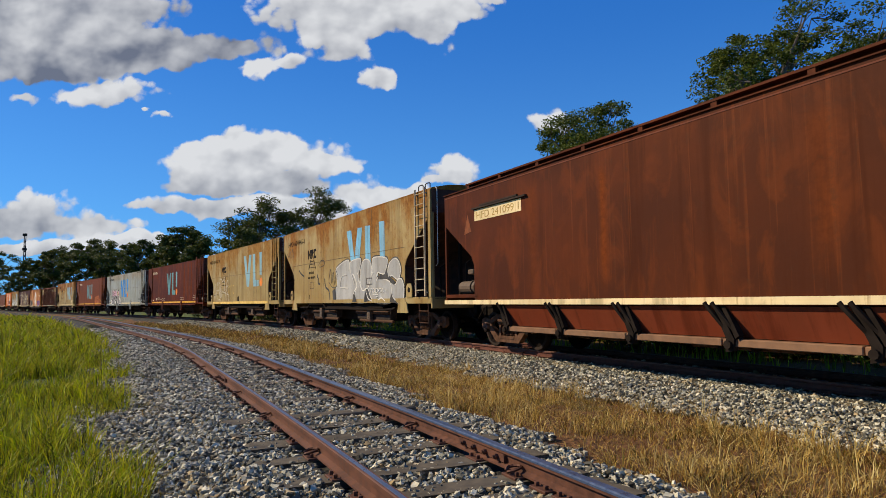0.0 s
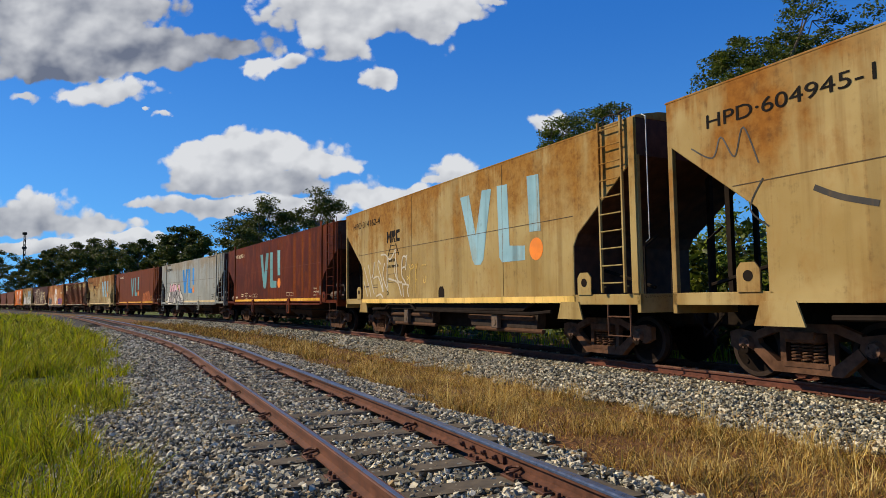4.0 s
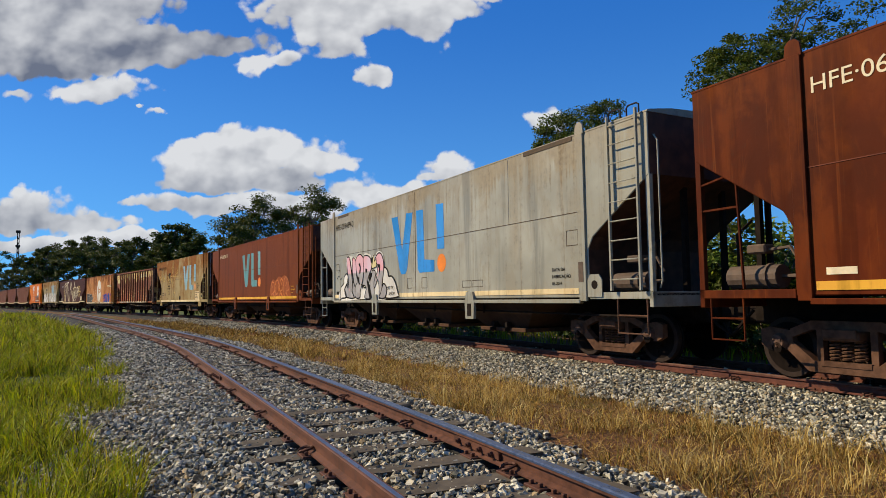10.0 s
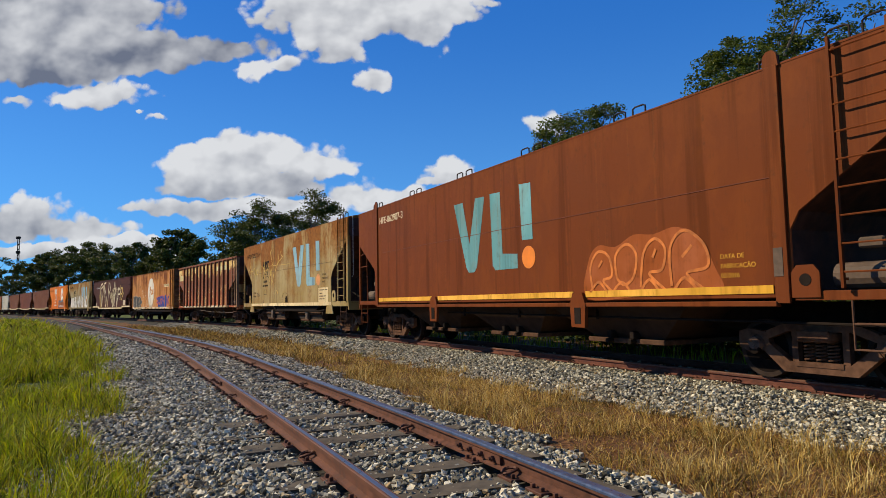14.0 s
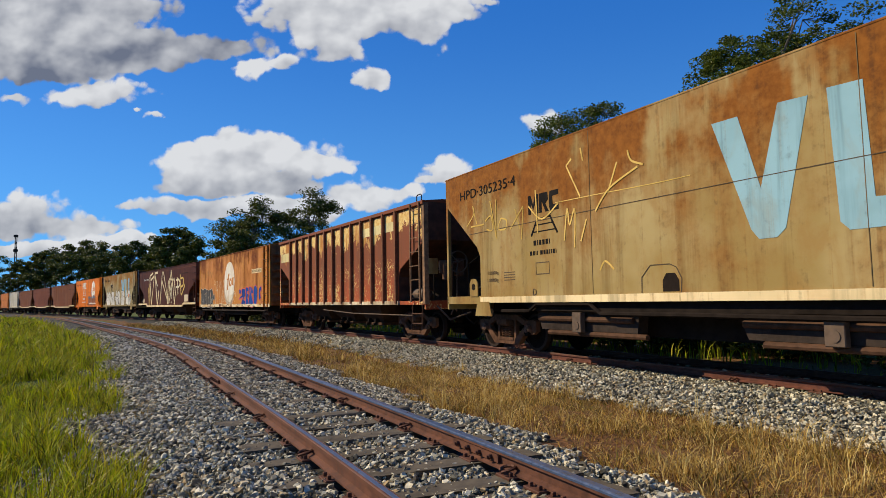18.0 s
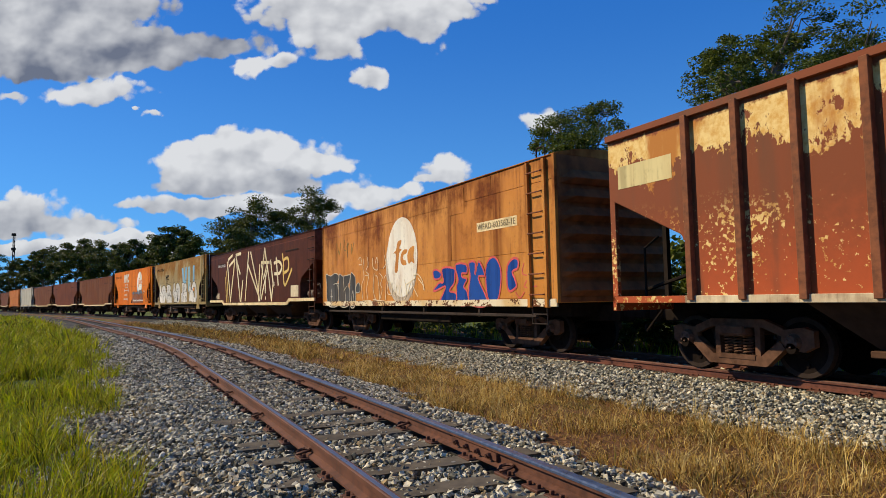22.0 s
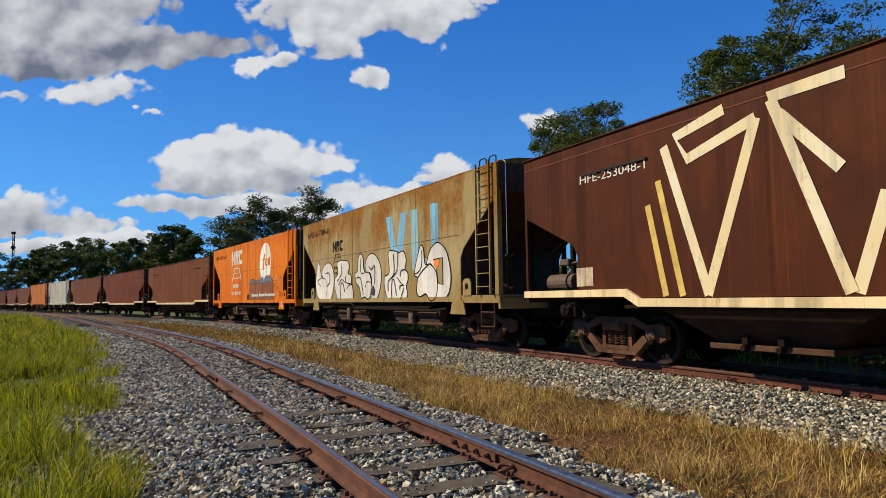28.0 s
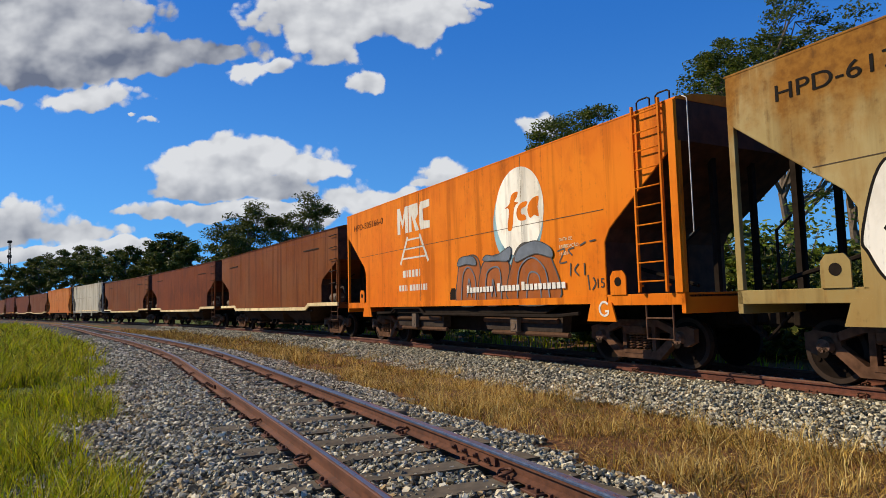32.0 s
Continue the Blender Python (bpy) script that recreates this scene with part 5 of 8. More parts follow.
    box(bm, -2.2, 2.0, -1.1, 1.1, 0.5, 0.8, 0.03)
    part("underframe", bm, M_DARK, car)
    hoops(car, (e - 0.5,), eave + 0.04, M_STEEL)
    add_bogies(car, length / 2 - 1.9, spin)
    return car, e


M_TAN_A = wagon_paint("tan_rusty_paint", (0.305, 0.203, 0.064), (0.28, 0.112, 0.016), 0.50, 1.0, (0.41, 0.305, 0.125), 1.0, streak=0.6, gloss=0.12)
M_TAN_B = wagon_paint("sand_rusty_paint", (0.305, 0.208, 0.067), (0.30, 0.140, 0.022), 0.46, 1.0, (0.39, 0.29, 0.115), 11.0, streak=0.7, gloss=0.12)
M_TAN_C = wagon_paint("ochre_rusty_paint", (0.305, 0.208, 0.064), (0.27, 0.098, 0.015), 0.60, 1.0, (0.40, 0.30, 0.125), 21.0, streak=0.8, gloss=0.12)
M_TAN_D = wagon_paint("olive_tan_paint", (0.29, 0.205, 0.070), (0.28, 0.125, 0.02), 0.44, 1.0, (0.38, 0.29, 0.125), 31.0, streak=0.7, gloss=0.12)
M_RED_A = wagon_paint("red_brown_paint", (0.102, 0.019, 0.005), (0.25, 0.060, 0.008), 0.40, 0.2, (0.062, 0.014, 0.005), 2.0, streak=1.2,
                      runs=((-0.2, 0.2, 1.3, 3.7, 0.5), (1.1, 0.15, 1.3, 3.7, 0.7), (3.3, 0.3, 1.3, 3.8, 0.75), (4.3, 0.16, 1.3, 3.8, 0.8), (5.1, 0.25, 1.3, 3.8, 0.8), (6.0, 0.14, 1.3, 3.8, 0.6)))
M_RED_B = wagon_paint("orange_brown_paint", (0.160, 0.040, 0.010), (0.22, 0.062, 0.012), 0.3, 0.2, (0.15, 0.040, 0.012), 12.0)
M_GREY = wagon_paint("weathered_grey_paint", (0.275, 0.258, 0.190), (0.25, 0.170, 0.070), 0.30, 0.6, (0.38, 0.360, 0.275), 4.0, 0.50, gloss=0.4, top=3.6,
                     runs=((4.4, 0.35, 1.6, 3.6, 0.35), (3.2, 0.2, 2.6, 3.8, 0.3)))
M_BROWN_A = wagon_paint("dark_brown_paint", (0.095, 0.024, 0.008), (0.20, 0.046, 0.009), 0.30, 0.1, (0.066, 0.019, 0.008), 6.0,
                        runs=((-4.2, 0.25, 1.3, 3.3, 0.35), (-2.2, 0.16, 1.3, 3.2, 0.75), (1.5, 0.3, 1.4, 3.2, 0.4), (4.4, 0.2, 1.4, 3.3, 0.45), (3.1, 0.5, 1.6, 3.2, 0.25)))
M_BROWN_B = wagon_paint("chocolate_paint", (0.074, 0.022, 0.010), (0.16, 0.042, 0.011), 0.26, 0.2, (0.062, 0.020, 0.010), 16.0)
M_BROWN_C = wagon_paint("dull_red_brown_paint", (0.150, 0.043, 0.009), (0.25, 0.080, 0.012), 0.38, 0.2, (0.175, 0.065, 0.022), 26.0)
M_BOX = wagon_paint("old_orange_paint", (0.50, 0.185, 0.028), (0.17, 0.042, 0.008), 0.40, 0.95, (0.56, 0.235, 0.044), 9.0, streak=0.6, gloss=0.12, top=3.75,
                    runs=((-5.2, 0.25, 2.2, 3.6, 0.9), (-3.2, 0.15, 2.6, 3.6, 0.8), (-2.3, 0.3, 1.8, 3.6, 0.8), (-1.3, 0.2, 2.0, 3.6, 0.7), (0.4, 0.1, 3.0, 3.7, 0.9), (1.6, 0.2, 2.6, 3.6, 0.8), (2.62, 0.16, 1.3, 3.6, 1.0), (2.9, 0.3, 1.6, 3.3, 0.6), (4.6, 0.35, 1.6, 3.7, 1.0), (5.7, 0.2, 1.9, 3.7, 0.8)))
M_ORANGE = wagon_paint("bright_orange_paint", (0.66, 0.155, 0.008), (0.40, 0.09, 0.010), 0.16, 0.15, (0.72, 0.20, 0.012), 14.0)
# box wagon's end: rusty orange, darkened to hold the shade on that side
M_BOX_END = plain("rusted_orange_end_in_shade", (0.19, 0.070, 0.022), 0.9, 0.0, 4.0, 0.5)
M_RIB = plain("dark_rust_rib", (0.18, 0.062, 0.026), 0.85, 0.0, 12.0, 0.4)
M_CREAM_RUST = wagon_paint("chipped_cream_paint", (0.66, 0.56, 0.36), (0.16, 0.055, 0.018), 0.74, 0.0, None, 18.0)


def chipped_paint(name, paint, under, bare):
    """Old paint that has chipped off in sharp-edged flakes down to rust."""
    m, n, s = material(name)
    co = n.add("ShaderNodeTexCoord").outputs["Object"]
    big, fine = n.noise(n.stretch(co, 1, 1, 1.6), 2.2, 4.0), n.noise(n.stretch(co, 1, 1, 1.4), 13.0, 5.0, 0.65)
    level = n.math("ADD", n.math("MULTIPLY", big, 0.55), n.math("MULTIPLY", fine, 0.45))
    chips = n.ramp(level, 0.53 - bare * 0.1, 0.55 - bare * 0.1)
    tint = n.mix(n.ramp(n.noise(co, 1.3, 3.0), 0.4, 0.65), rgb(*paint), rgb(paint[0] * 0.85, paint[1] * 0.68, paint[2] * 0.45))
    rusty = n.mix(n.ramp(fine, 0.35, 0.65), rgb(*under), rgb(*(c * 0.4 for c in under)))
    n.put(s.inputs["Base Color"], n.mix(chips, tint, rusty))
    s.inputs["Roughness"].default_value = 0.8
    bump(n, s, chips, 0.3, 0.004)
    return m


M_SILL_CHIP = chipped_paint("flaking_cream_sill_paint", (0.70, 0.60, 0.40), (0.20, 0.065, 0.018), 0.25)
M_PANEL = wagon_paint("worn_number_panel", (0.60, 0.50, 0.24), (0.30, 0.14, 0.05), 0.28, 0.0, None, 28.0)
M_PALE_LADDER = plain("pale_cream_ladder", (0.52, 0.42, 0.27), 0.75, 0.0, 9.0, 0.3)
M_LIP = plain("tan_door_lip_paint", (0.20, 0.105, 0.055), 0.8, 0.0, 6.0, 0.25)
M_RIB_PALE = plain("worn_brown_ladder", (0.24, 0.13, 0.065), 0.8, 0.0, 8.0, 0.5)
M_DOOR_RED = wagon_paint("red_oxide_door_paint", (0.17, 0.036, 0.015), (0.11, 0.036, 0.018), 0.3, 0.0, (0.20, 0.046, 0.02), 8.5)


def peeling_paint():
    """Cream paint that peels off from the eaves down and flakes lower, over red oxide."""
    m, n, s = material("peeling_cream_over_red_oxide")
    co = n.add("ShaderNodeTexCoord").outputs["Object"]
    z = n.add("ShaderNodeSeparateXYZ", Vector=co).outputs[2]
    big, fine, flake = n.noise(n.stretch(co, 1.4, 1, 0.8), 1.0, 8.0, 0.7), n.noise(co, 7.0, 6.0, 0.7), n.noise(co, 15.0, 6.0, 0.65)
    red = n.mix(n.ramp(n.math("ADD", z, n.math("MULTIPLY", fine, 1.2)), 1.5, 3.0), rgb(0.37, 0.066, 0.015), rgb(0.19, 0.046, 0.013))
    red = n.mix(n.ramp(n.noise(n.stretch(co, 2.0, 1, 0.3, 4, 4, 4), 1.0, 5.0), 0.48, 0.72), red, rgb(0.13, 0.046, 0.018))
    level = n.math("ADD", z, n.math("MULTIPLY", n.math("SUBTRACT", big, 0.5), 3.0))
    level = n.math("ADD", level, n.math("MULTIPLY", n.math("SUBTRACT", fine, 0.5), 0.7))
    upper = n.ramp(level, 2.92, 2.98)
    upper = n.math("MULTIPLY", upper, n.ramp(n.math("ADD", z, n.math("MULTIPLY", fine, 0.25)), 3.62, 3.55))
    low = n.math("MULTIPLY", n.ramp(n.math("ADD", flake, n.math("MULTIPLY", n.noise(co, 1.1, 3.0), 0.55)), 0.86, 0.88), n.ramp(z, 2.5, 1.9))
    cream = n.mix(n.ramp(fine, 0.35, 0.7), rgb(0.74, 0.55, 0.22), rgb(0.56, 0.30, 0.06))
    cream = n.mix(n.ramp(n.noise(n.stretch(co, 1.5, 1, 0.4, 9, 9, 9), 1.0, 5.0, 0.6), 0.50, 0.64), cream, rgb(0.40, 0.15, 0.022))
    col = n.mix(n.math("MAXIMUM", upper, low), red, cream)
    n.put(s.inputs["Base Color"], col)
    s.inputs["Roughness"].default_value = 0.75
    bump(n, s, n.math("ADD", n.math("MAXIMUM", upper, low), fine), 0.3, 0.006)
    return m


M_PEEL = peeling_paint()


def on_train(car, rear, length, centre):
    TRAIN.append((car, rear + length / 2, centre))
    return car


# ---- paint marks on the wagons ----


def two_tone_spray():
    """Pink spray that turns to grey in its lower half along a ragged line, with loose pink spots."""
    m, n, s = material("pink_and_grey_spray")
    co = n.add("ShaderNodeTexCoord").outputs["Object"]
    z = n.add("ShaderNodeSeparateXYZ", Vector=co).outputs[2]
    rag, cloud = n.noise(co, 5.0, 4.0), n.noise(co, 1.4, 3.0)
    pink = n.mix(n.ramp(cloud, 0.35, 0.65), rgb(0.66, 0.33, 0.36), rgb(0.62, 0.44, 0.50))
    grey = n.mix(n.ramp(n.noise(co, 2.2, 4.0), 0.35, 0.65), rgb(0.27, 0.25, 0.24), rgb(0.38, 0.36, 0.345))
    spot = n.add("ShaderNodeTexVoronoi", Vector=co, Scale=5.5)
    spots = n.math("MULTIPLY", n.ramp(spot.outputs["Distance"], 0.30, 0.10), n.ramp(n.noise(co, 2.6, 2.0), 0.5, 0.62))
    grey = n.mix(n.math("MULTIPLY", spots, 0.8), grey, rgb(0.66, 0.30, 0.32))
    level = n.math("ADD", z, n.math("MULTIPLY", n.math("SUBTRACT", rag, 0.5), 0.16))
    n.put(s.inputs["Base Color"], n.mix(n.ramp(level, 1.86, 1.91), grey, pink))
    s.inputs["Roughness"].default_value = 0.7
    bump(n, s, rag, 0.1)
    return m


M_PINK = two_tone_spray()
M_THIN_WHITE = wagon_paint("thin_white_spray", (0.50, 0.44, 0.33), (0.38, 0.28, 0.12), 0.3, 0.0, (0.60, 0.55, 0.44), 48.0, streak=0.4)
M_SPRAY_WHITE = wagon_paint("white_spray", (0.60, 0.57, 0.50), (0.50, 0.42, 0.30), 0.2, 0.0, None, 42.0, streak=0.4)
M_SPRAY_BLUE = wagon_paint("blue_spray", (0.014, 0.055, 0.26), (0.04, 0.08, 0.17), 0.3, 0.0, (0.02, 0.075, 0.30), 43.0)
M_SPRAY_RED = plain("red_spray_outline", (0.55, 0.08, 0.07), 0.6, 0, 6.0, 0.25)
M_SPRAY_GLOW = wagon_paint("thin_orange_spray", (0.27, 0.065, 0.010), (0.17, 0.042, 0.010), 0.45, 0.0, None, 47.0, streak=0.3)
M_SPRAY_ORANGE = plain("orange_spray", (0.52, 0.15, 0.025), 0.6, 0, 9.0, 0.4)
M_SPRAY_YELLOW = plain("ochre_spray", (0.62, 0.42, 0.10), 0.6, 0, 6.0, 0.25)
M_SPRAY_DARK = wagon_paint("dark_grey_spray", (0.055, 0.052, 0.048), (0.14, 0.10, 0.06), 0.15, 0.0, None, 44.0)
M_OCHRE_STROKE = wagon_paint("cream_brush_paint", (0.78, 0.70, 0.48), (0.55, 0.30, 0.07), 0.24, 0.0, (0.72, 0.58, 0.30), 45.0)
M_PALE_CYAN = wagon_paint("pale_cyan_paint", (0.20, 0.35, 0.40), (0.36, 0.25, 0.10), 0.36, 0.0, None, 46.0)
M_CREAM_LETTER = plain("cream_letter_paint", (0.72, 0.60, 0.38), 0.6, 0, 6.0, 0.2)
M_OCHRE_LETTER = plain("ochre_letter_paint", (0.36, 0.22, 0.05), 0.7, 0, 8.0, 0.3)
M_WORN_LETTER = plain("worn_letter_paint", (0.26, 0.19, 0.09), 0.7, 0, 9.0, 0.5)


def rounded(poly, steps=5):
    """A smooth closed outline through the corners."""
    out, k = [], len(poly)
    for i in range(k):
        p0, p1, p2, p3 = (Vector(poly[(i + d) % k]) for d in (-1, 0, 1, 2))
        for j in range(steps):
            t = j / steps
            out.append(tuple(0.5 * ((2 * p1) + (p2 - p0) * t + (2 * p0 - 5 * p1 + 4 * p2 - p3) * t * t + (3 * p1 - p0 - 3 * p2 + p3) * t ** 3)))
    return out


def curve_through(pts, steps=6):
    out, k = [], len(pts)
    for i in range(k - 1):
        p0, p1, p2, p3 = (Vector(pts[min(max(i + d, 0), k - 1)]) for d in (-1, 0, 1, 2))
        for j in range(steps):
            t = j / steps
            out.append(tuple(0.5 * ((2 * p1) + (p2 - p0) * t + (2 * p0 - 5 * p1 + 4 * p2 - p3) * t * t + (3 * p1 - p0 - 3 * p2 + p3) * t ** 3)))
    return out + [tuple(pts[-1])]


def bubbles(car, polys, fill, line, width=0.045, back=None, back_mat=None, soft=True, level=0.0, name="graffiti_shape"):
    """Sprayed shapes, each with its outline; every one lies a little over the last."""
    if back:
        bm = bmesh.new()
        plate(bm, rounded(back), 0.0035, level)
        part("graffiti_ground", bm, back_mat, car)
    for i, poly in enumerate(polys):
        lv = level + 0.004 + 0.0024 * (i % 4)
        pts = rounded(poly) if soft else poly
        bm = bmesh.new()
        plate(bm, pts, 0.002, lv)
        g = part(name, bm, fill, car)
        if line:
            bm = bmesh.new()
            ribbon(bm, pts + [pts[0]], width, 0.0012, lv + 0.002)
            part("graffiti_outline", bm, line, g)


def throw_up(car, polys, fill, line, shadow):
    """Fat sprayed letters: a dark outer edge, a flat fill and a pale inner line."""
    for i, poly in enumerate(polys):
        pts = rounded(poly)
        bm = bmesh.new()
        ribbon(bm, pts + pts[:2], 0.11, 0.002, 0.0005 + 0.0004 * i)
        part("graffiti_shadow", bm, shadow, car)
    bubbles(car, polys, fill, line, 0.034, level=0.001)


def strokes(car, lines, width, mat, level=0.002, smooth=True, name="graffiti_stroke"):
    for i, pts in enumerate(lines):
        bm = bmesh.new()
        ribbon(bm, curve_through(pts) if smooth and len(pts) > 2 else pts, width, 0.002, level + 0.0015 * (i % 5))
        part(name, bm, mat, car)


def emblem(car, x, z, mat, dot, foot=True, mats=None):
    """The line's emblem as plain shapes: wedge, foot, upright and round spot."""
    m = mats or (mat, mat, mat)
    shapes = (("emblem_wedge", [(0, 1.58), (0.40, 1.58), (0.68, 0.62), (0.96, 1.60), (1.34, 1.58), (0.98, 0.10), (0.86, 0.0), (0.62, 0.0), (0.52, 0.12)]),
              ("emblem_foot", [(1.56, 1.60), (1.95, 1.58), (2.0, 0.32), (2.53, 0.28), (2.53, 0.0), (1.72, 0.0), (1.62, 0.10)]),
              ("emblem_upright", [(2.64, 1.62), (3.02, 1.60), (3.05, 0.52), (2.70, 0.53)]))
    for (name, s), mm in zip(shapes, m):
        bm = bmesh.new()
        plate(bm, [(x + a, z + b) for a, b in s], 0.004)
        part(name, bm, mm, car)
    if dot:
        bm = bmesh.new()
        plate(bm, blob(x + 2.90, z + 0.19, 0.215, 0.215, 24), 0.004)
        part("emblem_dot", bm, dot, car, "orange round spot")


def panel_box(car, x0, x1, z0, z1, mat, width=0.018, name="stencil_frame"):
    bm = bmesh.new()
    ribbon(bm, [(x0, z0), (x1, z0), (x1, z1), (x0, z1), (x0, z0 - width / 2)], width, 0.004)
    return part(name, bm, mat, car)


def three_lines(car, lines, x, z, size, mat):
    for i, t in enumerate(lines):
        lettering(car, t, x, z - i * size * 1.45, size, mat)


def disc_sign(car, cx, cz, rx, rz, ground, mark, shade=None, back=0.0):
    if shade:
        bm = bmesh.new()
        plate(bm, blob(cx - 0.06, cz - 0.18, rx * 1.04, rz * 1.02, 40), 0.002, back)
        part("disc_shadow", bm, shade, car)
    bm = bmesh.new()
    plate(bm, blob(cx, cz, rx, rz, 44), 0.004, back)
    d = part("disc", bm, ground, car, "round white company disc")
    # the mark on it: plain swept shapes
    for s in (rounded([(-0.52, -0.45), (-0.42, 0.1), (-0.62, 0.16), (-0.40, 0.26), (-0.28, 0.52), (0.0, 0.56), (-0.04, 0.42), (-0.16, 0.30), (0.02, 0.24), (-0.18, 0.12), (-0.30, -0.46)], 3),
              rounded([(0.42, 0.22), (0.10, 0.20), (-0.08, -0.02), (0.02, -0.26), (0.34, -0.28), (0.30, -0.14), (0.14, -0.10), (0.14, 0.04), (0.36, 0.10)], 3),
              rounded([(0.92, 0.28), (0.60, 0.24), (0.42, 0.0), (0.52, -0.26), (0.70, -0.20), (0.90, -0.26), (0.86, 0.0)], 3)):
        bm = bmesh.new()
        plate(bm, [(cx + a * rx * 0.9, cz + b * rx * 0.85) for a, b in s], 0.002, back + 0.0045)
        part("disc_mark", bm, mark, d)


def company(car, x, z, w, h, mat):
    logo_block(car, x, z, w, h, mat)


def build_train():
    """The wagons from the head of the train to its tail: the place of the rear end along the line at 13 s."""
    # -- brown hopper with sloping doors
    L = 15.9
    car, e = old_hopper("dark brown grain hopper with a cream sill and red sloping doors", L, M_BROWN_A, M_CREAM, True, 3.60, M_DOOR_RED, True, edge=2.86, inset=1.42, inner=1.95)
    on_train(car, 58.9, L, L / 2 - 1.75)
    bm = bmesh.new()
    plate(bm, rect(-6.46, -4.58, 2.81, 3.06), 0.006)
    part("number_board", bm, M_CREAM, car, "cream board with hand-painted number")
    lettering(car, "HFD 241099 1", -6.38, 2.85, 0.22, M_OCHRE_LETTER, 1.7)
    bm = bmesh.new()
    box(bm, -6.52, -4.38, -HALF - 0.05, -HALF + 0.01, 3.07, 3.105)
    part("drip_strip", bm, M_STEEL, car)
    bm = bmesh.new()
    plate(bm, [(-6.95, 2.55), (-6.62, 2.60), (-6.78, 3.0)], 0.003)
    part("rust_patch", bm, M_RUST_RUN, car)

    # -- tan hopper with silver lettering
    car, e = short_hopper("tan rust-stained covered hopper wagon with silver graffiti", 13.4, M_TAN_A, None, True, rungs=M_PALE_LADDER)
    on_train(car, 44.7, 13.4, 5.15)
    lettering(car, "HPD·604945-1", -6.0, 3.36, 0.27, M_BLACK_PAINT, 2.22)
    company(car, -3.33, 2.70, 1.0, 0.35, M_BLACK_PAINT)
    panel_box(car, -3.06, -2.64, 1.57, 1.81, M_SEAM)
    lettering(car, "E", -3.2, 1.20, 0.18, M_BLACK_PAINT)
    emblem(car, 0.8, 1.8, M_CYAN, None)
    throw_up(car, [[(-0.14, 2.22), (0.93, 2.43), (1.10, 2.07), (1.40, 1.91), (1.68, 1.58), (1.42, 1.35), (1.26, 1.07), (0.33, 1.07), (-0.13, 1.10), (-0.26, 1.44), (-0.08, 1.65), (-0.15, 1.95)],
                   [(1.15, 2.35), (1.96, 2.41), (2.01, 2.26), (1.87, 1.93), (2.04, 1.48), (2.44, 1.61), (2.44, 1.46), (2.35, 1.11), (1.98, 1.04), (1.63, 1.08), (1.52, 1.31), (1.68, 1.58), (1.45, 1.89), (1.16, 2.02)],
                   [(2.03, 2.11), (2.29, 2.35), (2.68, 2.32), (2.87, 2.13), (2.89, 1.93), (2.64, 1.51), (2.44, 1.46), (2.24, 1.40), (2.06, 1.48), (1.98, 1.80)]], M_SILVER, M_SPRAY_WHITE, M_SPRAY_DARK)
    throw_up(car, [[(2.91, 2.22), (3.08, 2.38), (3.98, 2.30), (3.94, 2.01), (3.78, 1.85), (3.35, 1.91), (3.31, 1.78), (4.00, 1.67), (4.21, 1.58), (4.31, 1.38), (4.24, 1.09), (3.96, 1.03), (3.30, 1.05), (2.84, 1.16), (2.63, 1.40), (2.58, 1.52), (2.91, 1.90)],
                   [(4.04, 1.90), (4.17, 2.14), (4.49, 2.26), (4.75, 2.19), (4.90, 1.97), (4.84, 1.75), (4.67, 1.67), (4.33, 1.79), (4.09, 1.74)],
                   [(4.29, 1.58), (4.57, 1.53), (4.72, 1.66), (4.95, 1.67), (5.09, 1.50), (5.10, 1.26), (5.00, 1.04), (4.82, 0.99), (4.49, 1.13), (4.33, 1.33)]], M_SILVER, M_SPRAY_WHITE, M_SPRAY_DARK)
    strokes(car, [[(0.19, 1.57), (0.26, 1.82), (0.48, 1.94), (0.81, 1.94)],
                  [(0.19, 1.55), (0.94, 1.50)],
                  [(1.21, 1.99), (1.44, 1.71), (1.52, 1.60)],
                  [(1.77, 1.97), (1.85, 1.87), (1.86, 1.68)],
                  [(2.88, 1.92), (3.06, 1.91)],
                  [(3.31, 1.80), (3.35, 1.89), (3.45, 1.92)]], 0.03, M_SPRAY_WHITE, 0.018)
    strokes(car, [[(3.24, 1.65), (3.30, 1.73), (3.38, 1.76)],
                  [(2.42, 1.44), (2.62, 1.16), (2.90, 1.08)],
                  [(2.98, 1.28), (3.38, 1.27)],
                  [(3.22, 1.20), (3.35, 1.20)],
                  [(4.30, 1.36), (4.42, 1.18), (4.59, 1.09)],
                  [(3.37, 1.10), (3.62, 1.16), (3.85, 1.07)]], 0.03, M_SPRAY_WHITE, 0.018)
    for gap in ([(3.31, 1.82), (3.84, 1.84), (3.99, 2.01), (4.07, 1.77), (4.16, 1.66), (4.00, 1.71), (3.65, 1.71), (3.37, 1.72)],
                [(4.09, 1.74), (4.17, 1.79), (4.52, 1.63), (4.57, 1.58), (4.49, 1.52), (4.29, 1.58)],
                [(2.40, 1.44), (2.59, 1.40), (2.83, 1.08), (2.27, 1.05)],
                [(4.31, 1.34), (4.49, 1.11), (4.77, 0.99), (4.18, 1.04)]):
        bm = bmesh.new()
        plate(bm, gap, 0.002, 0.018)
        part("graffiti_gap", bm, M_SPRAY_DARK, car)
    for gap in ([(-0.55, 1.44), (-0.29, 1.53), (-0.19, 1.13), (-0.50, 1.14)],
                [(1.42, 1.31), (1.52, 1.28), (1.68, 1.05), (1.31, 1.05)],
                [(4.78, 1.00), (5.00, 0.99), (4.97, 0.88), (4.81, 0.89)]):
        bm = bmesh.new()
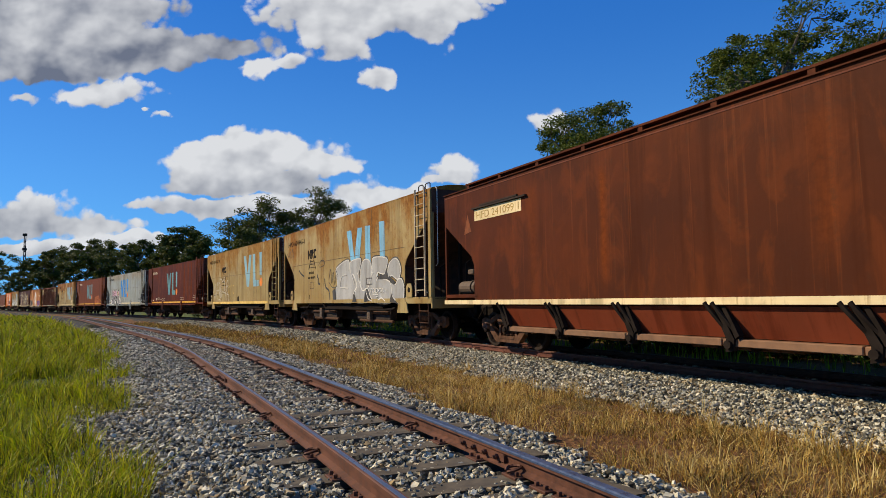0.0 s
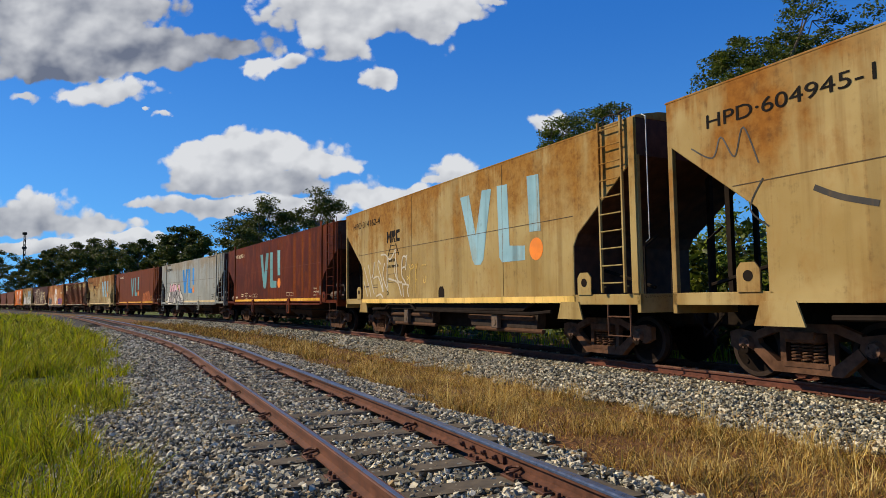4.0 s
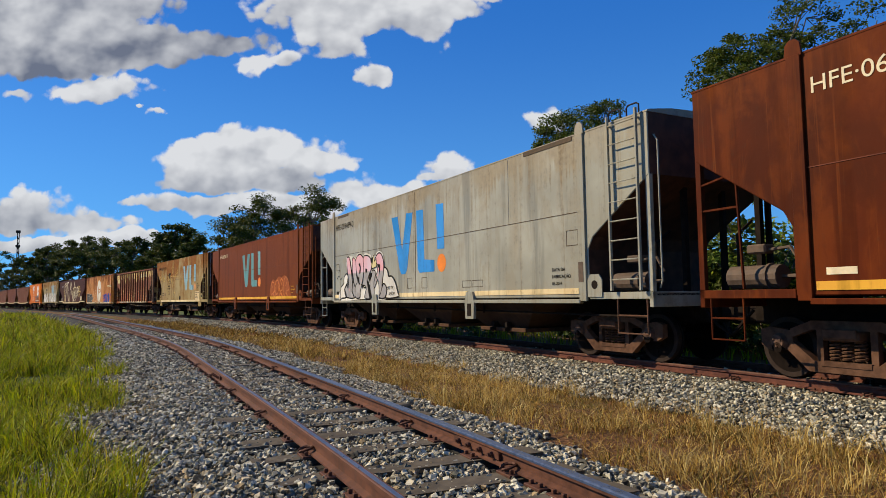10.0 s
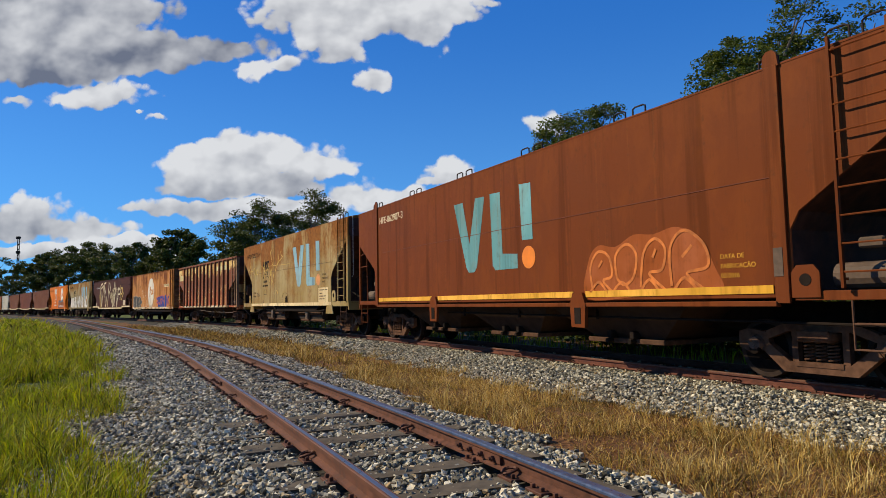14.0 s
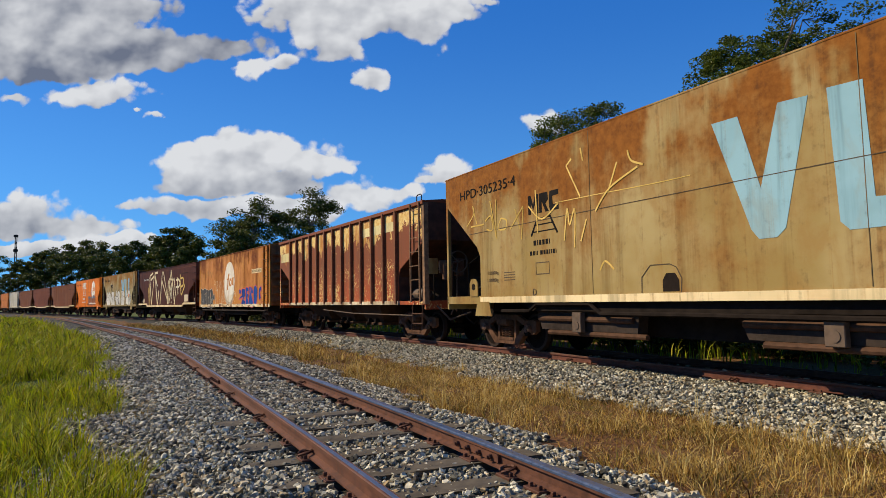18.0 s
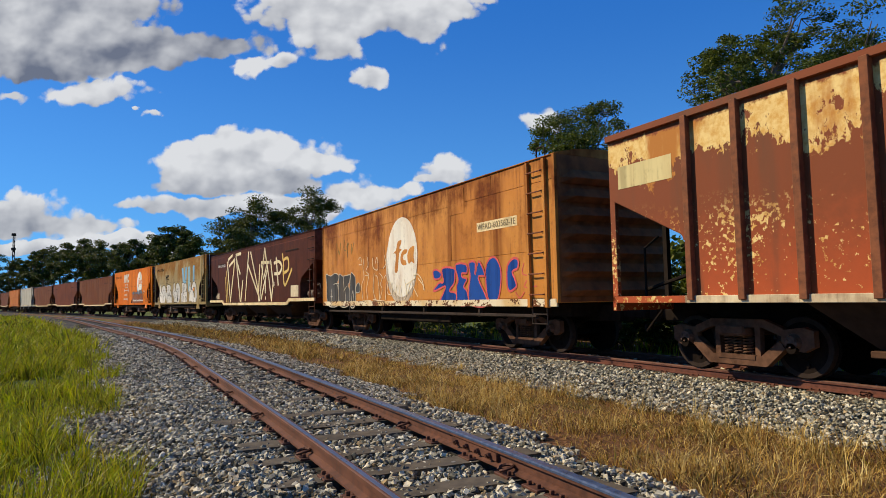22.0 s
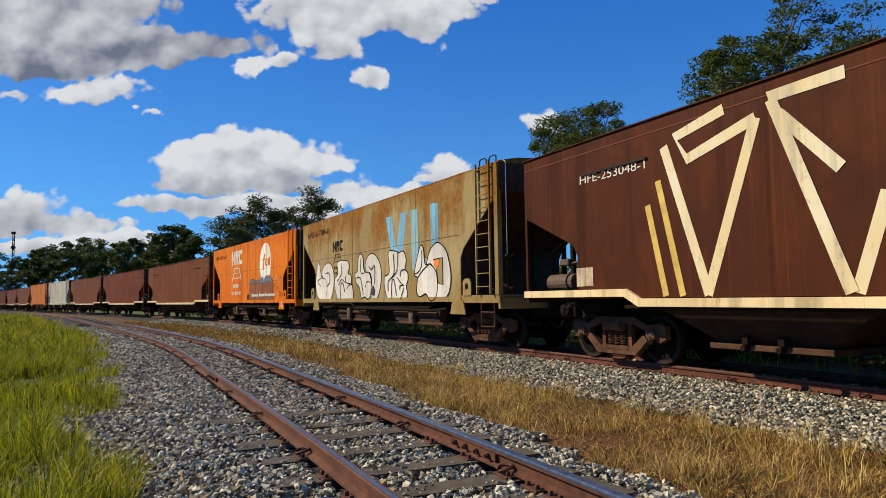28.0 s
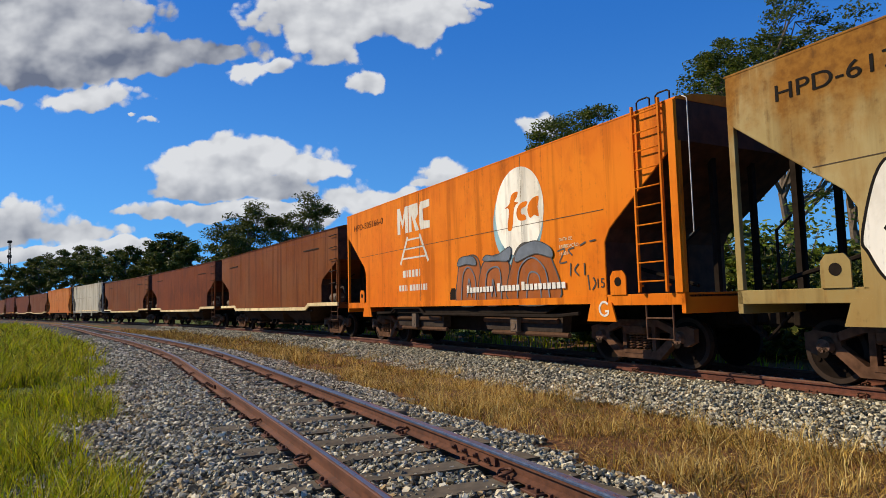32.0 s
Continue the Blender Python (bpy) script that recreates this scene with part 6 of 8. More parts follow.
        plate(bm, gap, 0.002, 0.018)
        part("graffiti_gap", bm, M_SPRAY_DARK, car)
    lettering(car, "TODOS", 2.74, 1.32, 0.19, M_SPRAY_WHITE, 1.04).location.y = -0.018
    lettering(car, "!", 3.92, 1.27, 0.22, M_SPRAY_WHITE).location.y = -0.018
    panel_box(car, 2.50, 2.92, 1.59, 1.77, M_SEAM).location.y = -0.018
    strokes(car, [[(-6.25, 3.15), (-5.9, 2.95), (-5.75, 3.2), (-5.55, 2.9), (-5.4, 3.25), (-5.2, 2.75)], [(-5.15, 2.55), (-5.35, 2.2), (-5.1, 1.95)], [(-2.05, 2.45), (-1.7, 2.58), (-1.42, 2.5), (-1.5, 2.38), (-1.95, 2.34), (-2.05, 2.45)],
                  [(-0.95, 1.85), (-0.75, 2.2), (-0.65, 1.7), (-0.5, 2.1), (-0.35, 1.65), (-0.2, 2.1), (0.0, 1.9)], [(-0.95, 1.75), (-0.5, 1.55), (0.0, 1.62)]], 0.022, M_SPRAY_DARK)
    strokes(car, [[(-4.5, 2.33), (-4.2, 2.18), (-3.8, 2.05)], [(-1.4, 1.9), (-1.3, 1.6), (-0.95, 1.45), (-0.85, 1.12)], [(-2.22, 2.08), (-2.2, 1.95)], [(-2.1, 1.95), (-2.1, 1.75), (-1.9, 1.72)]], 0.07, M_SPRAY_DARK)

    # -- tan hopper with a white scrawl
    car, e = short_hopper("sand-coloured rust-stained covered hopper wagon with white scrawled graffiti", 13.4, M_TAN_B, M_YELLOW_SILL, True)
    on_train(car, 30.6, 13.4, 5.15)
    lettering(car, "HPD·314162-4", -5.97, 3.37, 0.27, M_BLACK_PAINT, 2.24)
    company(car, -3.18, 2.73, 0.92, 0.33, M_BLACK_PAINT)
    panel_box(car, -3.09, -2.63, 1.61, 1.84, M_SEAM)
    bars(car, -4.35, 1.55, [0.45], 0.02, M_SEAM), bars(car, -4.35, 1.48, [0.45], 0.02, M_SEAM), bars(car, -5.0, 1.5, [0.16, 0.2], 0.05, M_SEAM)
    lettering(car, "D", -3.2, 1.25, 0.17, M_BLACK_PAINT)
    emblem(car, 1.15, 1.85, M_PALE_CYAN, M_ORANGE_DOT)
    strokes(car, [[(-5.01, 2.13), (-4.62, 1.55), (-4.43, 1.21)],
                  [(-5.03, 1.72), (-4.72, 1.23)],
                  [(-4.64, 2.19), (-4.44, 1.77), (-4.16, 1.28)],
                  [(-4.14, 2.26), (-4.22, 1.93), (-4.35, 1.77)],
                  [(-4.22, 1.76), (-3.81, 1.78), (-3.47, 1.34)],
                  [(-3.65, 2.16), (-3.82, 2.26), (-3.85, 2.09), (-3.60, 1.72), (-3.45, 1.34)],
                  [(-3.64, 2.43), (-3.28, 2.41), (-2.94, 2.26), (-2.55, 2.53)],
                  [(-3.34, 2.18), (-3.48, 1.87), (-3.35, 1.60), (-3.12, 1.38)],
                  [(-3.14, 2.29), (-3.18, 1.69), (-3.11, 1.46)]], 0.05, M_THIN_WHITE)
    strokes(car, [[(-2.55, 2.48), (-2.61, 1.85), (-2.24, 1.56)],
                  [(-3.07, 1.71), (-2.78, 1.67), (-2.41, 1.57), (-2.17, 1.21)],
                  [(-1.82, 2.31), (-1.89, 1.91)],
                  [(-1.84, 2.26), (-2.08, 2.25), (-2.14, 1.81), (-1.96, 1.62), (-1.86, 1.54)],
                  [(-2.10, 1.97), (-1.94, 2.00)],
                  [(-2.10, 1.56), (-2.04, 1.19)],
                  [(-2.10, 1.53), (-1.72, 1.50), (-1.78, 1.38), (-1.71, 1.18)],
                  [(-4.00, 1.22), (-3.69, 1.28), (-3.47, 1.18)],
                  [(-2.57, 2.29), (-2.51, 2.09), (-2.41, 1.65), (-2.13, 1.58)]], 0.05, M_THIN_WHITE)
    strokes(car, [[(-1.68, 2.06), (-1.59, 1.92), (-1.39, 1.97), (-1.48, 2.04), (-1.56, 1.94)],
                  [(-1.61, 1.90), (-1.65, 1.51)],
                  [(-1.27, 2.04), (-1.26, 1.28)],
                  [(-1.16, 2.07), (-1.26, 1.70), (-1.18, 1.61)],
                  [(-0.90, 1.99), (-0.63, 1.98)],
                  [(-0.83, 1.71), (-0.78, 1.54), (-0.68, 1.57), (-0.66, 1.71)],
                  [(-1.80, 1.74), (-1.70, 1.69), (-1.79, 1.65)]], 0.02, M_FADED_YELLOW)

    # -- red-brown long hopper
    car, e = long_hopper("red-brown grain hopper with a teal emblem and yellow stripe", 15.8, M_RED_A, M_YELLOW_LINE, True, seam_mat=M_SEAM_RED)
    on_train(car, 13.85, 15.8, 6.35)
    emblem(car, -1.60, 1.71, M_TEAL, M_ORANGE_DOT)
    lettering(car, "HFE·062903-1", -6.2, 3.36, 0.27, M_CREAM_LETTER, 1.63)
    three_lines(car, ("COMP   16,83m", "LARG    2,83m", "ALT      4,01m"), -4.31, 1.49, 0.085, M_CREAM_LETTER)
    lettering(car, "VOL   114m³", -3.54, 1.35, 0.085, M_CREAM_LETTER)
    bars(car, -4.98, 1.46, [0.04, 0.3], 0.05, M_CREAM_LETTER), bars(car, -4.98, 1.36, [0.04, 0.3], 0.05, M_CREAM_LETTER)
    for a in (-2.94, 2.33):
        panel_box(car, a, a + 0.38, 1.33, 1.47, M_CREAM_LETTER, 0.012), panel_box(car, a + 0.42, a + 0.86, 1.33, 1.47, M_CREAM_LETTER, 0.012)
    three_lines(car, ("DATA DE", "FABRICAÇÃO", "04-2016"), 5.58, 1.55, 0.085, M_CREAM_LETTER)
    bars(car, -6.12, 1.29, [0.34], 0.08, M_CREAM_LETTER, name="maker_plate")

    # -- grey long hopper
    car, e = long_hopper("weathered grey grain hopper with a blue emblem and pink graffiti", 15.87, M_GREY, M_CREAM, True)
    on_train(car, -2.95, 15.87, 6.35)
    emblem(car, -1.55, 1.72, M_BLUE, M_ORANGE_DOT)
    lettering(car, "HFE-059489-0", -6.22, 3.38, 0.27, M_BLACK_PAINT, 1.64)
    three_lines(car, ("DATA DA", "FABRICAÇÃO", "05-2014"), 5.55, 1.53, 0.085, M_BLACK_PAINT)
    for a in (2.32,):
        panel_box(car, a, a + 0.38, 1.31, 1.45, M_SEAM, 0.012), panel_box(car, a + 0.42, a + 0.86, 1.31, 1.45, M_SEAM, 0.012)
    for x0, x1, z0, z1 in ((-0.56, -0.28, 1.34, 1.60), (0.29, 0.58, 1.33, 1.59), (5.98, 6.28, 1.96, 2.22), (-6.22, -5.9, 2.03, 2.24)):
        panel_box(car, x0, x1, z0, z1, M_SEAM, 0.014, "hatch_outline")
    seam(car, [(-0.06, 1.22), (-0.06, 3.82)], M_SEAM, 0.016), seam(car, [(4.2, 2.55), (4.2, 3.82)], M_SEAM_PALE, 0.012)
    bm = bmesh.new()
    plate(bm, rect(-6.17, -5.79, 1.23, 1.33), 0.004)
    part("maker_plate", bm, M_BLACK_PAINT, car)
    bars(car, -6.12, 1.26, [0.28], 0.04, M_SPRAY_YELLOW)
    bm = bmesh.new()
    plate(bm, rect(-6.17, -5.79, 1.12, 1.21), 0.004)
    part("maker_plate", bm, M_YELLOW_LINE, car)
    for x0, x1 in ((-6.0, -5.0), (4.75, 6.2)):
        bm = bmesh.new()
        plate(bm, rect(x0, x1, 3.78, 3.86), 0.01)
        part("eave_cover", bm, M_SEAM, car)
    # pink letters on a white cloud
    bubbles(car, [[(-5.74, 1.04), (-5.69, 1.44), (-5.42, 1.58), (-5.38, 1.77), (-5.18, 1.89), (-5.03, 1.82), (-5.09, 1.60), (-5.32, 1.40), (-5.15, 1.14), (-5.62, 1.10)]], M_SPRAY_WHITE, M_BLACK_PAINT, 0.045, [(-5.77, 1.04), (-5.72, 1.44), (-5.42, 1.62), (-5.38, 1.81), (-5.10, 1.93), (-5.21, 2.34), (-5.07, 2.44), (-4.59, 2.42), (-4.33, 2.36), (-4.19, 2.46), (-3.94, 2.50), (-3.70, 2.41), (-3.46, 2.45), (-3.09, 2.38), (-3.01, 2.23), (-2.86, 2.40), (-2.73, 2.31), (-2.55, 2.43), (-2.30, 2.42), (-2.13, 2.30), (-2.07, 2.08), (-2.07, 1.89), (-2.16, 1.46), (-2.06, 1.54), (-1.86, 1.35), (-2.01, 1.05), (-3.70, 1.07)], M_SPRAY_WHITE, level=0.012, name="graffiti_cloud")
    bubbles(car, [[(-5.11, 2.38), (-4.84, 2.38), (-4.70, 2.00), (-4.61, 1.99), (-4.58, 2.36), (-4.30, 2.26), (-4.24, 1.80), (-4.15, 1.62), (-4.34, 1.45), (-4.33, 1.13), (-5.15, 1.14), (-5.32, 1.40), (-5.01, 1.60), (-5.05, 1.94)],
                  [(-4.29, 2.22), (-4.19, 2.39), (-3.94, 2.45), (-3.72, 2.37), (-3.61, 2.19), (-3.62, 1.88), (-3.80, 1.49), (-3.93, 1.30), (-3.96, 1.12), (-4.33, 1.13), (-4.34, 1.45), (-4.15, 1.62), (-4.21, 1.86)],
                  [(-3.65, 2.31), (-3.46, 2.38), (-3.16, 2.33), (-3.00, 2.17), (-3.00, 1.97), (-3.18, 1.79), (-3.28, 1.65), (-3.20, 1.46), (-3.01, 1.11), (-3.54, 1.11), (-3.41, 1.41), (-3.67, 1.49), (-3.75, 1.42), (-3.61, 1.88)]], M_PINK, M_BLACK_PAINT, 0.038, level=0.014)
    bubbles(car, [[(-2.94, 1.90), (-2.73, 1.89), (-2.72, 1.73), (-2.82, 1.53), (-2.81, 1.14), (-3.00, 1.11), (-3.14, 1.55), (-2.99, 1.75)],
                  [(-2.74, 2.18), (-2.58, 2.35), (-2.36, 2.39), (-2.19, 2.29), (-2.09, 2.09), (-2.10, 1.84), (-2.21, 1.49), (-2.20, 1.35), (-2.32, 1.12), (-2.45, 1.11), (-2.42, 1.36), (-2.51, 1.62), (-2.67, 1.49), (-2.78, 1.39), (-2.81, 1.53), (-2.71, 1.73), (-2.57, 1.83), (-2.53, 2.03), (-2.60, 2.10)],
                  [(-2.20, 1.40), (-2.06, 1.50), (-1.87, 1.34), (-2.02, 1.10), (-2.42, 1.11), (-2.31, 1.24)]], M_PINK, M_BLACK_PAINT, 0.038, level=0.014)
    bubbles(car, [[(-2.14, 1.90), (-1.97, 1.95), (-1.82, 1.84), (-1.75, 1.70), (-1.53, 1.69), (-1.30, 1.51), (-1.17, 1.28), (-1.12, 1.12), (-2.07, 1.12), (-2.18, 1.56)]], M_SPRAY_WHITE, M_BLACK_PAINT, 0.045, level=0.011, name="graffiti_cloud")
    bubbles(car, [[(-3.04, 2.20), (-2.91, 2.10), (-2.82, 2.37), (-2.74, 2.16), (-2.62, 2.25), (-2.60, 2.00), (-2.94, 1.96)]], M_CROWN, M_BLACK_PAINT, 0.03, soft=False, level=0.022, name="graffiti_crown")
    for gap in ([(-4.05, 2.16), (-3.92, 2.18), (-3.85, 2.03), (-3.90, 1.87), (-3.99, 1.84), (-3.93, 2.04)],
                [(-3.47, 1.99), (-3.33, 1.97), (-3.33, 1.88), (-3.45, 1.84)],
                [(-2.52, 2.03), (-2.43, 2.09), (-2.34, 2.04), (-2.33, 1.89), (-2.41, 1.78), (-2.41, 1.94)],
                [(-3.12, 1.83), (-2.94, 1.85), (-3.14, 1.55), (-3.20, 1.69)],
                [(-3.37, 1.63), (-3.25, 1.62), (-2.98, 1.10), (-3.17, 1.10)],
                [(-4.14, 1.75), (-3.99, 1.74), (-3.98, 1.60), (-3.90, 1.50), (-4.04, 1.54)],
                [(-2.66, 1.74), (-2.59, 1.72), (-2.61, 1.66), (-2.67, 1.67)],
                [(-3.04, 2.25), (-2.87, 2.31), (-2.93, 2.10), (-3.06, 2.19)]):
        bm = bmesh.new()
        plate(bm, gap, 0.002, 0.028)
        part("graffiti_gap", bm, M_BLACK_PAINT, car)
    strokes(car, [[(-4.83, 2.37), (-4.69, 2.00), (-4.55, 1.49)], [(-4.62, 2.00), (-4.48, 1.60), (-4.34, 1.45)], [(-5.02, 1.94), (-4.93, 1.54), (-5.02, 1.43), (-5.09, 1.58)], [(-4.55, 1.49), (-4.61, 1.32), (-4.43, 1.14)], [(-5.32, 1.40), (-5.21, 1.28), (-5.12, 1.14)], [(-4.21, 1.86), (-4.11, 1.72)], [(-3.80, 1.49), (-3.67, 1.62), (-3.62, 1.84)], [(-3.65, 1.48), (-3.60, 1.42), (-3.41, 1.41)]], 0.04, M_BLACK_PAINT, 0.03, False)
    strokes(car, [[(-6.10, 1.75), (-5.90, 1.85), (-5.75, 1.72), (-5.60, 1.8)],
                  [(-5.95, 1.95), (-5.85, 2.05), (-5.80, 1.95)]], 0.02, M_BLACK_PAINT, 0.006)
    for text, x, z in (("ME·TE", -1.86, 1.33), ("AMO!!!", -1.74, 1.17)):
        lettering(car, text, x, z, 0.13, M_BLACK_PAINT, 0.42).location.y = -0.022

    # -- orange-brown long hopper
    car, e = long_hopper("orange-brown grain hopper with a teal emblem and roof hoops", 15.9, M_RED_B, M_YELLOW_LINE, True, seam_mat=M_SEAM_RED)
    on_train(car, -19.85, 15.9, 6.35)
    emblem(car, -1.65, 1.71, M_TEAL, M_ORANGE_DOT)
    hoops(car, [-e + 1.3 + 2.6 * i + d for i in range(6) for d in (0.0, 0.42)][:11], 3.90, M_STEEL, 0.11)
    lettering(car, "HFE-062907-3", -6.2, 3.36, 0.27, M_CREAM_LETTER, 1.63)
    three_lines(car, ("DATA DE", "FABRICAÇÃO", "02-2016"), 5.55, 1.58, 0.085, M_YELLOW_LINE)
    bubbles(car, [], M_SPRAY_GLOW, None, back=[(2.9, 1.1), (2.95, 1.7), (3.2, 1.95), (3.6, 1.9), (4.0, 2.05), (4.4, 2.02), (4.85, 2.08), (5.25, 1.85), (5.45, 1.5), (5.5, 1.14), (4.2, 1.12)], back_mat=M_SPRAY_GLOW)
    strokes(car, [[(3.05, 1.2), (3.0, 1.6), (3.2, 1.85), (3.45, 1.75), (3.5, 1.45), (3.3, 1.38), (3.5, 1.2)], [(3.62, 1.4), (3.6, 1.75), (3.85, 1.92), (4.05, 1.75), (3.98, 1.42), (3.78, 1.3), (3.62, 1.4)],
                  [(4.12, 1.25), (4.2, 1.75), (4.42, 1.95), (4.62, 1.8), (4.55, 1.5), (4.3, 1.45), (4.6, 1.2)], [(4.72, 1.25), (4.72, 1.8), (4.98, 2.02), (5.3, 1.8), (5.35, 1.5), (5.0, 1.42), (5.3, 1.18)],
                  [(2.98, 1.2), (3.2, 1.36), (3.4, 1.18)], [(3.5, 1.18), (3.72, 1.34), (3.92, 1.18)], [(4.1, 1.18), (4.3, 1.36), (4.5, 1.16)], [(4.75, 1.18), (4.95, 1.36), (5.2, 1.16)], [(3.2, 1.6), (3.3, 1.7)], [(4.38, 1.68), (4.45, 1.8)],
                  [(4.92, 1.65), (5.1, 1.8)]], 0.045, M_SPRAY_ORANGE, 0.004)

    # -- ochre hopper
    car, e = short_hopper("ochre rust-stained covered hopper wagon with a cyan emblem", 13.4, M_TAN_C, M_CREAM, True)
    on_train(car, -34.23, 13.4, 5.15)
    lettering(car, "HPD·305235·4", -6.0, 3.32, 0.29, M_BLACK_PAINT, 2.26)
    company(car, -3.29, 2.67, 0.96, 0.36, M_BLACK_PAINT)
    panel_box(car, -3.09, -2.68, 1.54, 1.75, M_SEAM)
    lettering(car, "D", -3.22, 1.15, 0.18, M_SEAM)
    lettering(car, "T.22.000kg", -4.85, 1.60, 0.10, M_SEAM), lettering(car, "L.58.000kg", -4.85, 1.45, 0.10, M_SEAM)
    for k in range(4):
        bars(car, -4.2, 1.46 + 0.05 * k, [0.4], 0.016, M_SEAM)
    emblem(car, 0.99, 1.77, M_PALE_CYAN, M_FADED_DOT)
    strokes(car, [[(-5.70, 2.70), (-5.37, 2.96), (-5.42, 3.12), (-5.25, 2.72)],
                  [(-5.51, 2.68), (-4.95, 2.68)],
                  [(-4.89, 2.74), (-4.65, 2.82), (-4.61, 2.53), (-4.84, 2.56)],
                  [(-4.44, 3.14), (-4.46, 2.34)],
                  [(-4.67, 3.14), (-4.45, 2.33)],
                  [(-4.27, 2.73), (-4.06, 2.66), (-4.12, 2.50), (-4.38, 2.53), (-4.27, 2.73)],
                  [(-3.92, 2.48), (-3.46, 2.87)]], 0.032, M_FADED_YELLOW)
    strokes(car, [[(-3.75, 2.85), (-3.58, 2.43)],
                  [(-3.46, 2.84), (-3.54, 2.23)],
                  [(-3.04, 3.11), (-3.00, 2.30)],
                  [(-3.28, 2.84), (-2.86, 2.55), (-2.36, 2.77)],
                  [(-1.37, 2.50), (-1.02, 2.82), (-0.38, 3.05)],
                  [(-0.83, 3.21), (-1.05, 2.78)],
                  [(-2.10, 3.39), (-1.75, 2.80)]], 0.032, M_FADED_YELLOW)
    strokes(car, [[(-1.95, 3.49), (-2.10, 3.39)],
                  [(-1.70, 3.62), (-1.65, 3.39)],
                  [(-2.21, 2.09), (-2.11, 2.64), (-2.05, 2.35), (-1.90, 2.61), (-1.93, 1.95)],
                  [(-1.76, 2.04), (-1.60, 2.40)],
                  [(-0.58, 3.34), (-0.51, 3.17), (-0.26, 3.06)],
                  [(-1.31, 1.53), (-1.18, 1.67), (-0.98, 1.53)]], 0.032, M_FADED_YELLOW)
    strokes(car, [[(-2.44, 2.79), (-1.27, 2.77), (-0.09, 2.74), (0.60, 2.74)]], 0.014, M_FADED_YELLOW)
    seam(car, [(-0.40, 1.13), (-0.39, 1.38), (-0.21, 1.55), (0.16, 1.55), (0.28, 1.50), (0.37, 1.34), (0.35, 1.11)], M_SEAM, 0.012, "hatch_plate_edge")
    bm = bmesh.new()
    plate(bm, rect(3.92, 4.86, 1.14, 1.66), 0.004)
    pn = part("data_panel", bm, M_CREAM, car, "cream painted data panel")
    for z, ws in ((1.56, (0.5, 0.2)), (1.44, (0.3,)), (1.34, (0.4, 0.15)), (1.24, (0.25, 0.2))):
        bm = bmesh.new()
        x = 4.02
        for w in ws:
            plate(bm, rect(x, x + w, z, z + 0.035), 0.002, 0.0045)
            x += w + 0.06
        part("data_line", bm, M_SEAM, pn)
    three_lines(car, ("DATA DE", "FABRICAÇÃO", "02-2012"), 4.3, 2.1, 0.09, M_SEAM)

    # -- ribbed hopper and box wagon
    car, e = ribbed_hopper("rusty ribbed hopper wagon with peeling cream paint", 13.0, M_PEEL, True)
    on_train(car, -48.46, 13.0, 4.75)
    car, e = box_wagon("old orange box wagon with a white disc and blue graffiti", 13.05, M_BOX, True)
    on_train(car, -62.97, 13.05, 4.6)
    disc_sign(car, 0.0, 2.22, 0.94, 1.06, M_WHITE_CHIP, M_BOX, M_GHOST, 0.009)
    bm = bmesh.new()
    plate(bm, rect(3.82, 5.31, 2.50, 2.70), 0.012)
    part("number_board", bm, M_CREAM, car, "cream number board")
    lettering(car, "WFAD-603562-1E", 3.86, 2.54, 0.18, M_WORN_LETTER, 1.40)
    for o in car.children:
        if o.name.startswith("lettering"):
            o.location.y = -0.012
    blue = ([(1.78, 1.75), (1.96, 1.79), (2.19, 1.69), (2.11, 1.57), (1.84, 1.57)],
            [(2.25, 1.80), (2.80, 1.78), (2.85, 1.62), (2.81, 1.44), (2.58, 1.27), (2.88, 1.21), (2.93, 0.97), (2.12, 0.97), (2.28, 1.22), (2.39, 1.38), (1.94, 1.29), (1.79, 1.30), (2.09, 1.47), (2.30, 1.49)],
            [(2.88, 1.85), (3.35, 1.84), (3.38, 1.65), (3.17, 1.65), (3.18, 1.57), (3.38, 1.51), (3.24, 1.35), (3.38, 1.24), (3.41, 0.97), (2.96, 0.97), (2.92, 1.36), (2.99, 1.51)],
            [(3.48, 1.86), (3.74, 1.86), (3.73, 1.60), (3.89, 1.88), (4.12, 1.57), (3.86, 1.52), (4.21, 0.97), (3.51, 0.96), (3.45, 1.29), (3.52, 1.57)],
            [(4.16, 1.75), (4.32, 1.91), (4.53, 1.91), (4.70, 1.70), (4.71, 1.41), (4.60, 1.08), (4.39, 0.99), (4.20, 1.10), (4.14, 1.44)])
    bubbles(car, blue, M_SPRAY_BLUE, M_SPRAY_RED, 0.045, level=0.009)
    bubbles(car, [[(4.95, 1.72), (5.15, 1.86), (5.32, 1.82), (5.30, 1.66), (5.12, 1.6), (5.2, 1.45), (5.24, 1.3), (5.0, 1.22), (4.92, 1.4)]], M_SPRAY_BLUE, M_SPRAY_RED, 0.05, level=0.009)
    bubbles(car, [[(-6.20, 2.00), (-5.72, 1.93), (-5.30, 2.00), (-4.95, 1.94), (-4.91, 1.80), (-5.07, 1.68), (-4.87, 1.57), (-4.96, 0.95), (-6.00, 0.95), (-6.14, 1.66)],
                  [(-4.87, 1.90), (-4.52, 1.88), (-4.15, 1.89), (-3.85, 1.89), (-3.90, 1.67), (-4.04, 1.57), (-3.86, 1.37), (-3.93, 0.95), (-4.82, 0.95)],
                  [(-3.79, 1.89), (-3.50, 1.87), (-3.38, 1.70), (-3.41, 0.95), (-3.86, 0.95)],
                  [(-3.38, 1.42), (-3.21, 1.60), (-3.04, 1.60), (-2.98, 1.46), (-3.05, 1.33), (-3.30, 1.33)]], M_SPRAY_DARK, M_THIN_WHITE, 0.026, level=0.009)
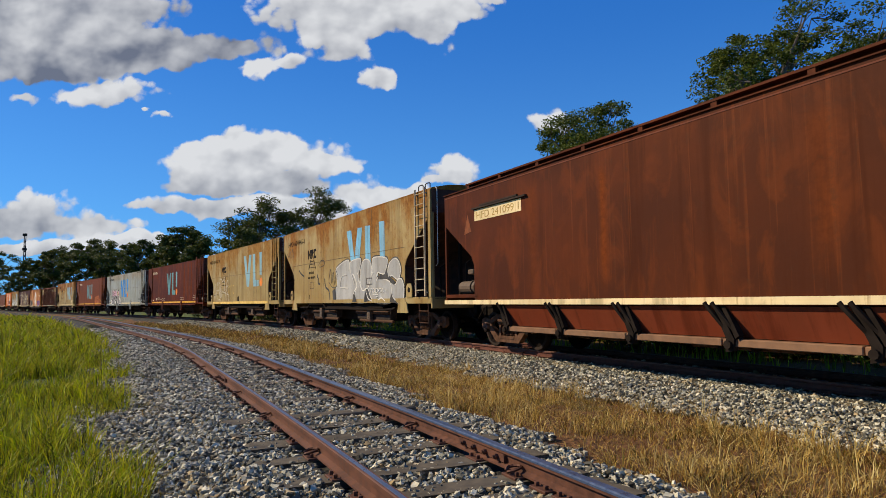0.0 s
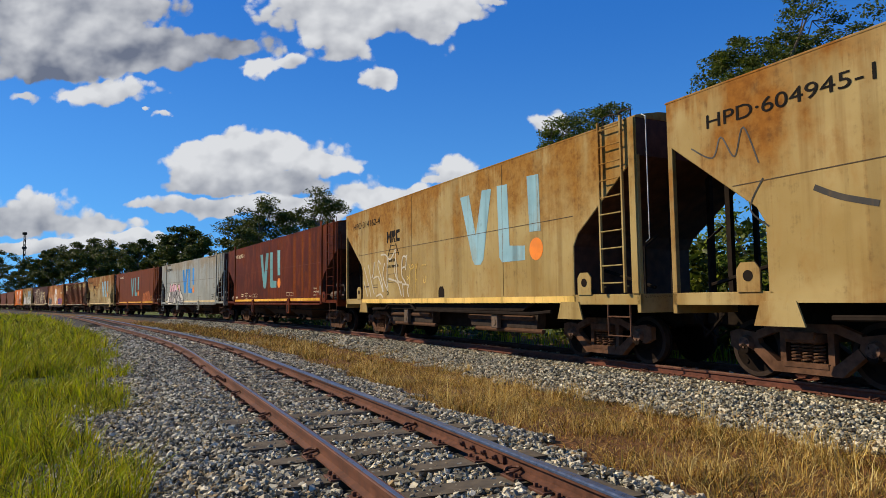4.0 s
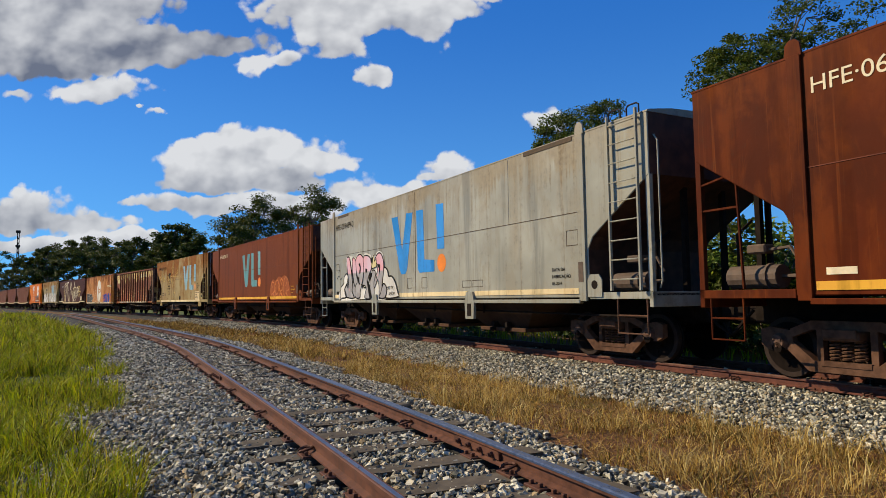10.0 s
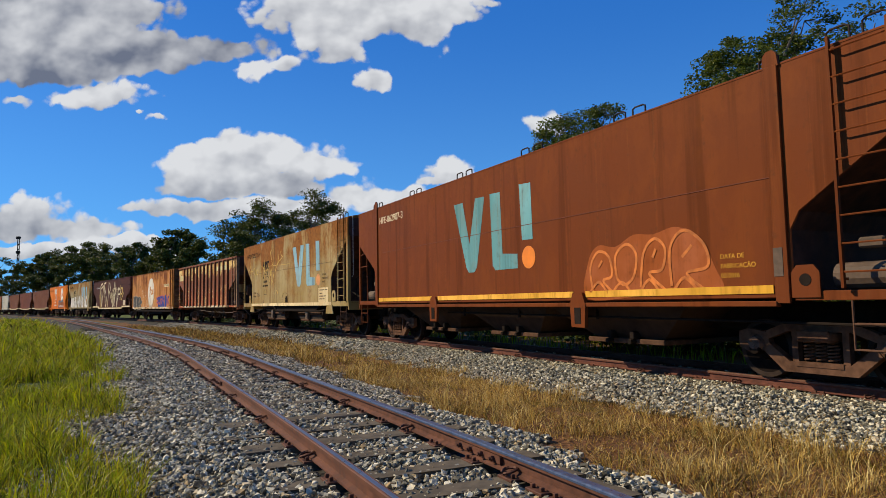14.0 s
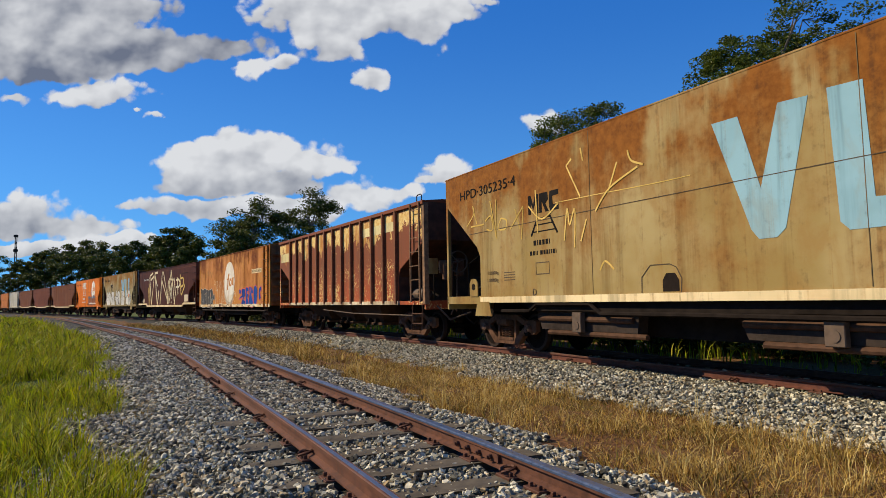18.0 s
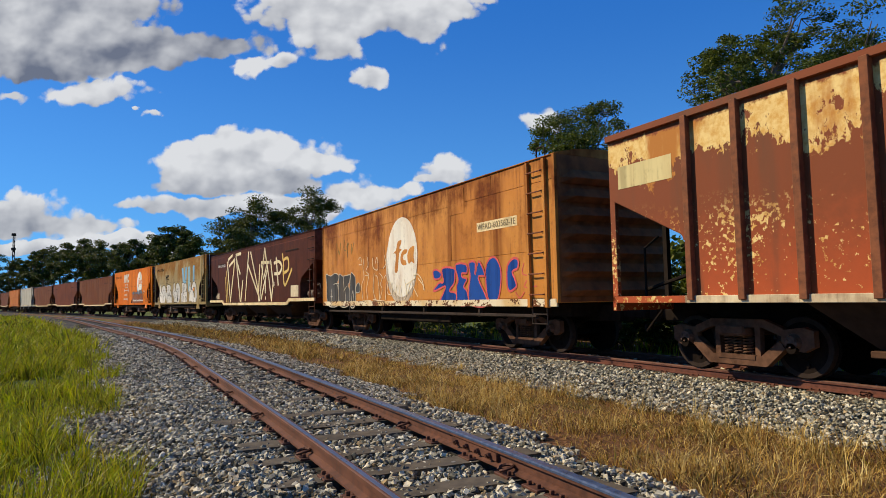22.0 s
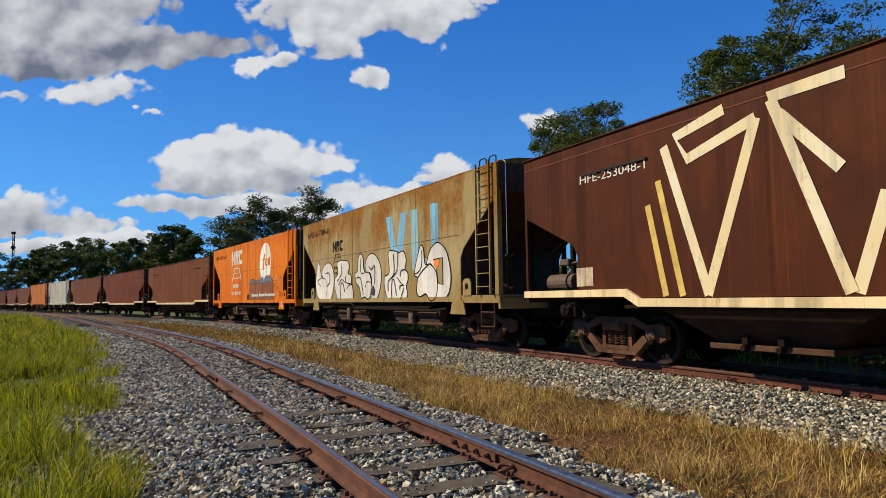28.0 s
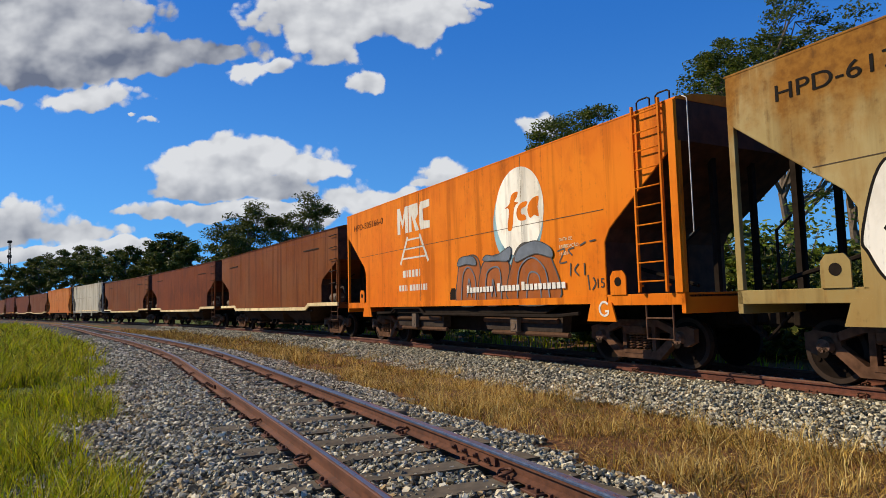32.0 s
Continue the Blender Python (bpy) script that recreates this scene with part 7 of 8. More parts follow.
    strokes(car, [[(-5.62, 1.47), (-5.62, 1.09)], [(-5.71, 1.23), (-5.51, 1.22)], [(-5.40, 1.62), (-5.15, 1.66), (-4.95, 1.50), (-4.91, 0.95)], [(-4.43, 1.86), (-4.40, 1.55), (-4.26, 1.31), (-4.24, 0.95)], [(-4.41, 1.39), (-4.13, 1.54)], [(-3.78, 0.95), (-3.60, 1.39), (-3.51, 1.00)]], 0.022, M_THIN_WHITE, 0.020)
    strokes(car, [[(-3.11, 2.33), (-2.95, 2.40), (-2.83, 2.18), (-3.09, 2.18)],
                  [(-2.64, 2.37), (-2.73, 2.09), (-2.67, 1.76), (-2.86, 1.52), (-2.77, 1.10)],
                  [(-2.41, 2.39), (-2.32, 2.14), (-2.51, 1.95), (-2.29, 1.82), (-2.45, 1.42), (-2.37, 1.10)],
                  [(-2.59, 1.83), (-2.33, 1.82)],
                  [(-1.98, 2.31), (-1.93, 2.03), (-1.59, 1.96), (-1.64, 2.31), (-1.79, 2.13)],
                  [(-1.87, 1.87), (-1.96, 1.41), (-1.77, 1.10), (-1.50, 1.13), (-1.61, 1.70), (-1.77, 1.79)],
                  [(-1.47, 1.84), (-1.28, 1.72), (-1.42, 1.54), (-1.30, 1.39), (-1.44, 1.13)],
                  [(-1.13, 2.34), (-1.02, 2.11), (-1.21, 1.97)],
                  [(-1.16, 1.68), (-1.01, 1.74), (-1.07, 1.09)],
                  [(-0.86, 1.59), (-0.94, 1.30), (-0.65, 1.23), (-0.67, 1.51), (-0.83, 1.59)]], 0.022, M_CREAM_LETTER, 0.016)
    strokes(car, [[(-0.63, 1.58), (-0.48, 1.19), (-0.31, 1.49), (-0.38, 1.01)],
                  [(-0.17, 1.08), (-0.09, 1.48), (0.04, 1.01)],
                  [(0.17, 1.61), (0.30, 1.27), (0.14, 1.08)],
                  [(0.34, 1.21), (0.60, 1.58), (0.62, 1.11)],
                  [(0.70, 1.70), (0.97, 1.72), (1.21, 1.55), (1.32, 1.31)],
                  [(0.64, 1.45), (0.94, 1.16)],
                  [(0.96, 1.63), (1.25, 1.43), (1.28, 1.31)],
                  [(-1.97, 1.10), (-1.07, 1.05)],
                  [(-2.85, 1.06), (-2.11, 1.08)],
                  [(0.26, 1.47), (0.83, 1.63)]], 0.022, M_CREAM_LETTER, 0.016)
    strokes(car, [[(-5.08, 2.42), (-5.09, 3.03)], [(-4.99, 2.88), (-4.86, 2.61), (-4.70, 2.99)], [(-4.35, 3.04), (-4.42, 2.77), (-4.23, 2.69)], [(-4.08, 2.94), (-4.09, 2.47)], [(-4.18, 2.80), (-3.95, 2.91)], [(-3.72, 2.56), (-3.50, 2.90)], [(-3.71, 2.86), (-3.70, 2.54)]], 0.03, M_OLIVE, 0.010)
    strokes(car, [[(5.5, 1.75), (5.45, 1.55), (5.7, 1.5)], [(5.6, 1.9), (5.75, 1.6), (5.5, 1.3), (5.9, 1.3)], [(5.2, 1.2), (5.35, 1.08), (5.5, 1.2)]], 0.02, M_SPRAY_RED, 0.010)

    # -- chocolate hopper with tall cream strokes
    car, e = old_hopper("chocolate brown hopper wagon with tall cream graffiti and cream sill", 16.1, M_BROWN_B, M_CREAM, True, edge=2.6, inset=1.55, inner=1.9)
    on_train(car, -80.07, 16.1, 6.3)
    lettering(car, "HFE-253048-1", -6.38, 2.99, 0.2, M_SPRAY_WHITE, 1.52)
    strokes(car, [[(-4.47, 3.23), (-3.77, 1.10)],
                  [(-3.79, 1.10), (-2.96, 3.27)],
                  [(-3.42, 3.50), (-4.25, 3.32), (-4.05, 2.97), (-2.96, 3.27)],
                  [(-1.84, 3.49), (-2.77, 3.47), (-2.63, 3.22), (-1.94, 2.46)],
                  [(-2.74, 3.44), (-1.90, 1.10)],
                  [(-1.48, 2.14), (-1.84, 1.10)]], 0.15, M_OCHRE_STROKE, smooth=False)
    strokes(car, [[(-4.82, 2.43), (-4.52, 1.09)], [(-4.60, 2.76), (-4.21, 1.09)]], 0.11, M_SPRAY_YELLOW, 0.004, False)
    strokes(car, [[(-0.50, 3.50), (-1.06, 1.13)],
                  [(-0.18, 3.46), (0.95, 1.79), (1.18, 1.12)],
                  [(-0.62, 2.87), (1.05, 1.44)],
                  [(1.31, 2.79), (1.12, 1.49)],
                  [(2.02, 3.48), (1.29, 1.11)],
                  [(2.00, 3.48), (2.56, 2.26), (3.00, 1.10)]], 0.13, M_OCHRE_STROKE, 0.004, False)
    strokes(car, [[(1.49, 2.86), (2.70, 2.80)],
                  [(1.53, 2.77), (1.88, 2.12), (2.36, 2.74)],
                  [(2.85, 2.91), (3.21, 1.87), (2.96, 1.10)],
                  [(2.37, 2.46), (1.51, 1.19)],
                  [(2.15, 2.25), (2.14, 1.46)],
                  [(2.14, 1.32), (2.16, 1.18)]], 0.13, M_OCHRE_STROKE, 0.004, False)
    strokes(car, [[(3.61, 2.96), (3.88, 1.75)],
                  [(3.31, 2.72), (3.91, 2.77), (4.33, 2.55), (4.06, 2.28), (3.38, 2.27)]], 0.13, M_OCHRE_STROKE, 0.004)
    strokes(car, [[(4.41, 3.07), (4.49, 2.78)],
                  [(4.49, 2.78), (5.08, 2.83), (5.15, 2.39), (4.61, 2.26)],
                  [(4.57, 2.77), (4.53, 2.20), (4.76, 1.75), (5.58, 2.39)]], 0.12, M_SPRAY_YELLOW, 0.004)
    strokes(car, [[(3.2, 1.95), (3.28, 1.7)], [(3.3, 1.95), (3.38, 1.7)], [(3.15, 1.87), (3.42, 1.88)], [(3.15, 1.78), (3.42, 1.79)]], 0.025, M_OCHRE_STROKE, 0.004)
    for x0, x1, z0, z1 in ((5.42, 6.29, 1.27, 1.72), (-6.52, -6.1, 1.27, 1.58)):
        bm = bmesh.new()
        plate(bm, rect(x0, x1, z0, z1), 0.003)
        part("cream_patch", bm, M_CREAM_RUST, car)

    # -- olive tan hopper with white bubbles
    car, e = short_hopper("olive tan covered hopper wagon with white bubble graffiti", 13.35, M_TAN_D, None, True)
    on_train(car, -94.42, 13.35, 5.15)
    lettering(car, "HPD-617780-8", -6.0, 3.39, 0.28, M_BLACK_PAINT, 2.24)
    company(car, -3.3, 2.70, 0.95, 0.35, M_BLACK_PAINT)
    emblem(car, 1.06, 1.8, M_PALE_CYAN, None, mats=(M_CYAN, M_PALE_CYAN, M_CYAN))
    white = []
    white.append([(-5.09, 1.69), (-4.92, 2.29), (-4.73, 2.45), (-4.51, 2.00), (-4.38, 1.87), (-3.98, 1.81), (-3.86, 1.48), (-4.05, 1.08), (-4.51, 1.10), (-4.86, 1.21), (-5.04, 1.51)])
    white.append([(-4.39, 2.08), (-4.12, 2.31), (-3.71, 2.37), (-3.33, 2.21), (-3.16, 1.76), (-3.37, 1.23), (-3.68, 1.07), (-4.00, 1.09), (-3.86, 1.48), (-3.98, 1.77), (-4.31, 1.89)])
    white.append([(-3.07, 1.80), (-2.78, 1.97), (-2.81, 2.35), (-1.94, 2.34), (-1.76, 2.11), (-1.89, 1.95), (-1.61, 1.86), (-1.58, 1.61), (-1.47, 1.47), (-1.43, 1.20), (-1.63, 1.06), (-2.65, 1.06), (-2.95, 1.30), (-3.10, 1.61)])
    white.append([(-1.21, 1.93), (-1.03, 1.99), (-0.97, 2.38), (-0.77, 2.48), (-0.62, 2.35), (-0.58, 2.08), (-0.44, 1.91), (-0.15, 1.89), (0.00, 1.66), (-0.04, 1.23), (-0.23, 1.10), (-0.48, 1.18), (-0.73, 1.14), (-0.88, 1.45), (-1.12, 1.59), (-1.24, 1.80)])
    white.append([(-0.42, 2.20), (-0.17, 2.41), (0.21, 2.42), (0.55, 2.22), (0.74, 1.85), (0.63, 1.39), (0.36, 1.07), (0.05, 1.07), (-0.03, 1.42), (0.06, 1.60), (-0.05, 1.86), (-0.39, 1.94)])
    white.append([(0.97, 1.72), (1.29, 1.84), (1.24, 2.40), (1.78, 2.38), (1.85, 2.33), (2.18, 2.36), (2.34, 2.13), (2.27, 1.88), (2.42, 1.79), (2.44, 1.60), (2.34, 1.43), (2.41, 1.18), (2.03, 1.05), (1.28, 1.06), (0.99, 1.38)])
    white.append([(3.50, 1.95), (3.70, 2.29), (4.04, 2.44), (4.37, 2.31), (4.57, 2.06), (4.69, 1.62), (4.61, 1.28), (4.42, 1.11), (4.12, 1.08), (3.95, 1.12), (4.04, 1.37), (3.99, 1.72), (3.71, 1.94)])
    white.append([(2.83, 1.75), (3.11, 2.35), (3.24, 2.44), (3.34, 2.31), (3.42, 1.96), (3.71, 1.93), (3.99, 1.72), (4.04, 1.34), (3.92, 1.10), (3.66, 1.05), (3.44, 1.22), (3.10, 1.15), (2.95, 1.31), (3.00, 1.62)])
    bubbles(car, white, M_SPRAY_WHITE, M_BLACK_PAINT, 0.032)
    strokes(car, [[(-4.48, 1.88), (-4.85, 1.75), (-4.49, 1.58)],
                  [(-4.00, 2.01), (-3.64, 2.01), (-3.58, 1.71), (-3.90, 1.56)],
                  [(-2.46, 2.28), (-2.44, 1.95), (-2.83, 1.71)],
                  [(-2.70, 1.59), (-2.42, 1.76), (-2.09, 1.64)],
                  [(-2.51, 1.10), (-2.55, 1.51), (-2.33, 1.65), (-2.13, 1.35)],
                  [(-2.02, 1.88), (-2.07, 1.67), (-1.63, 1.60)],
                  [(-1.98, 1.45), (-1.79, 1.55), (-1.58, 1.60)],
                  [(-0.76, 2.36), (-0.78, 1.94), (-0.49, 1.89)],
                  [(-1.13, 1.76), (-0.81, 1.74), (-0.57, 1.25)]], 0.03, M_BLACK_PAINT, 0.016)
    strokes(car, [[(-0.43, 1.46), (-0.30, 1.62), (-0.02, 1.60)],
                  [(-0.14, 2.07), (0.05, 1.97), (0.28, 2.07), (0.27, 1.53)],
                  [(1.57, 2.35), (1.60, 1.81), (1.24, 1.59), (1.21, 1.33)],
                  [(1.44, 1.12), (1.45, 1.53), (1.60, 1.62), (1.75, 1.20)],
                  [(1.85, 2.32), (1.79, 1.87), (1.39, 1.66)],
                  [(1.78, 1.69), (2.00, 1.55), (2.19, 1.46)],
                  [(1.98, 1.70), (2.05, 1.85), (2.27, 1.87)],
                  [(1.96, 1.35), (1.99, 1.45), (2.22, 1.46)],
                  [(2.21, 1.39), (2.00, 1.09)]], 0.03, M_BLACK_PAINT, 0.016)
    strokes(car, [[(3.26, 2.32), (3.24, 1.94), (3.05, 1.77), (2.82, 1.73)], [(3.00, 1.62), (3.31, 1.81), (3.64, 1.94)]], 0.03, M_BLACK_PAINT, 0.018)
    bm = bmesh.new()
    plate(bm, [(0.02, 1.37), (0.16, 1.52), (0.30, 1.38), (0.28, 1.22), (0.01, 1.22)], 0.002, 0.018)
    part("graffiti_gap", bm, M_SPRAY_DARK, car)
    bubbles(car, [[(3.87, 2.04), (4.32, 2.06), (4.32, 1.42), (4.09, 1.47), (4.06, 1.69)]], M_TAN_D, M_BLACK_PAINT, 0.03, soft=False, level=0.012, name="graffiti_gap")
    bm = bmesh.new()
    plate(bm, [(3.88, 2.02), (4.17, 2.04), (4.13, 1.89), (4.01, 1.82), (3.92, 1.87)], 0.002, 0.022)
    part("emblem_dot", bm, M_ORANGE_DOT, car, "piece of an orange spot showing through")

    # -- bright orange hopper
    car, e = short_hopper("bright orange covered hopper wagon with a white disc and block mark", 13.4, M_ORANGE, None, True)
    on_train(car, -108.71, 13.4, 5.15)
    lettering(car, "HPD-505166-0", -6.06, 3.36, 0.26, M_BLACK_PAINT, 2.25)
    company(car, -2.80, 2.93, 1.92, 0.70, M_SPRAY_WHITE)
    disc_sign(car, 2.80, 2.82, 0.80, 0.86, M_WHITE, M_ORANGE, M_PALE_CYAN)
    bubbles(car, [[(0.35, 1.08), (0.4, 1.7), (0.55, 2.0), (1.1, 2.1), (1.35, 1.85), (1.3, 1.1)], [(1.3, 1.1), (1.4, 1.8), (1.75, 2.0), (2.25, 2.02), (2.45, 1.75), (2.3, 1.1)], [(2.4, 1.1), (2.55, 1.85), (2.9, 2.18), (3.5, 2.08), (3.8, 1.8), (3.95, 1.1)]],
            M_HUMP, M_SPRAY_DARK, 0.035)
    strokes(car, [[(0.55, 1.15), (0.65, 1.7), (0.9, 1.85), (1.15, 1.6), (1.15, 1.15)], [(0.8, 1.2), (0.9, 1.6), (1.0, 1.2)], [(1.55, 1.15), (1.65, 1.7), (2.1, 1.75), (2.15, 1.15)], [(1.8, 1.2), (1.85, 1.55), (1.95, 1.2)],
                  [(2.7, 1.15), (2.8, 1.7), (3.2, 1.9), (3.6, 1.65), (3.7, 1.15)], [(3.0, 1.15), (3.1, 1.6), (3.4, 1.55), (3.45, 1.15)], [(0.5, 1.95), (0.9, 2.0), (1.2, 1.95)], [(2.6, 1.95), (3.1, 2.05), (3.7, 1.95)]], 0.03, M_SPRAY_BLUE_GREY, 0.016)
    strokes(car, [[(3.95, 1.95), (4.15, 1.97), (4.0, 1.75), (4.2, 1.75)], [(4.35, 1.85), (4.25, 1.95), (4.4, 1.98)], [(4.3, 1.72), (4.28, 1.5)], [(4.5, 1.7), (4.4, 1.6), (4.5, 1.5)], [(4.65, 1.7), (4.65, 1.5)], [(4.72, 1.5), (4.75, 1.25)], [(4.85, 1.45), (4.9, 1.35), (4.82, 1.25)],
                  [(4.55, 2.0), (4.7, 2.05)], [(4.8, 2.05), (4.95, 2.06)]], 0.028, M_SPRAY_DARK, 0.004)
    for x0, count in ((0.82, 8), (2.02, 6), (2.86, 10)):
        bm = bmesh.new()
        for k in range(count):
            plate(bm, rect(x0 + 0.133 * k, x0 + 0.133 * k + 0.10, 1.30, 1.46 if k == 0 else 1.41), 0.003, 0.026)
        part("name_line", bm, M_SPRAY_WHITE, car)
    three_lines(car, ("DATA DE", "FABRICAÇÃO", "11-2011"), 4.0, 2.12, 0.085, M_CREAM_LETTER)
    lettering(car, "15", 4.9, 1.28, 0.22, M_SPRAY_DARK)
    bubbles(car, [[(0.42, 1.9), (0.5, 2.06), (0.8, 2.1), (1.12, 2.06), (1.2, 1.88), (0.8, 1.92)], [(1.5, 1.95), (1.62, 2.06), (2.0, 2.02), (2.5, 2.16), (2.45, 1.9), (2.0, 1.92)], [(2.68, 1.85), (2.8, 2.1), (3.3, 2.2), (3.75, 2.05), (3.8, 1.86), (3.3, 1.96)]],
            M_SPRAY_BLUE_GREY, M_SPRAY_DARK, 0.02, level=0.012)
    bm = bmesh.new()
    ribbon(bm, [(5.10 + 0.11 * math.cos(a), 0.94 + 0.11 * math.sin(a)) for a in np.linspace(0.7, 6.0, 14)] + [(5.12, 0.90)], 0.035, 0.004, 0.026)
    part("gusset_mark", bm, M_SPRAY_WHITE, car)

    # -- the tail of the train
    car, e = old_hopper("dull red-brown hopper wagon with pale streaks and a cream sill", 15.9, M_BROWN_C, M_CREAM, False)
    on_train(car, -125.58, 15.9, 6.2)
    tail = ((-142.6, 15.6, M_BROWN_D, "b"), (-159.6, 15.8, M_BROWN_C, "b"), (-175.2, 14.4, M_PALE_GREY, "g"), (-192.2, 15.6, M_ORANGE_DULL, "s"), (-208.2, 15.2, M_BROWN_C, "b"), (-224.2, 15.2, M_BROWN_D, "b"),
            (-240.2, 15.2, M_RED_A, "l"), (-256.4, 15.2, M_BROWN_C, "b"), (-272.6, 15.2, M_BROWN_D, "b"), (-288.8, 15.2, M_RED_B, "l"), (-305.0, 15.2, M_BROWN_D, "b"), (-321.2, 15.2, M_BROWN_C, "b"), (-337.4, 15.2, M_BROWN_A, "b"))
    for rear, length, paint, kind in tail:
        if kind == "s":
            car, e = short_hopper("dull orange covered hopper wagon down the train", length, paint, None, False)
        elif kind == "g":
            car, e = long_hopper("pale grey grain hopper wagon down the train", length, paint, M_CREAM, False)
        elif kind == "l":
            car, e = long_hopper("red-brown grain hopper down the train", length, paint, M_YELLOW_LINE, False)
        else:
            car, e = old_hopper("brown hopper wagon with a cream sill down the train", length, paint, M_CREAM, False)
        on_train(car, rear, length, length / 2 - 1.75)


M_HUMP = wagon_paint("brown_orange_spray", (0.30, 0.085, 0.018), (0.16, 0.15, 0.14), 0.3, 0.0, None, 61.0, streak=0.4)
M_OLIVE = plain("olive_brush_paint", (0.16, 0.13, 0.03), 0.7, 0, 8.0, 0.4)
M_PALE_GREY = wagon_paint("pale_grey_paint", (0.46, 0.42, 0.33), (0.30, 0.20, 0.09), 0.25, 0.3, (0.54, 0.50, 0.40), 63.0)
M_FADED_YELLOW = wagon_paint("faded_yellow_paint_stick", (0.60, 0.40, 0.10), (0.34, 0.16, 0.03), 0.42, 0.2, None, 64.0)
M_CROWN = wagon_paint("pale_yellow_spray", (0.62, 0.52, 0.26), (0.42, 0.32, 0.15), 0.2, 0.0, None, 65.0)
M_RUST_RUN = plain("orange_rust_run", (0.19, 0.052, 0.015), 0.85, 0, 7.0, 0.4)
M_YELLOW_SILL = wagon_paint("yellow_tan_sill_paint", (0.68, 0.45, 0.12), (0.5, 0.3, 0.1), 0.1, 0.0, None, 51.0)
M_SEAM_PALE = plain("pale_seam", (0.34, 0.31, 0.25), 0.85, 0, 12.0, 0.3)
M_FADED_DOT = plain("faded_orange_dot", (0.62, 0.26, 0.08), 0.6, 0, 6.0, 0.2)
M_WHITE_CHIP = wagon_paint("chipped_white_paint", (0.76, 0.71, 0.58), (0.36, 0.15, 0.04), 0.46, 0.0, (0.78, 0.74, 0.63), 53.0, streak=0.3)
M_GHOST = wagon_paint("ghost_grey_paint", (0.45, 0.36, 0.26), (0.30, 0.15, 0.06), 0.2, 0.0, None, 54.0)
M_SPRAY_BLUE_GREY = plain("blue_grey_spray", (0.12, 0.14, 0.17), 0.6, 0, 6.0, 0.3)
M_BROWN_D = wagon_paint("rust_brown_paint", (0.16, 0.042, 0.011), (0.27, 0.08, 0.014), 0.36, 0.2, (0.11, 0.030, 0.010), 56.0)
M_ORANGE_DULL = wagon_paint("dull_orange_paint", (0.50, 0.15, 0.025), (0.30, 0.09, 0.02), 0.3, 0.4, (0.50, 0.18, 0.04), 57.0)
build_train()



# ---- stones, grass ----
def np_mesh(name, verts, loops, sizes, mat, smooth=False):
    """A mesh from arrays: corner numbers face after face, and the faces' sizes."""
    me = bpy.data.meshes.new(name)
    me.vertices.add(len(verts))
    me.vertices.foreach_set("co", np.ascontiguousarray(verts, np.float32).ravel())
    me.loops.add(len(loops))
    me.loops.foreach_set("vertex_index", np.ascontiguousarray(loops, np.int32))
    starts = np.concatenate([[0], np.cumsum(sizes)[:-1]])
    me.polygons.add(len(sizes))
    me.polygons.foreach_set("loop_start", starts.astype(np.int32))
    me.polygons.foreach_set("use_smooth", np.full(len(sizes), smooth))
    me.update(calc_edges=True)
    me.materials.append(mat)
    return me


def turns_of(rng, n):
    q = rng.normal(size=(n, 4))
    q /= np.linalg.norm(q, axis=1)[:, None]
    w, x, y, z = q.T
    return np.stack([np.stack([1 - 2 * (y * y + z * z), 2 * (x * y - z * w), 2 * (x * z + y * w)], -1),
                     np.stack([2 * (x * y + z * w), 1 - 2 * (x * x + z * z), 2 * (y * z - x * w)], -1),
                     np.stack([2 * (x * z - y * w), 2 * (y * z + x * w), 1 - 2 * (x * x + y * y)], -1)], 1)


def stones(name, xy, size, seed, label):
    """Broken ballast stones lying on the ground."""
    rng = np.random.default_rng(seed)
    turn = np.arange(4) * np.pi / 2
    base = np.concatenate([np.c_[np.cos(turn), np.sin(turn), -0.55 + 0 * turn], np.c_[0.9 * np.cos(turn + 0.8), 0.9 * np.sin(turn + 0.8), 0.6 + 0 * turn]])
    tri = np.array([(0, 3, 2), (0, 2, 1), (4, 5, 6), (4, 6, 7)] + [(i, (i + 1) % 4, 4 + i) for i in range(4)] + [((i + 1) % 4, 4 + (i + 1) % 4, 4 + i) for i in range(4)])
    n = len(xy)
    z, _ = cover_at(xy[:, 0], xy[:, 1])
    shape = (base[None] + rng.uniform(-0.30, 0.30, (n, 8, 3))) * rng.uniform(0.60, 1.10, (n, 1, 3))
    shape = np.einsum("nij,nkj->nki", turns_of(rng, n), shape) * (size * rng.uniform(0.5, 1.6, n) / 2)[:, None, None]
    shape[:, :, 2] *= 0.85
    mid = np.c_[xy, z + 0.010 + rng.uniform(-0.014, 0.036, n)]
    verts = (shape + mid[:, None]).reshape(-1, 3)
    loops = (tri[None] + (np.arange(n) * 8)[:, None, None]).ravel()
    me = np_mesh(name, verts, loops, np.full(n * 12, 3), M_STONE)
    return tagged(new(name, me), label, "ballast", kind="stuff")


def strip(place, s0, s1, o0, o1, per_m2, seed):
    rng = np.random.default_rng(seed)
    n = int((s1 - s0) * (o1 - o0) * per_m2)
    s, o = rng.uniform(s0, s1, n), rng.uniform(o0, o1, n)
    xs, ys, ts, grid = (TX, TY, TT, SIDE_S) if place == "siding" else (LX, LY, LT, SS)
    t = np.interp(s, grid, ts)
    return np.c_[np.interp(s, grid, xs) + o * np.sin(t), np.interp(s, grid, ys) - o * np.cos(t)], o


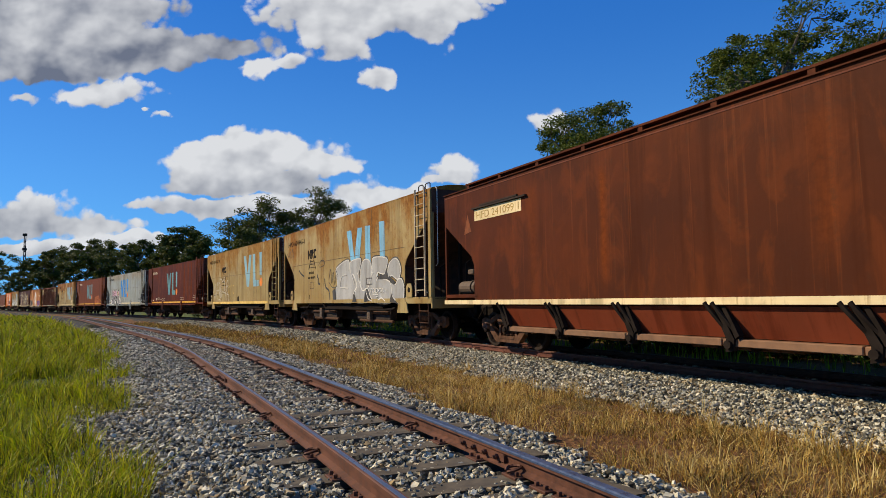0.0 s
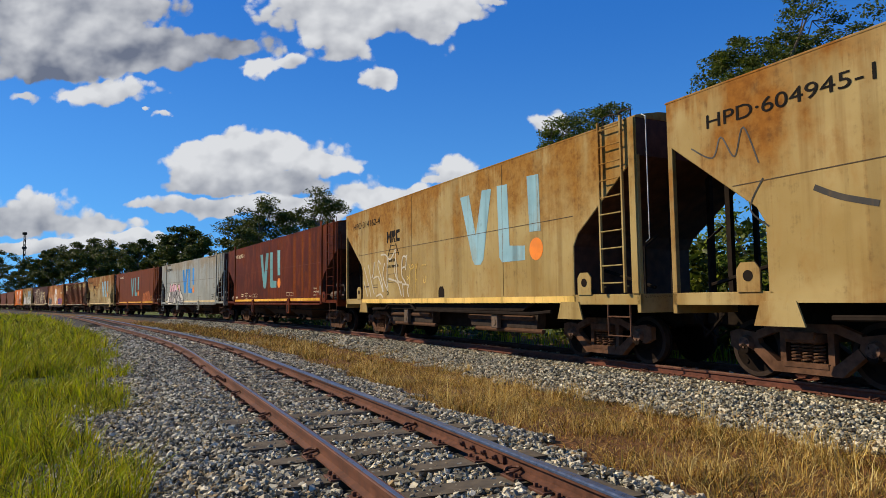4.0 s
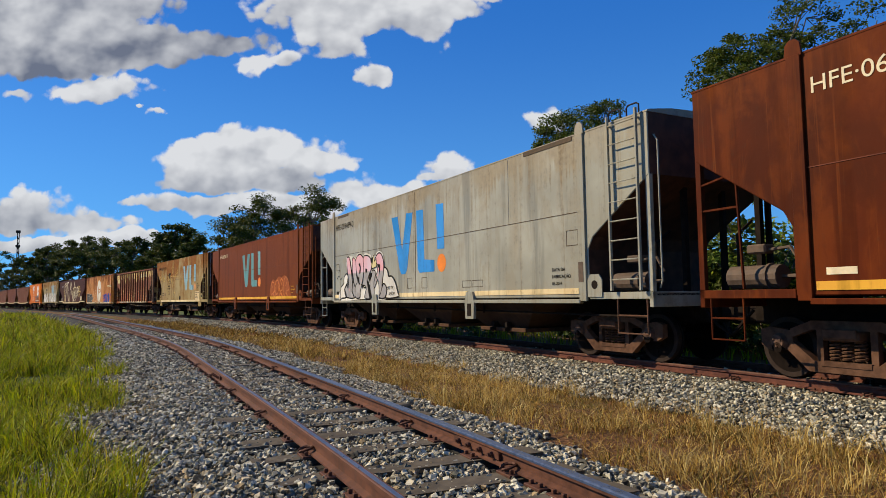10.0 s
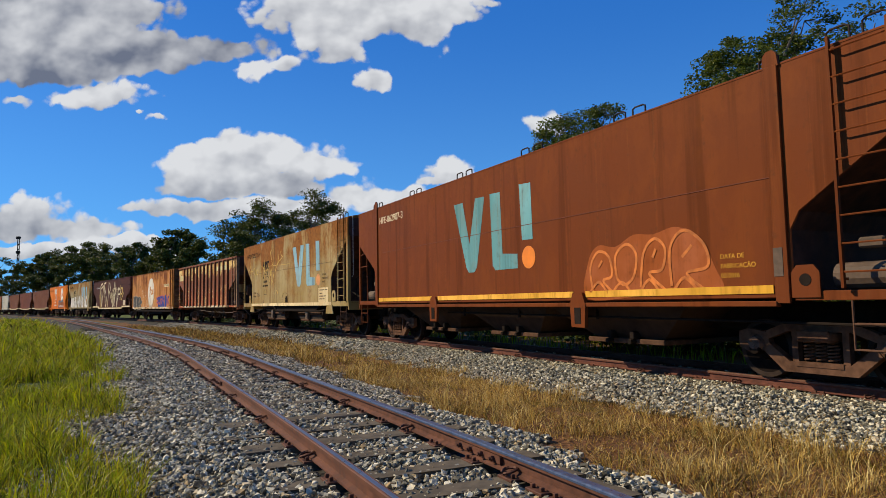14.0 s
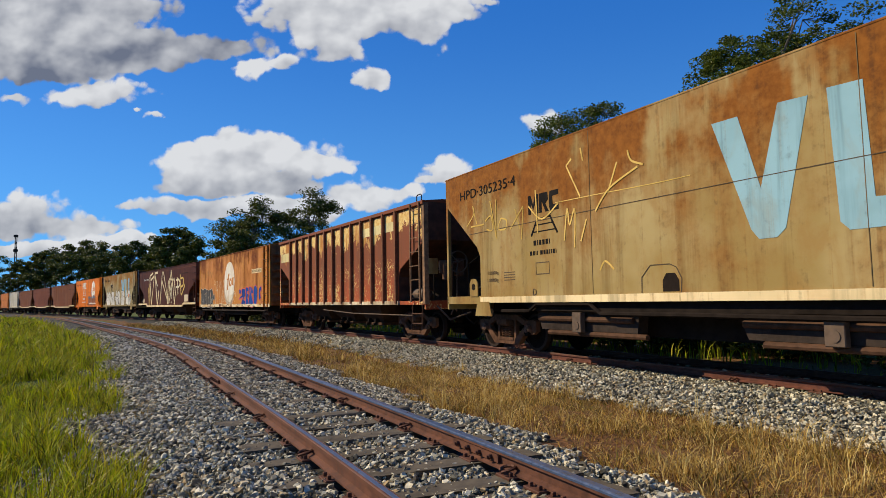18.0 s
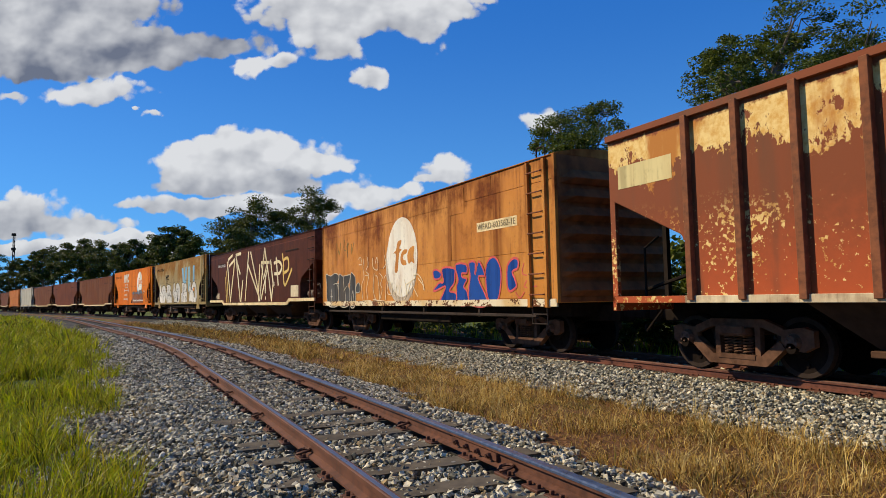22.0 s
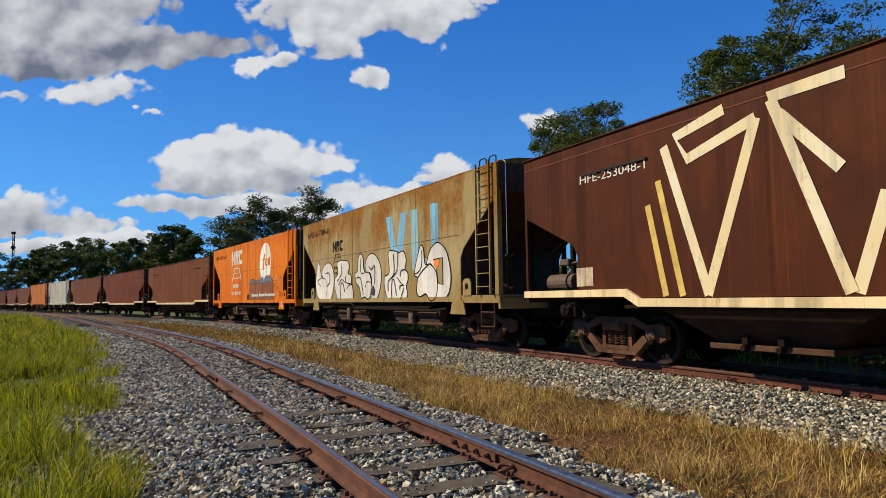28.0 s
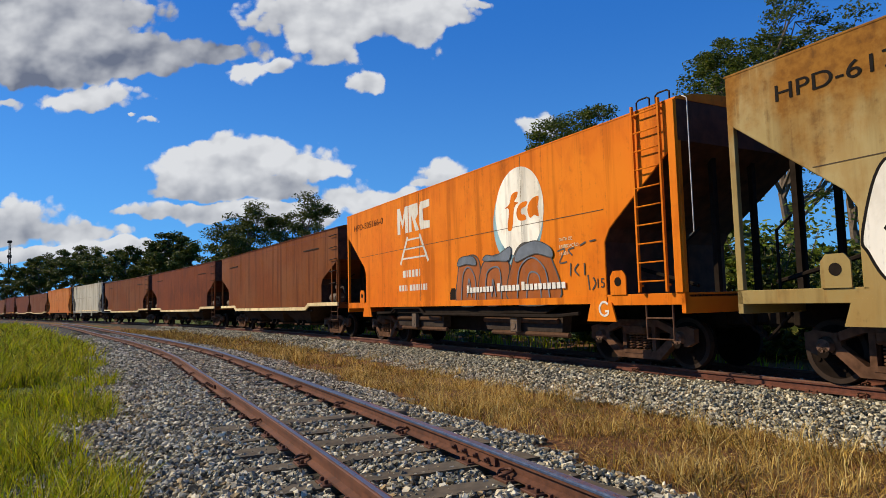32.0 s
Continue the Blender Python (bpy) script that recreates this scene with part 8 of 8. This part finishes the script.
def lay_stones():
    parts = []
    for k, (s0, s1, d, size) in enumerate(((-3.0, 6.0, 1600, 0.041), (6.0, 16.0, 1000, 0.046), (16.0, 34.0, 280, 0.076), (-13.0, -3.0, 300, 0.075))):
        xy, o = strip("siding", s0, s1, -2.65, 1.95, d, 40 + k)
        keep = np.abs(np.abs(o) - 0.534) > 0.085
        s = near_line(xy[:, 0], xy[:, 1], TX, TY, TT)[0] * 0.5 + SIDE_S[0]
        sl = np.array(SIDING_SLEEPERS)
        t = np.interp(s, SIDE_S, TT)
        exact = s + (xy[:, 0] - np.interp(s, SIDE_S, TX)) * np.cos(t) + (xy[:, 1] - np.interp(s, SIDE_S, TY)) * np.sin(t)
        gap = np.min(np.abs(exact[:, None] - sl[None, :]), axis=1)
        bare = np.interp(o, (-1.02, -0.6, -0.5, 0.5, 0.56, 1.02), (0.12, 0.15, 0.22, 0.26, 0.92, 0.98)) * (0.75 + 0.4 * np.sin(exact * 2.3 + 1.0))
        keep &= ~((gap < 0.12) & (np.abs(o) < 1.02) & (np.random.default_rng(k).uniform(size=len(o)) < bare))
        ragged = np.where(o > 0, o < 1.42 + 0.03 * np.clip(s, 0, 10) + 0.16 * np.sin(xy[:, 0] * 2.1 + xy[:, 1] * 3.0) + 0.12 * np.sin(xy[:, 1] * 7.3), o > -2.4 + 0.2 * np.sin(xy[:, 1] * 2.3))
        stones("siding_ballast", xy[keep & ragged], size, 50 + k, "loose grey broken stone ballast between the siding's sleepers")
    for k, (s0, s1, d, size) in enumerate(((-14.0, 4.5, 1250, 0.043), (-48.0, -14.0, 280, 0.074))):
        xy, o = strip("main", s0, s1, 0.62, 2.6, d, 60 + k)
        keep = o < 2.2 + 0.2 * np.sin(xy[:, 0] * 1.7 + xy[:, 1] * 1.1) + 0.12 * np.sin(xy[:, 1] * 6.1)
        stones("main_ballast", xy[keep], size, 70 + k, "pale grey broken stone shoulder of the main line")
    xy, o = strip("main", -14.0, 4.0, -0.6, 0.45, 160, 66)
    stones("main_ballast", xy[np.abs(o + 0.534) > 0.08], 0.07, 77, "grey stone ballast under the goods train")


def blades(name, xy, height, width, lean, mat, seed, label, tuft=1, spread=0.0):
    """Bent tapering grass blades, in tufts that splay outwards."""
    rng = np.random.default_rng(seed)
    patch = 0.74 + 0.34 * np.sin(xy[:, 0] * 1.9 + 2 * np.sin(xy[:, 1] * 0.9)) * np.sin(xy[:, 1] * 1.6 + 1.3) + 0.14 * np.sin(xy[:, 0] * 6.1 + 3 * np.sin(xy[:, 1] * 4.3))
    tall = np.repeat(patch * rng.uniform(0.55, 1.3, len(xy)), tuft)
    n = len(tall)
    b = rng.uniform(0, 2 * np.pi, n)
    out = spread * np.sqrt(rng.uniform(0, 1, n))
    xy = np.repeat(xy, tuft, 0) + np.c_[np.cos(b), np.sin(b)] * out[:, None]
    z = cover_at(xy[:, 0], xy[:, 1])[0]
    h = height * rng.uniform(0.4, 1.15, n) * tall
    w = width * rng.uniform(0.6, 1.3, n)
    a, b = rng.uniform(0, 2 * np.pi, n), b + rng.normal(0, 0.6, n)
    tilt = lean * rng.uniform(0.1, 1.2, n) * h
    p = np.c_[xy, z - 0.02]
    side = np.c_[np.cos(a), np.sin(a), 0 * a] * (w / 2)[:, None]
    bend = np.c_[np.cos(b), np.sin(b), 0 * b] * tilt[:, None]
    up = np.c_[0 * h, 0 * h, h]
    v = np.stack([p - side, p + side, p + side * 0.8 + bend * 0.3 + up * 0.62, p - side * 0.8 + bend * 0.3 + up * 0.62, p + bend + up * 0.95], 1).reshape(-1, 3)
    i = np.arange(n) * 5
    loops = np.stack([i, i + 1, i + 2, i + 3, i + 3, i + 2, i + 4], 1).ravel()
    me = np_mesh(name, v, loops, np.tile([4, 3], n), mat)
    return tagged(new(name, me), label, "grass", kind="stuff")


def grow_grass():
    # stretch along and across the siding, tufts to the square metre, blades in each, their spread, height and width
    for k, (s0, s1, o0, o1, d, each, wide, h, w) in enumerate((
            (-2.0, 6.0, -5.5, -1.75, 66, 20, 0.07, 0.33, 0.010), (6.0, 15.0, -9.0, -1.75, 44, 15, 0.10, 0.40, 0.015),
            (15.0, 34.0, -16.0, -1.75, 16, 13, 0.2, 0.50, 0.030), (34.0, 75.0, -30.0, -2.4, 4, 9, 0.4, 0.55, 0.08),
            (-2.0, 15.0, -7.0, -2.1, 5, 9, 0.12, 0.66, 0.007), (-12.0, -2.0, -6.0, -1.75, 14, 14, 0.12, 0.4, 0.02))):
        xy, o = strip("siding", s0, s1, o0, o1, d, 80 + k)
        edge = o < -2.05 + 0.35 * np.sin(xy[:, 1] * 1.7) + 0.15 * np.sin(xy[:, 0] * 5)
        hollow = np.hypot(xy[:, 0] + 6.9, (xy[:, 1] - 11.2) * 0.6) > 0.55
        blades("green_grass", xy[edge & hollow], h, w, 0.85, M_GREEN, 90 + k, "tall yellow-green grass beside the siding", each, wide)
    # dead stems and thatch along the edge of the stones
    xy, o = strip("siding", -1.0, 9.0, -2.75, -1.35, 55, 86)
    keep = (o < -1.75 + 0.35 * np.sin(xy[:, 1] * 1.7 + 0.4)) & (np.random.default_rng(4).uniform(size=len(o)) < np.interp(o, (-2.7, -1.9, -1.4), (0.7, 0.8, 0.15)))
    blades("dry_grass", xy[keep], 0.15, 0.007, 2.0, M_DRY, 96, "brown dead grass at the edge of the ballast", 9, 0.1)
    # sparse weeds in the stones
    xy, o = strip("siding", 2.0, 16.0, -1.8, -0.7, 14, 88)
    clump = np.sin(xy[:, 0] * 2.2 + 0.5) * np.sin(xy[:, 1] * 1.3) > 0.55
    blades("weeds", xy[clump], 0.12, 0.008, 0.9, M_GREEN, 98, "short green weeds among the ballast stones", 7, 0.08)
    for k, (s0, s1, d, each, wide, h, w, lean) in enumerate((
            (-6.0, 9.0, 62, 12, 0.07, 0.17, 0.008, 1.4), (9.0, 20.0, 34, 10, 0.1, 0.17, 0.015, 1.3), (20.0, 45.0, 14, 10, 0.2, 0.22, 0.03, 1.0),
            (-6.0, 9.0, 22, 10, 0.07, 0.34, 0.0060, 1.0), (9.0, 20.0, 9, 8, 0.1, 0.32, 0.011, 0.8), (-6.0, 9.0, 26, 9, 0.12, 0.15, 0.007, 2.4))):
        xy, o = strip("siding", s0, s1, 0.95, 6.2, d, 100 + k)
        dm = near_line(xy[:, 0], xy[:, 1], LX, LY, LT)[1]
        keep = (dm > 2.1 + 0.2 * np.sin(xy[:, 0] * 1.7 + xy[:, 1] * 1.1) + 0.15 * np.sin(xy[:, 1] * 6.1)) & (
            o > 1.55 + 0.03 * np.clip(xy[:, 1] - 5, 0, 10) + 0.16 * np.sin(xy[:, 0] * 2.1 + xy[:, 1] * 3.0) + 0.12 * np.sin(xy[:, 1] * 7.3))
        thin = 0.8 + 0.5 * np.sin(xy[:, 0] * 1.1 + 1.7 * np.sin(xy[:, 1] * 0.8)) + 0.3 * np.sin(xy[:, 0] * 4.7 + 2.1 * np.sin(xy[:, 1] * 3.9)) > np.random.default_rng(7 + k).uniform(-0.7, 0.8, len(xy))
        if k in (3, 4):
            thin &= np.sin(xy[:, 0] * 2.6 + 1.3 * np.sin(xy[:, 1] * 1.7)) + np.sin(xy[:, 1] * 2.9 + 1.1 * np.sin(xy[:, 0] * 2.2)) > -0.2
        blades("dry_grass", xy[keep & thin], h, w, lean, M_STRAW if k > 2 else M_DRY, 110 + k, "matted dry straw-yellow grass between the two tracks", each, wide)
    # green shoots where the straw meets the stones of the main line
    xy, o = strip("main", -16.0, 5.0, 1.9, 2.7, 16, 130)
    some = np.sin(xy[:, 0] * 1.3 + 0.6) * np.sin(xy[:, 1] * 0.9 + 0.4) > 0.1
    blades("weeds", xy[some], 0.13, 0.008, 1.0, M_GREEN, 131, "short green weeds beside the main line's stones", 8, 0.09)
    xy, o = strip("main", -30.0, 12.0, -9.0, -2.3, 4, 120)
    blades("green_grass", xy, 0.5, 0.03, 0.5, M_GREEN, 121, "green grass on the far side of the train", 4, 0.2)


# ---- trees ----
def leaf_cloud(name, spots, per, spread, leaf, mat, seed, parent):
    """Leaves in flattened clumps round the ends of the twigs."""
    rng = np.random.default_rng(seed)
    spots = np.array(spots)
    size = spread * rng.uniform(0.65, 1.35, len(spots))
    c, big = np.repeat(spots, per, 0), np.repeat(size, per)
    n = len(c)
    r = rng.normal(size=(n, 3))
    r *= (rng.uniform(0, 1, n) ** 0.45 / np.linalg.norm(r, axis=1))[:, None]
    c = c + r * big[:, None] * np.array([1.0, 1.0, 0.55])
    m = turns_of(rng, n)
    size = leaf * rng.uniform(0.6, 1.35, n)
    quad = np.array([[-1.0, 0, 0], [-0.1, -0.48, 0.06], [1.0, 0, 0], [-0.1, 0.48, 0.06]]) * 0.5
    v = np.einsum("nij,kj->nki", m, quad) * size[:, None, None]
    v[:, :, 2] *= 0.7
    v = (v + c[:, None]).reshape(-1, 3)
    i = np.arange(n) * 4
    loops = np.stack([i, i + 1, i + 2, i + 3], 1).ravel()
    part_of(name, np_mesh(name, v, loops, np.full(n, 4), mat), None, parent)


def tree(x, y, height, base, radius, clusters, per, leaf, seed, mat, label, flat=0.55, trunk=0.2, group=""):
    """Trunk, spreading limbs, and clumps of leaves at their twigs with gaps between."""
    rng = random.Random(seed)
    t = empty("tree", label, "tree", group)
    t.location = (x, y, -0.42)
    fork = max(base * 0.9, height * 0.3)
    bm = bmesh.new()
    stem = [Vector((rng.uniform(-0.12, 0.12) * k, rng.uniform(-0.12, 0.12) * k, height * 0.8 * k / 6)) for k in range(7)]
    tube(bm, stem, trunk, 8, trunk * 0.3)
    part("trunk", bm, M_BARK, t)
    mid, half = Vector((0, 0, (base + height) / 2)), (height - base) / 2
    bm = bmesh.new()
    limbs, count = [], max(10, clusters // 6)
    for k in range(count):
        a, up = 2.4 * k + rng.uniform(-0.4, 0.4), -0.35 + 1.3 * ((k * 0.618) % 1)
        reach = radius * math.sqrt(max(0.1, 1 - up * up)) * rng.uniform(0.6, 0.95)
        end = mid + Vector((math.cos(a) * reach, math.sin(a) * reach, up * half))
        z0 = min(max(fork * rng.uniform(0.8, 1.2), end.z - reach * 1.1), height * 0.72)
        at = 6 * z0 / (height * 0.8)
        start = stem[int(at)].lerp(stem[min(6, int(at) + 1)], at % 1)
        knee = start.lerp(end, 0.5) + Vector((rng.uniform(-0.3, 0.3), rng.uniform(-0.3, 0.3), -0.10 * (end - start).length))
        line = [start, start.lerp(knee, 0.55), knee, knee.lerp(end, 0.55), end]
        tube(bm, line, trunk * 0.42, 5, trunk * 0.10)
        limbs.append(line)
    ends = []
    for k in range(clusters):
        line = limbs[k % count]
        j = rng.choice((2, 3, 3, 4, 4))
        root = line[j]
        away = Vector((rng.uniform(-1, 1), rng.uniform(-1, 1), rng.uniform(-0.5, 0.9))) * (radius * 0.36)
        e = root + away
        d = Vector(((e.x - mid.x) / radius, (e.y - mid.y) / radius, (e.z - mid.z) / half))
        if d.length > 1:
            e = mid + (e - mid) / d.length
        ends.append(e)
        if k % 2 == 0:
            tube(bm, [root, root.lerp(e, 0.5) + Vector((0, 0, -0.05)), e], trunk * 0.13, 4, trunk * 0.05)
    part("branchwork", bm, M_BARK, t)
    leaf_cloud("crown", ends, per, flat * 1.25, leaf, mat, seed, t)
    return t


def plant_trees():
    # (x, y, height, base, radius, clusters, leaves each, leaf, spread)
    near = ((13.5, 24.5, 13.4, 3.4, 3.6, 170, 160, 0.155, 0.40), (17.0, 25.8, 13.1, 2.6, 3.6, 150, 160, 0.155, 0.42), (8.9, 38.0, 13.1, 7.5, 3.3, 110, 180, 0.19, 0.48),
            (11.6, 41.0, 12.2, 5.0, 2.2, 30, 130, 0.22, 0.5))
    for k, (x, y, h, b, r, c, per, leaf, f) in enumerate(near):
        tree(x, y, h, b, r, c, per, leaf, 11 + k, M_LEAF, "green broadleaf tree with an open airy crown behind the line", f, 0.2)
    mid = ((-21.5, 74.0, 13.2, 4.0, 4.6, 90, 170, 0.32, 0.85), (-15.6, 77.0, 14.6, 4.0, 4.6, 100, 170, 0.32, 0.85), (-12.2, 80.0, 11.0, 3.0, 4.0, 60, 160, 0.34, 0.8),
           (-24.5, 79.0, 10.5, 3.0, 3.6, 50, 120, 0.4, 0.8))
    for k, (x, y, h, b, r, c, per, leaf, f) in enumerate(mid):
        tree(x, y, h, b, r, c, per, leaf, 31 + k, M_LEAF_FAR, "dense dark green tree above the train", f, 0.3)
    far = ((302, 403, 112, 3.3), (322, 412, 116, 2.8), (348, 425, 108, 2.8), (275, 440, 118, 3.6), (235, 431, 124, 4.2), (205, 436, 132, 4.0), (172, 432, 136, 3.6), (142, 428, 140, 4.0), (112, 437, 146, 3.6),
           (84, 440, 150, 3.4), (62, 450, 160, 3.0), (22, 461, 168, 4.6), (-14, 455, 172, 6.0), (-60, 450, 180, 8.0), (185, 452, 150, 5.0), (372, 455, 100, 3.0), (400, 466, 98, 3.6), (255, 452, 128, 4.6), (315, 448, 125, 5.0),
           (100, 466, 160, 6.0), (60, 474, 165, 5.0))
    for k, (px, py, d, r) in enumerate(far):
        x, h = (px - 784) / 1150 * d, 1.1 + 0.42 + (532 - (px - 784) * 0.0134 - py) / 1150 * d * 1.06
        tree(x, d, h, h * (0.16 if py > 444 else 0.30), r, 44, 130, 0.55, 61 + k, M_LEAF_FAR, "dark green tree in the distant tree line", 0.85, 0.28, group="distant tree line")
    # low bushes in the train's shade, added to darken the view beneath the wagons
    rng = random.Random(8)
    for k in range(30):
        sl = -62 + 2.6 * k + rng.uniform(-0.8, 0.8)
        p = on_line(sl, -5.0 - rng.uniform(0, 1.6), -0.4)
        b = empty("bush", "added low dark green bush that darkens the gaps under the wagons", "shrub", "undergrowth")
        b.location = p
        r = rng.uniform(0.9, 1.5)
        ends = [(rng.uniform(-r, r) * 1.3, rng.uniform(-r, r), rng.uniform(0.1, 2.4)) for _ in range(40)]
        bm = bmesh.new()
        for e in ends[::4]:
            tube(bm, [(0, 0, 0), (e[0] * 0.5, e[1] * 0.5, e[2] * 0.6), e], 0.02, 4, 0.006)
        part("branchwork", bm, M_BARK, b)
        leaf_cloud("foliage", ends, 34, 0.5, 0.26, M_LEAF_FAR, 300 + k, b)
    # undergrowth behind the line
    rng = random.Random(3)
    for k in range(26):
        d = rng.uniform(15.5, 24.0)
        px = rng.uniform(1080, 1750)
        x = (px - 784) / 1150 * d
        b = empty("shrub", "leafy green shrub behind the goods train", "shrub", "undergrowth")
        b.location = (x, d, -0.4)
        h, r = rng.uniform(2.0, 4.0), rng.uniform(0.9, 1.6)
        ends = [(rng.uniform(-r, r), rng.uniform(-r, r), h * rng.uniform(0.08, 1.0)) for _ in range(34)]
        bm = bmesh.new()
        for e in ends[::4]:
            tube(bm, [(0, 0, 0), (e[0] * 0.4, e[1] * 0.4, e[2] * 0.6), e], 0.03, 5, 0.008)
        part("branchwork", bm, M_BARK, b)
        leaf_cloud("foliage", ends, 42, 0.5, rng.choice((0.16, 0.22, 0.30)), rng.choice((M_LEAF, M_LEAF_LIGHT)), 200 + k, b)


M_LEAF_LIGHT = by_island("light_green_leaves", ((0.17, 0.25, 0.025), (0.28, 0.34, 0.035), (0.09, 0.15, 0.02), (0.38, 0.42, 0.06)), 0.45, 10.0, 0.2, 0.0, 0.6)


def make_mast():
    m = empty("lattice_mast", "tall thin dark steel mast far behind the trees", "mast")
    m.location = (-131.0, 200.0, -0.4)
    for a in (0.5, 2.6, 4.7):
        bm = bmesh.new()
        tube(bm, [(0.36 * math.cos(a), 0.36 * math.sin(a), 0), (0.28 * math.cos(a), 0.28 * math.sin(a), 23.6)], 0.12, 5)
        part("mast_leg", bm, M_STEEL, m)
    bm = bmesh.new()
    for k in range(14):
        z = 1.5 * k + 1
        for a in (0.5, 2.6, 4.7):
            tube(bm, [(0.34 * math.cos(a), 0.34 * math.sin(a), z), (0.32 * math.cos(a + 2.1), 0.32 * math.sin(a + 2.1), z + 1.4)], 0.07, 4)
    part("bracing", bm, M_STEEL, m)
    for z in (18.5, 23.0):
        bm = bmesh.new()
        box(bm, -0.55, 0.55, -0.4, 0.4, z, z + 0.8, 0.1)
        part("antenna", bm, M_STEEL, m)


lay_stones()
grow_grass()
plant_trees()
make_mast()


# ---- how it moves ----
def motions():
    times = np.linspace(0.0, 32.0, 33)
    for car, mid, centre in TRAIN:
        rows = []
        for t in times:
            s = mid + run(t)
            a, b = on_line(s - centre), on_line(s + centre)
            c = (a + b) / 2
            rows.append((float(t), pose(c.x, c.y, 0.0, 0, 0, math.degrees(math.atan2(b.y - a.y, b.x - a.x)))))
        walk(car, rows)
    ticks = np.linspace(0.0, 32.0, 321)
    for wheel, ax in WHEELS:
        walk(wheel, [(float(t), pose(ax, 0, 0.395, 0, math.degrees(run(t) / 0.395), 0)) for t in ticks])


motions()
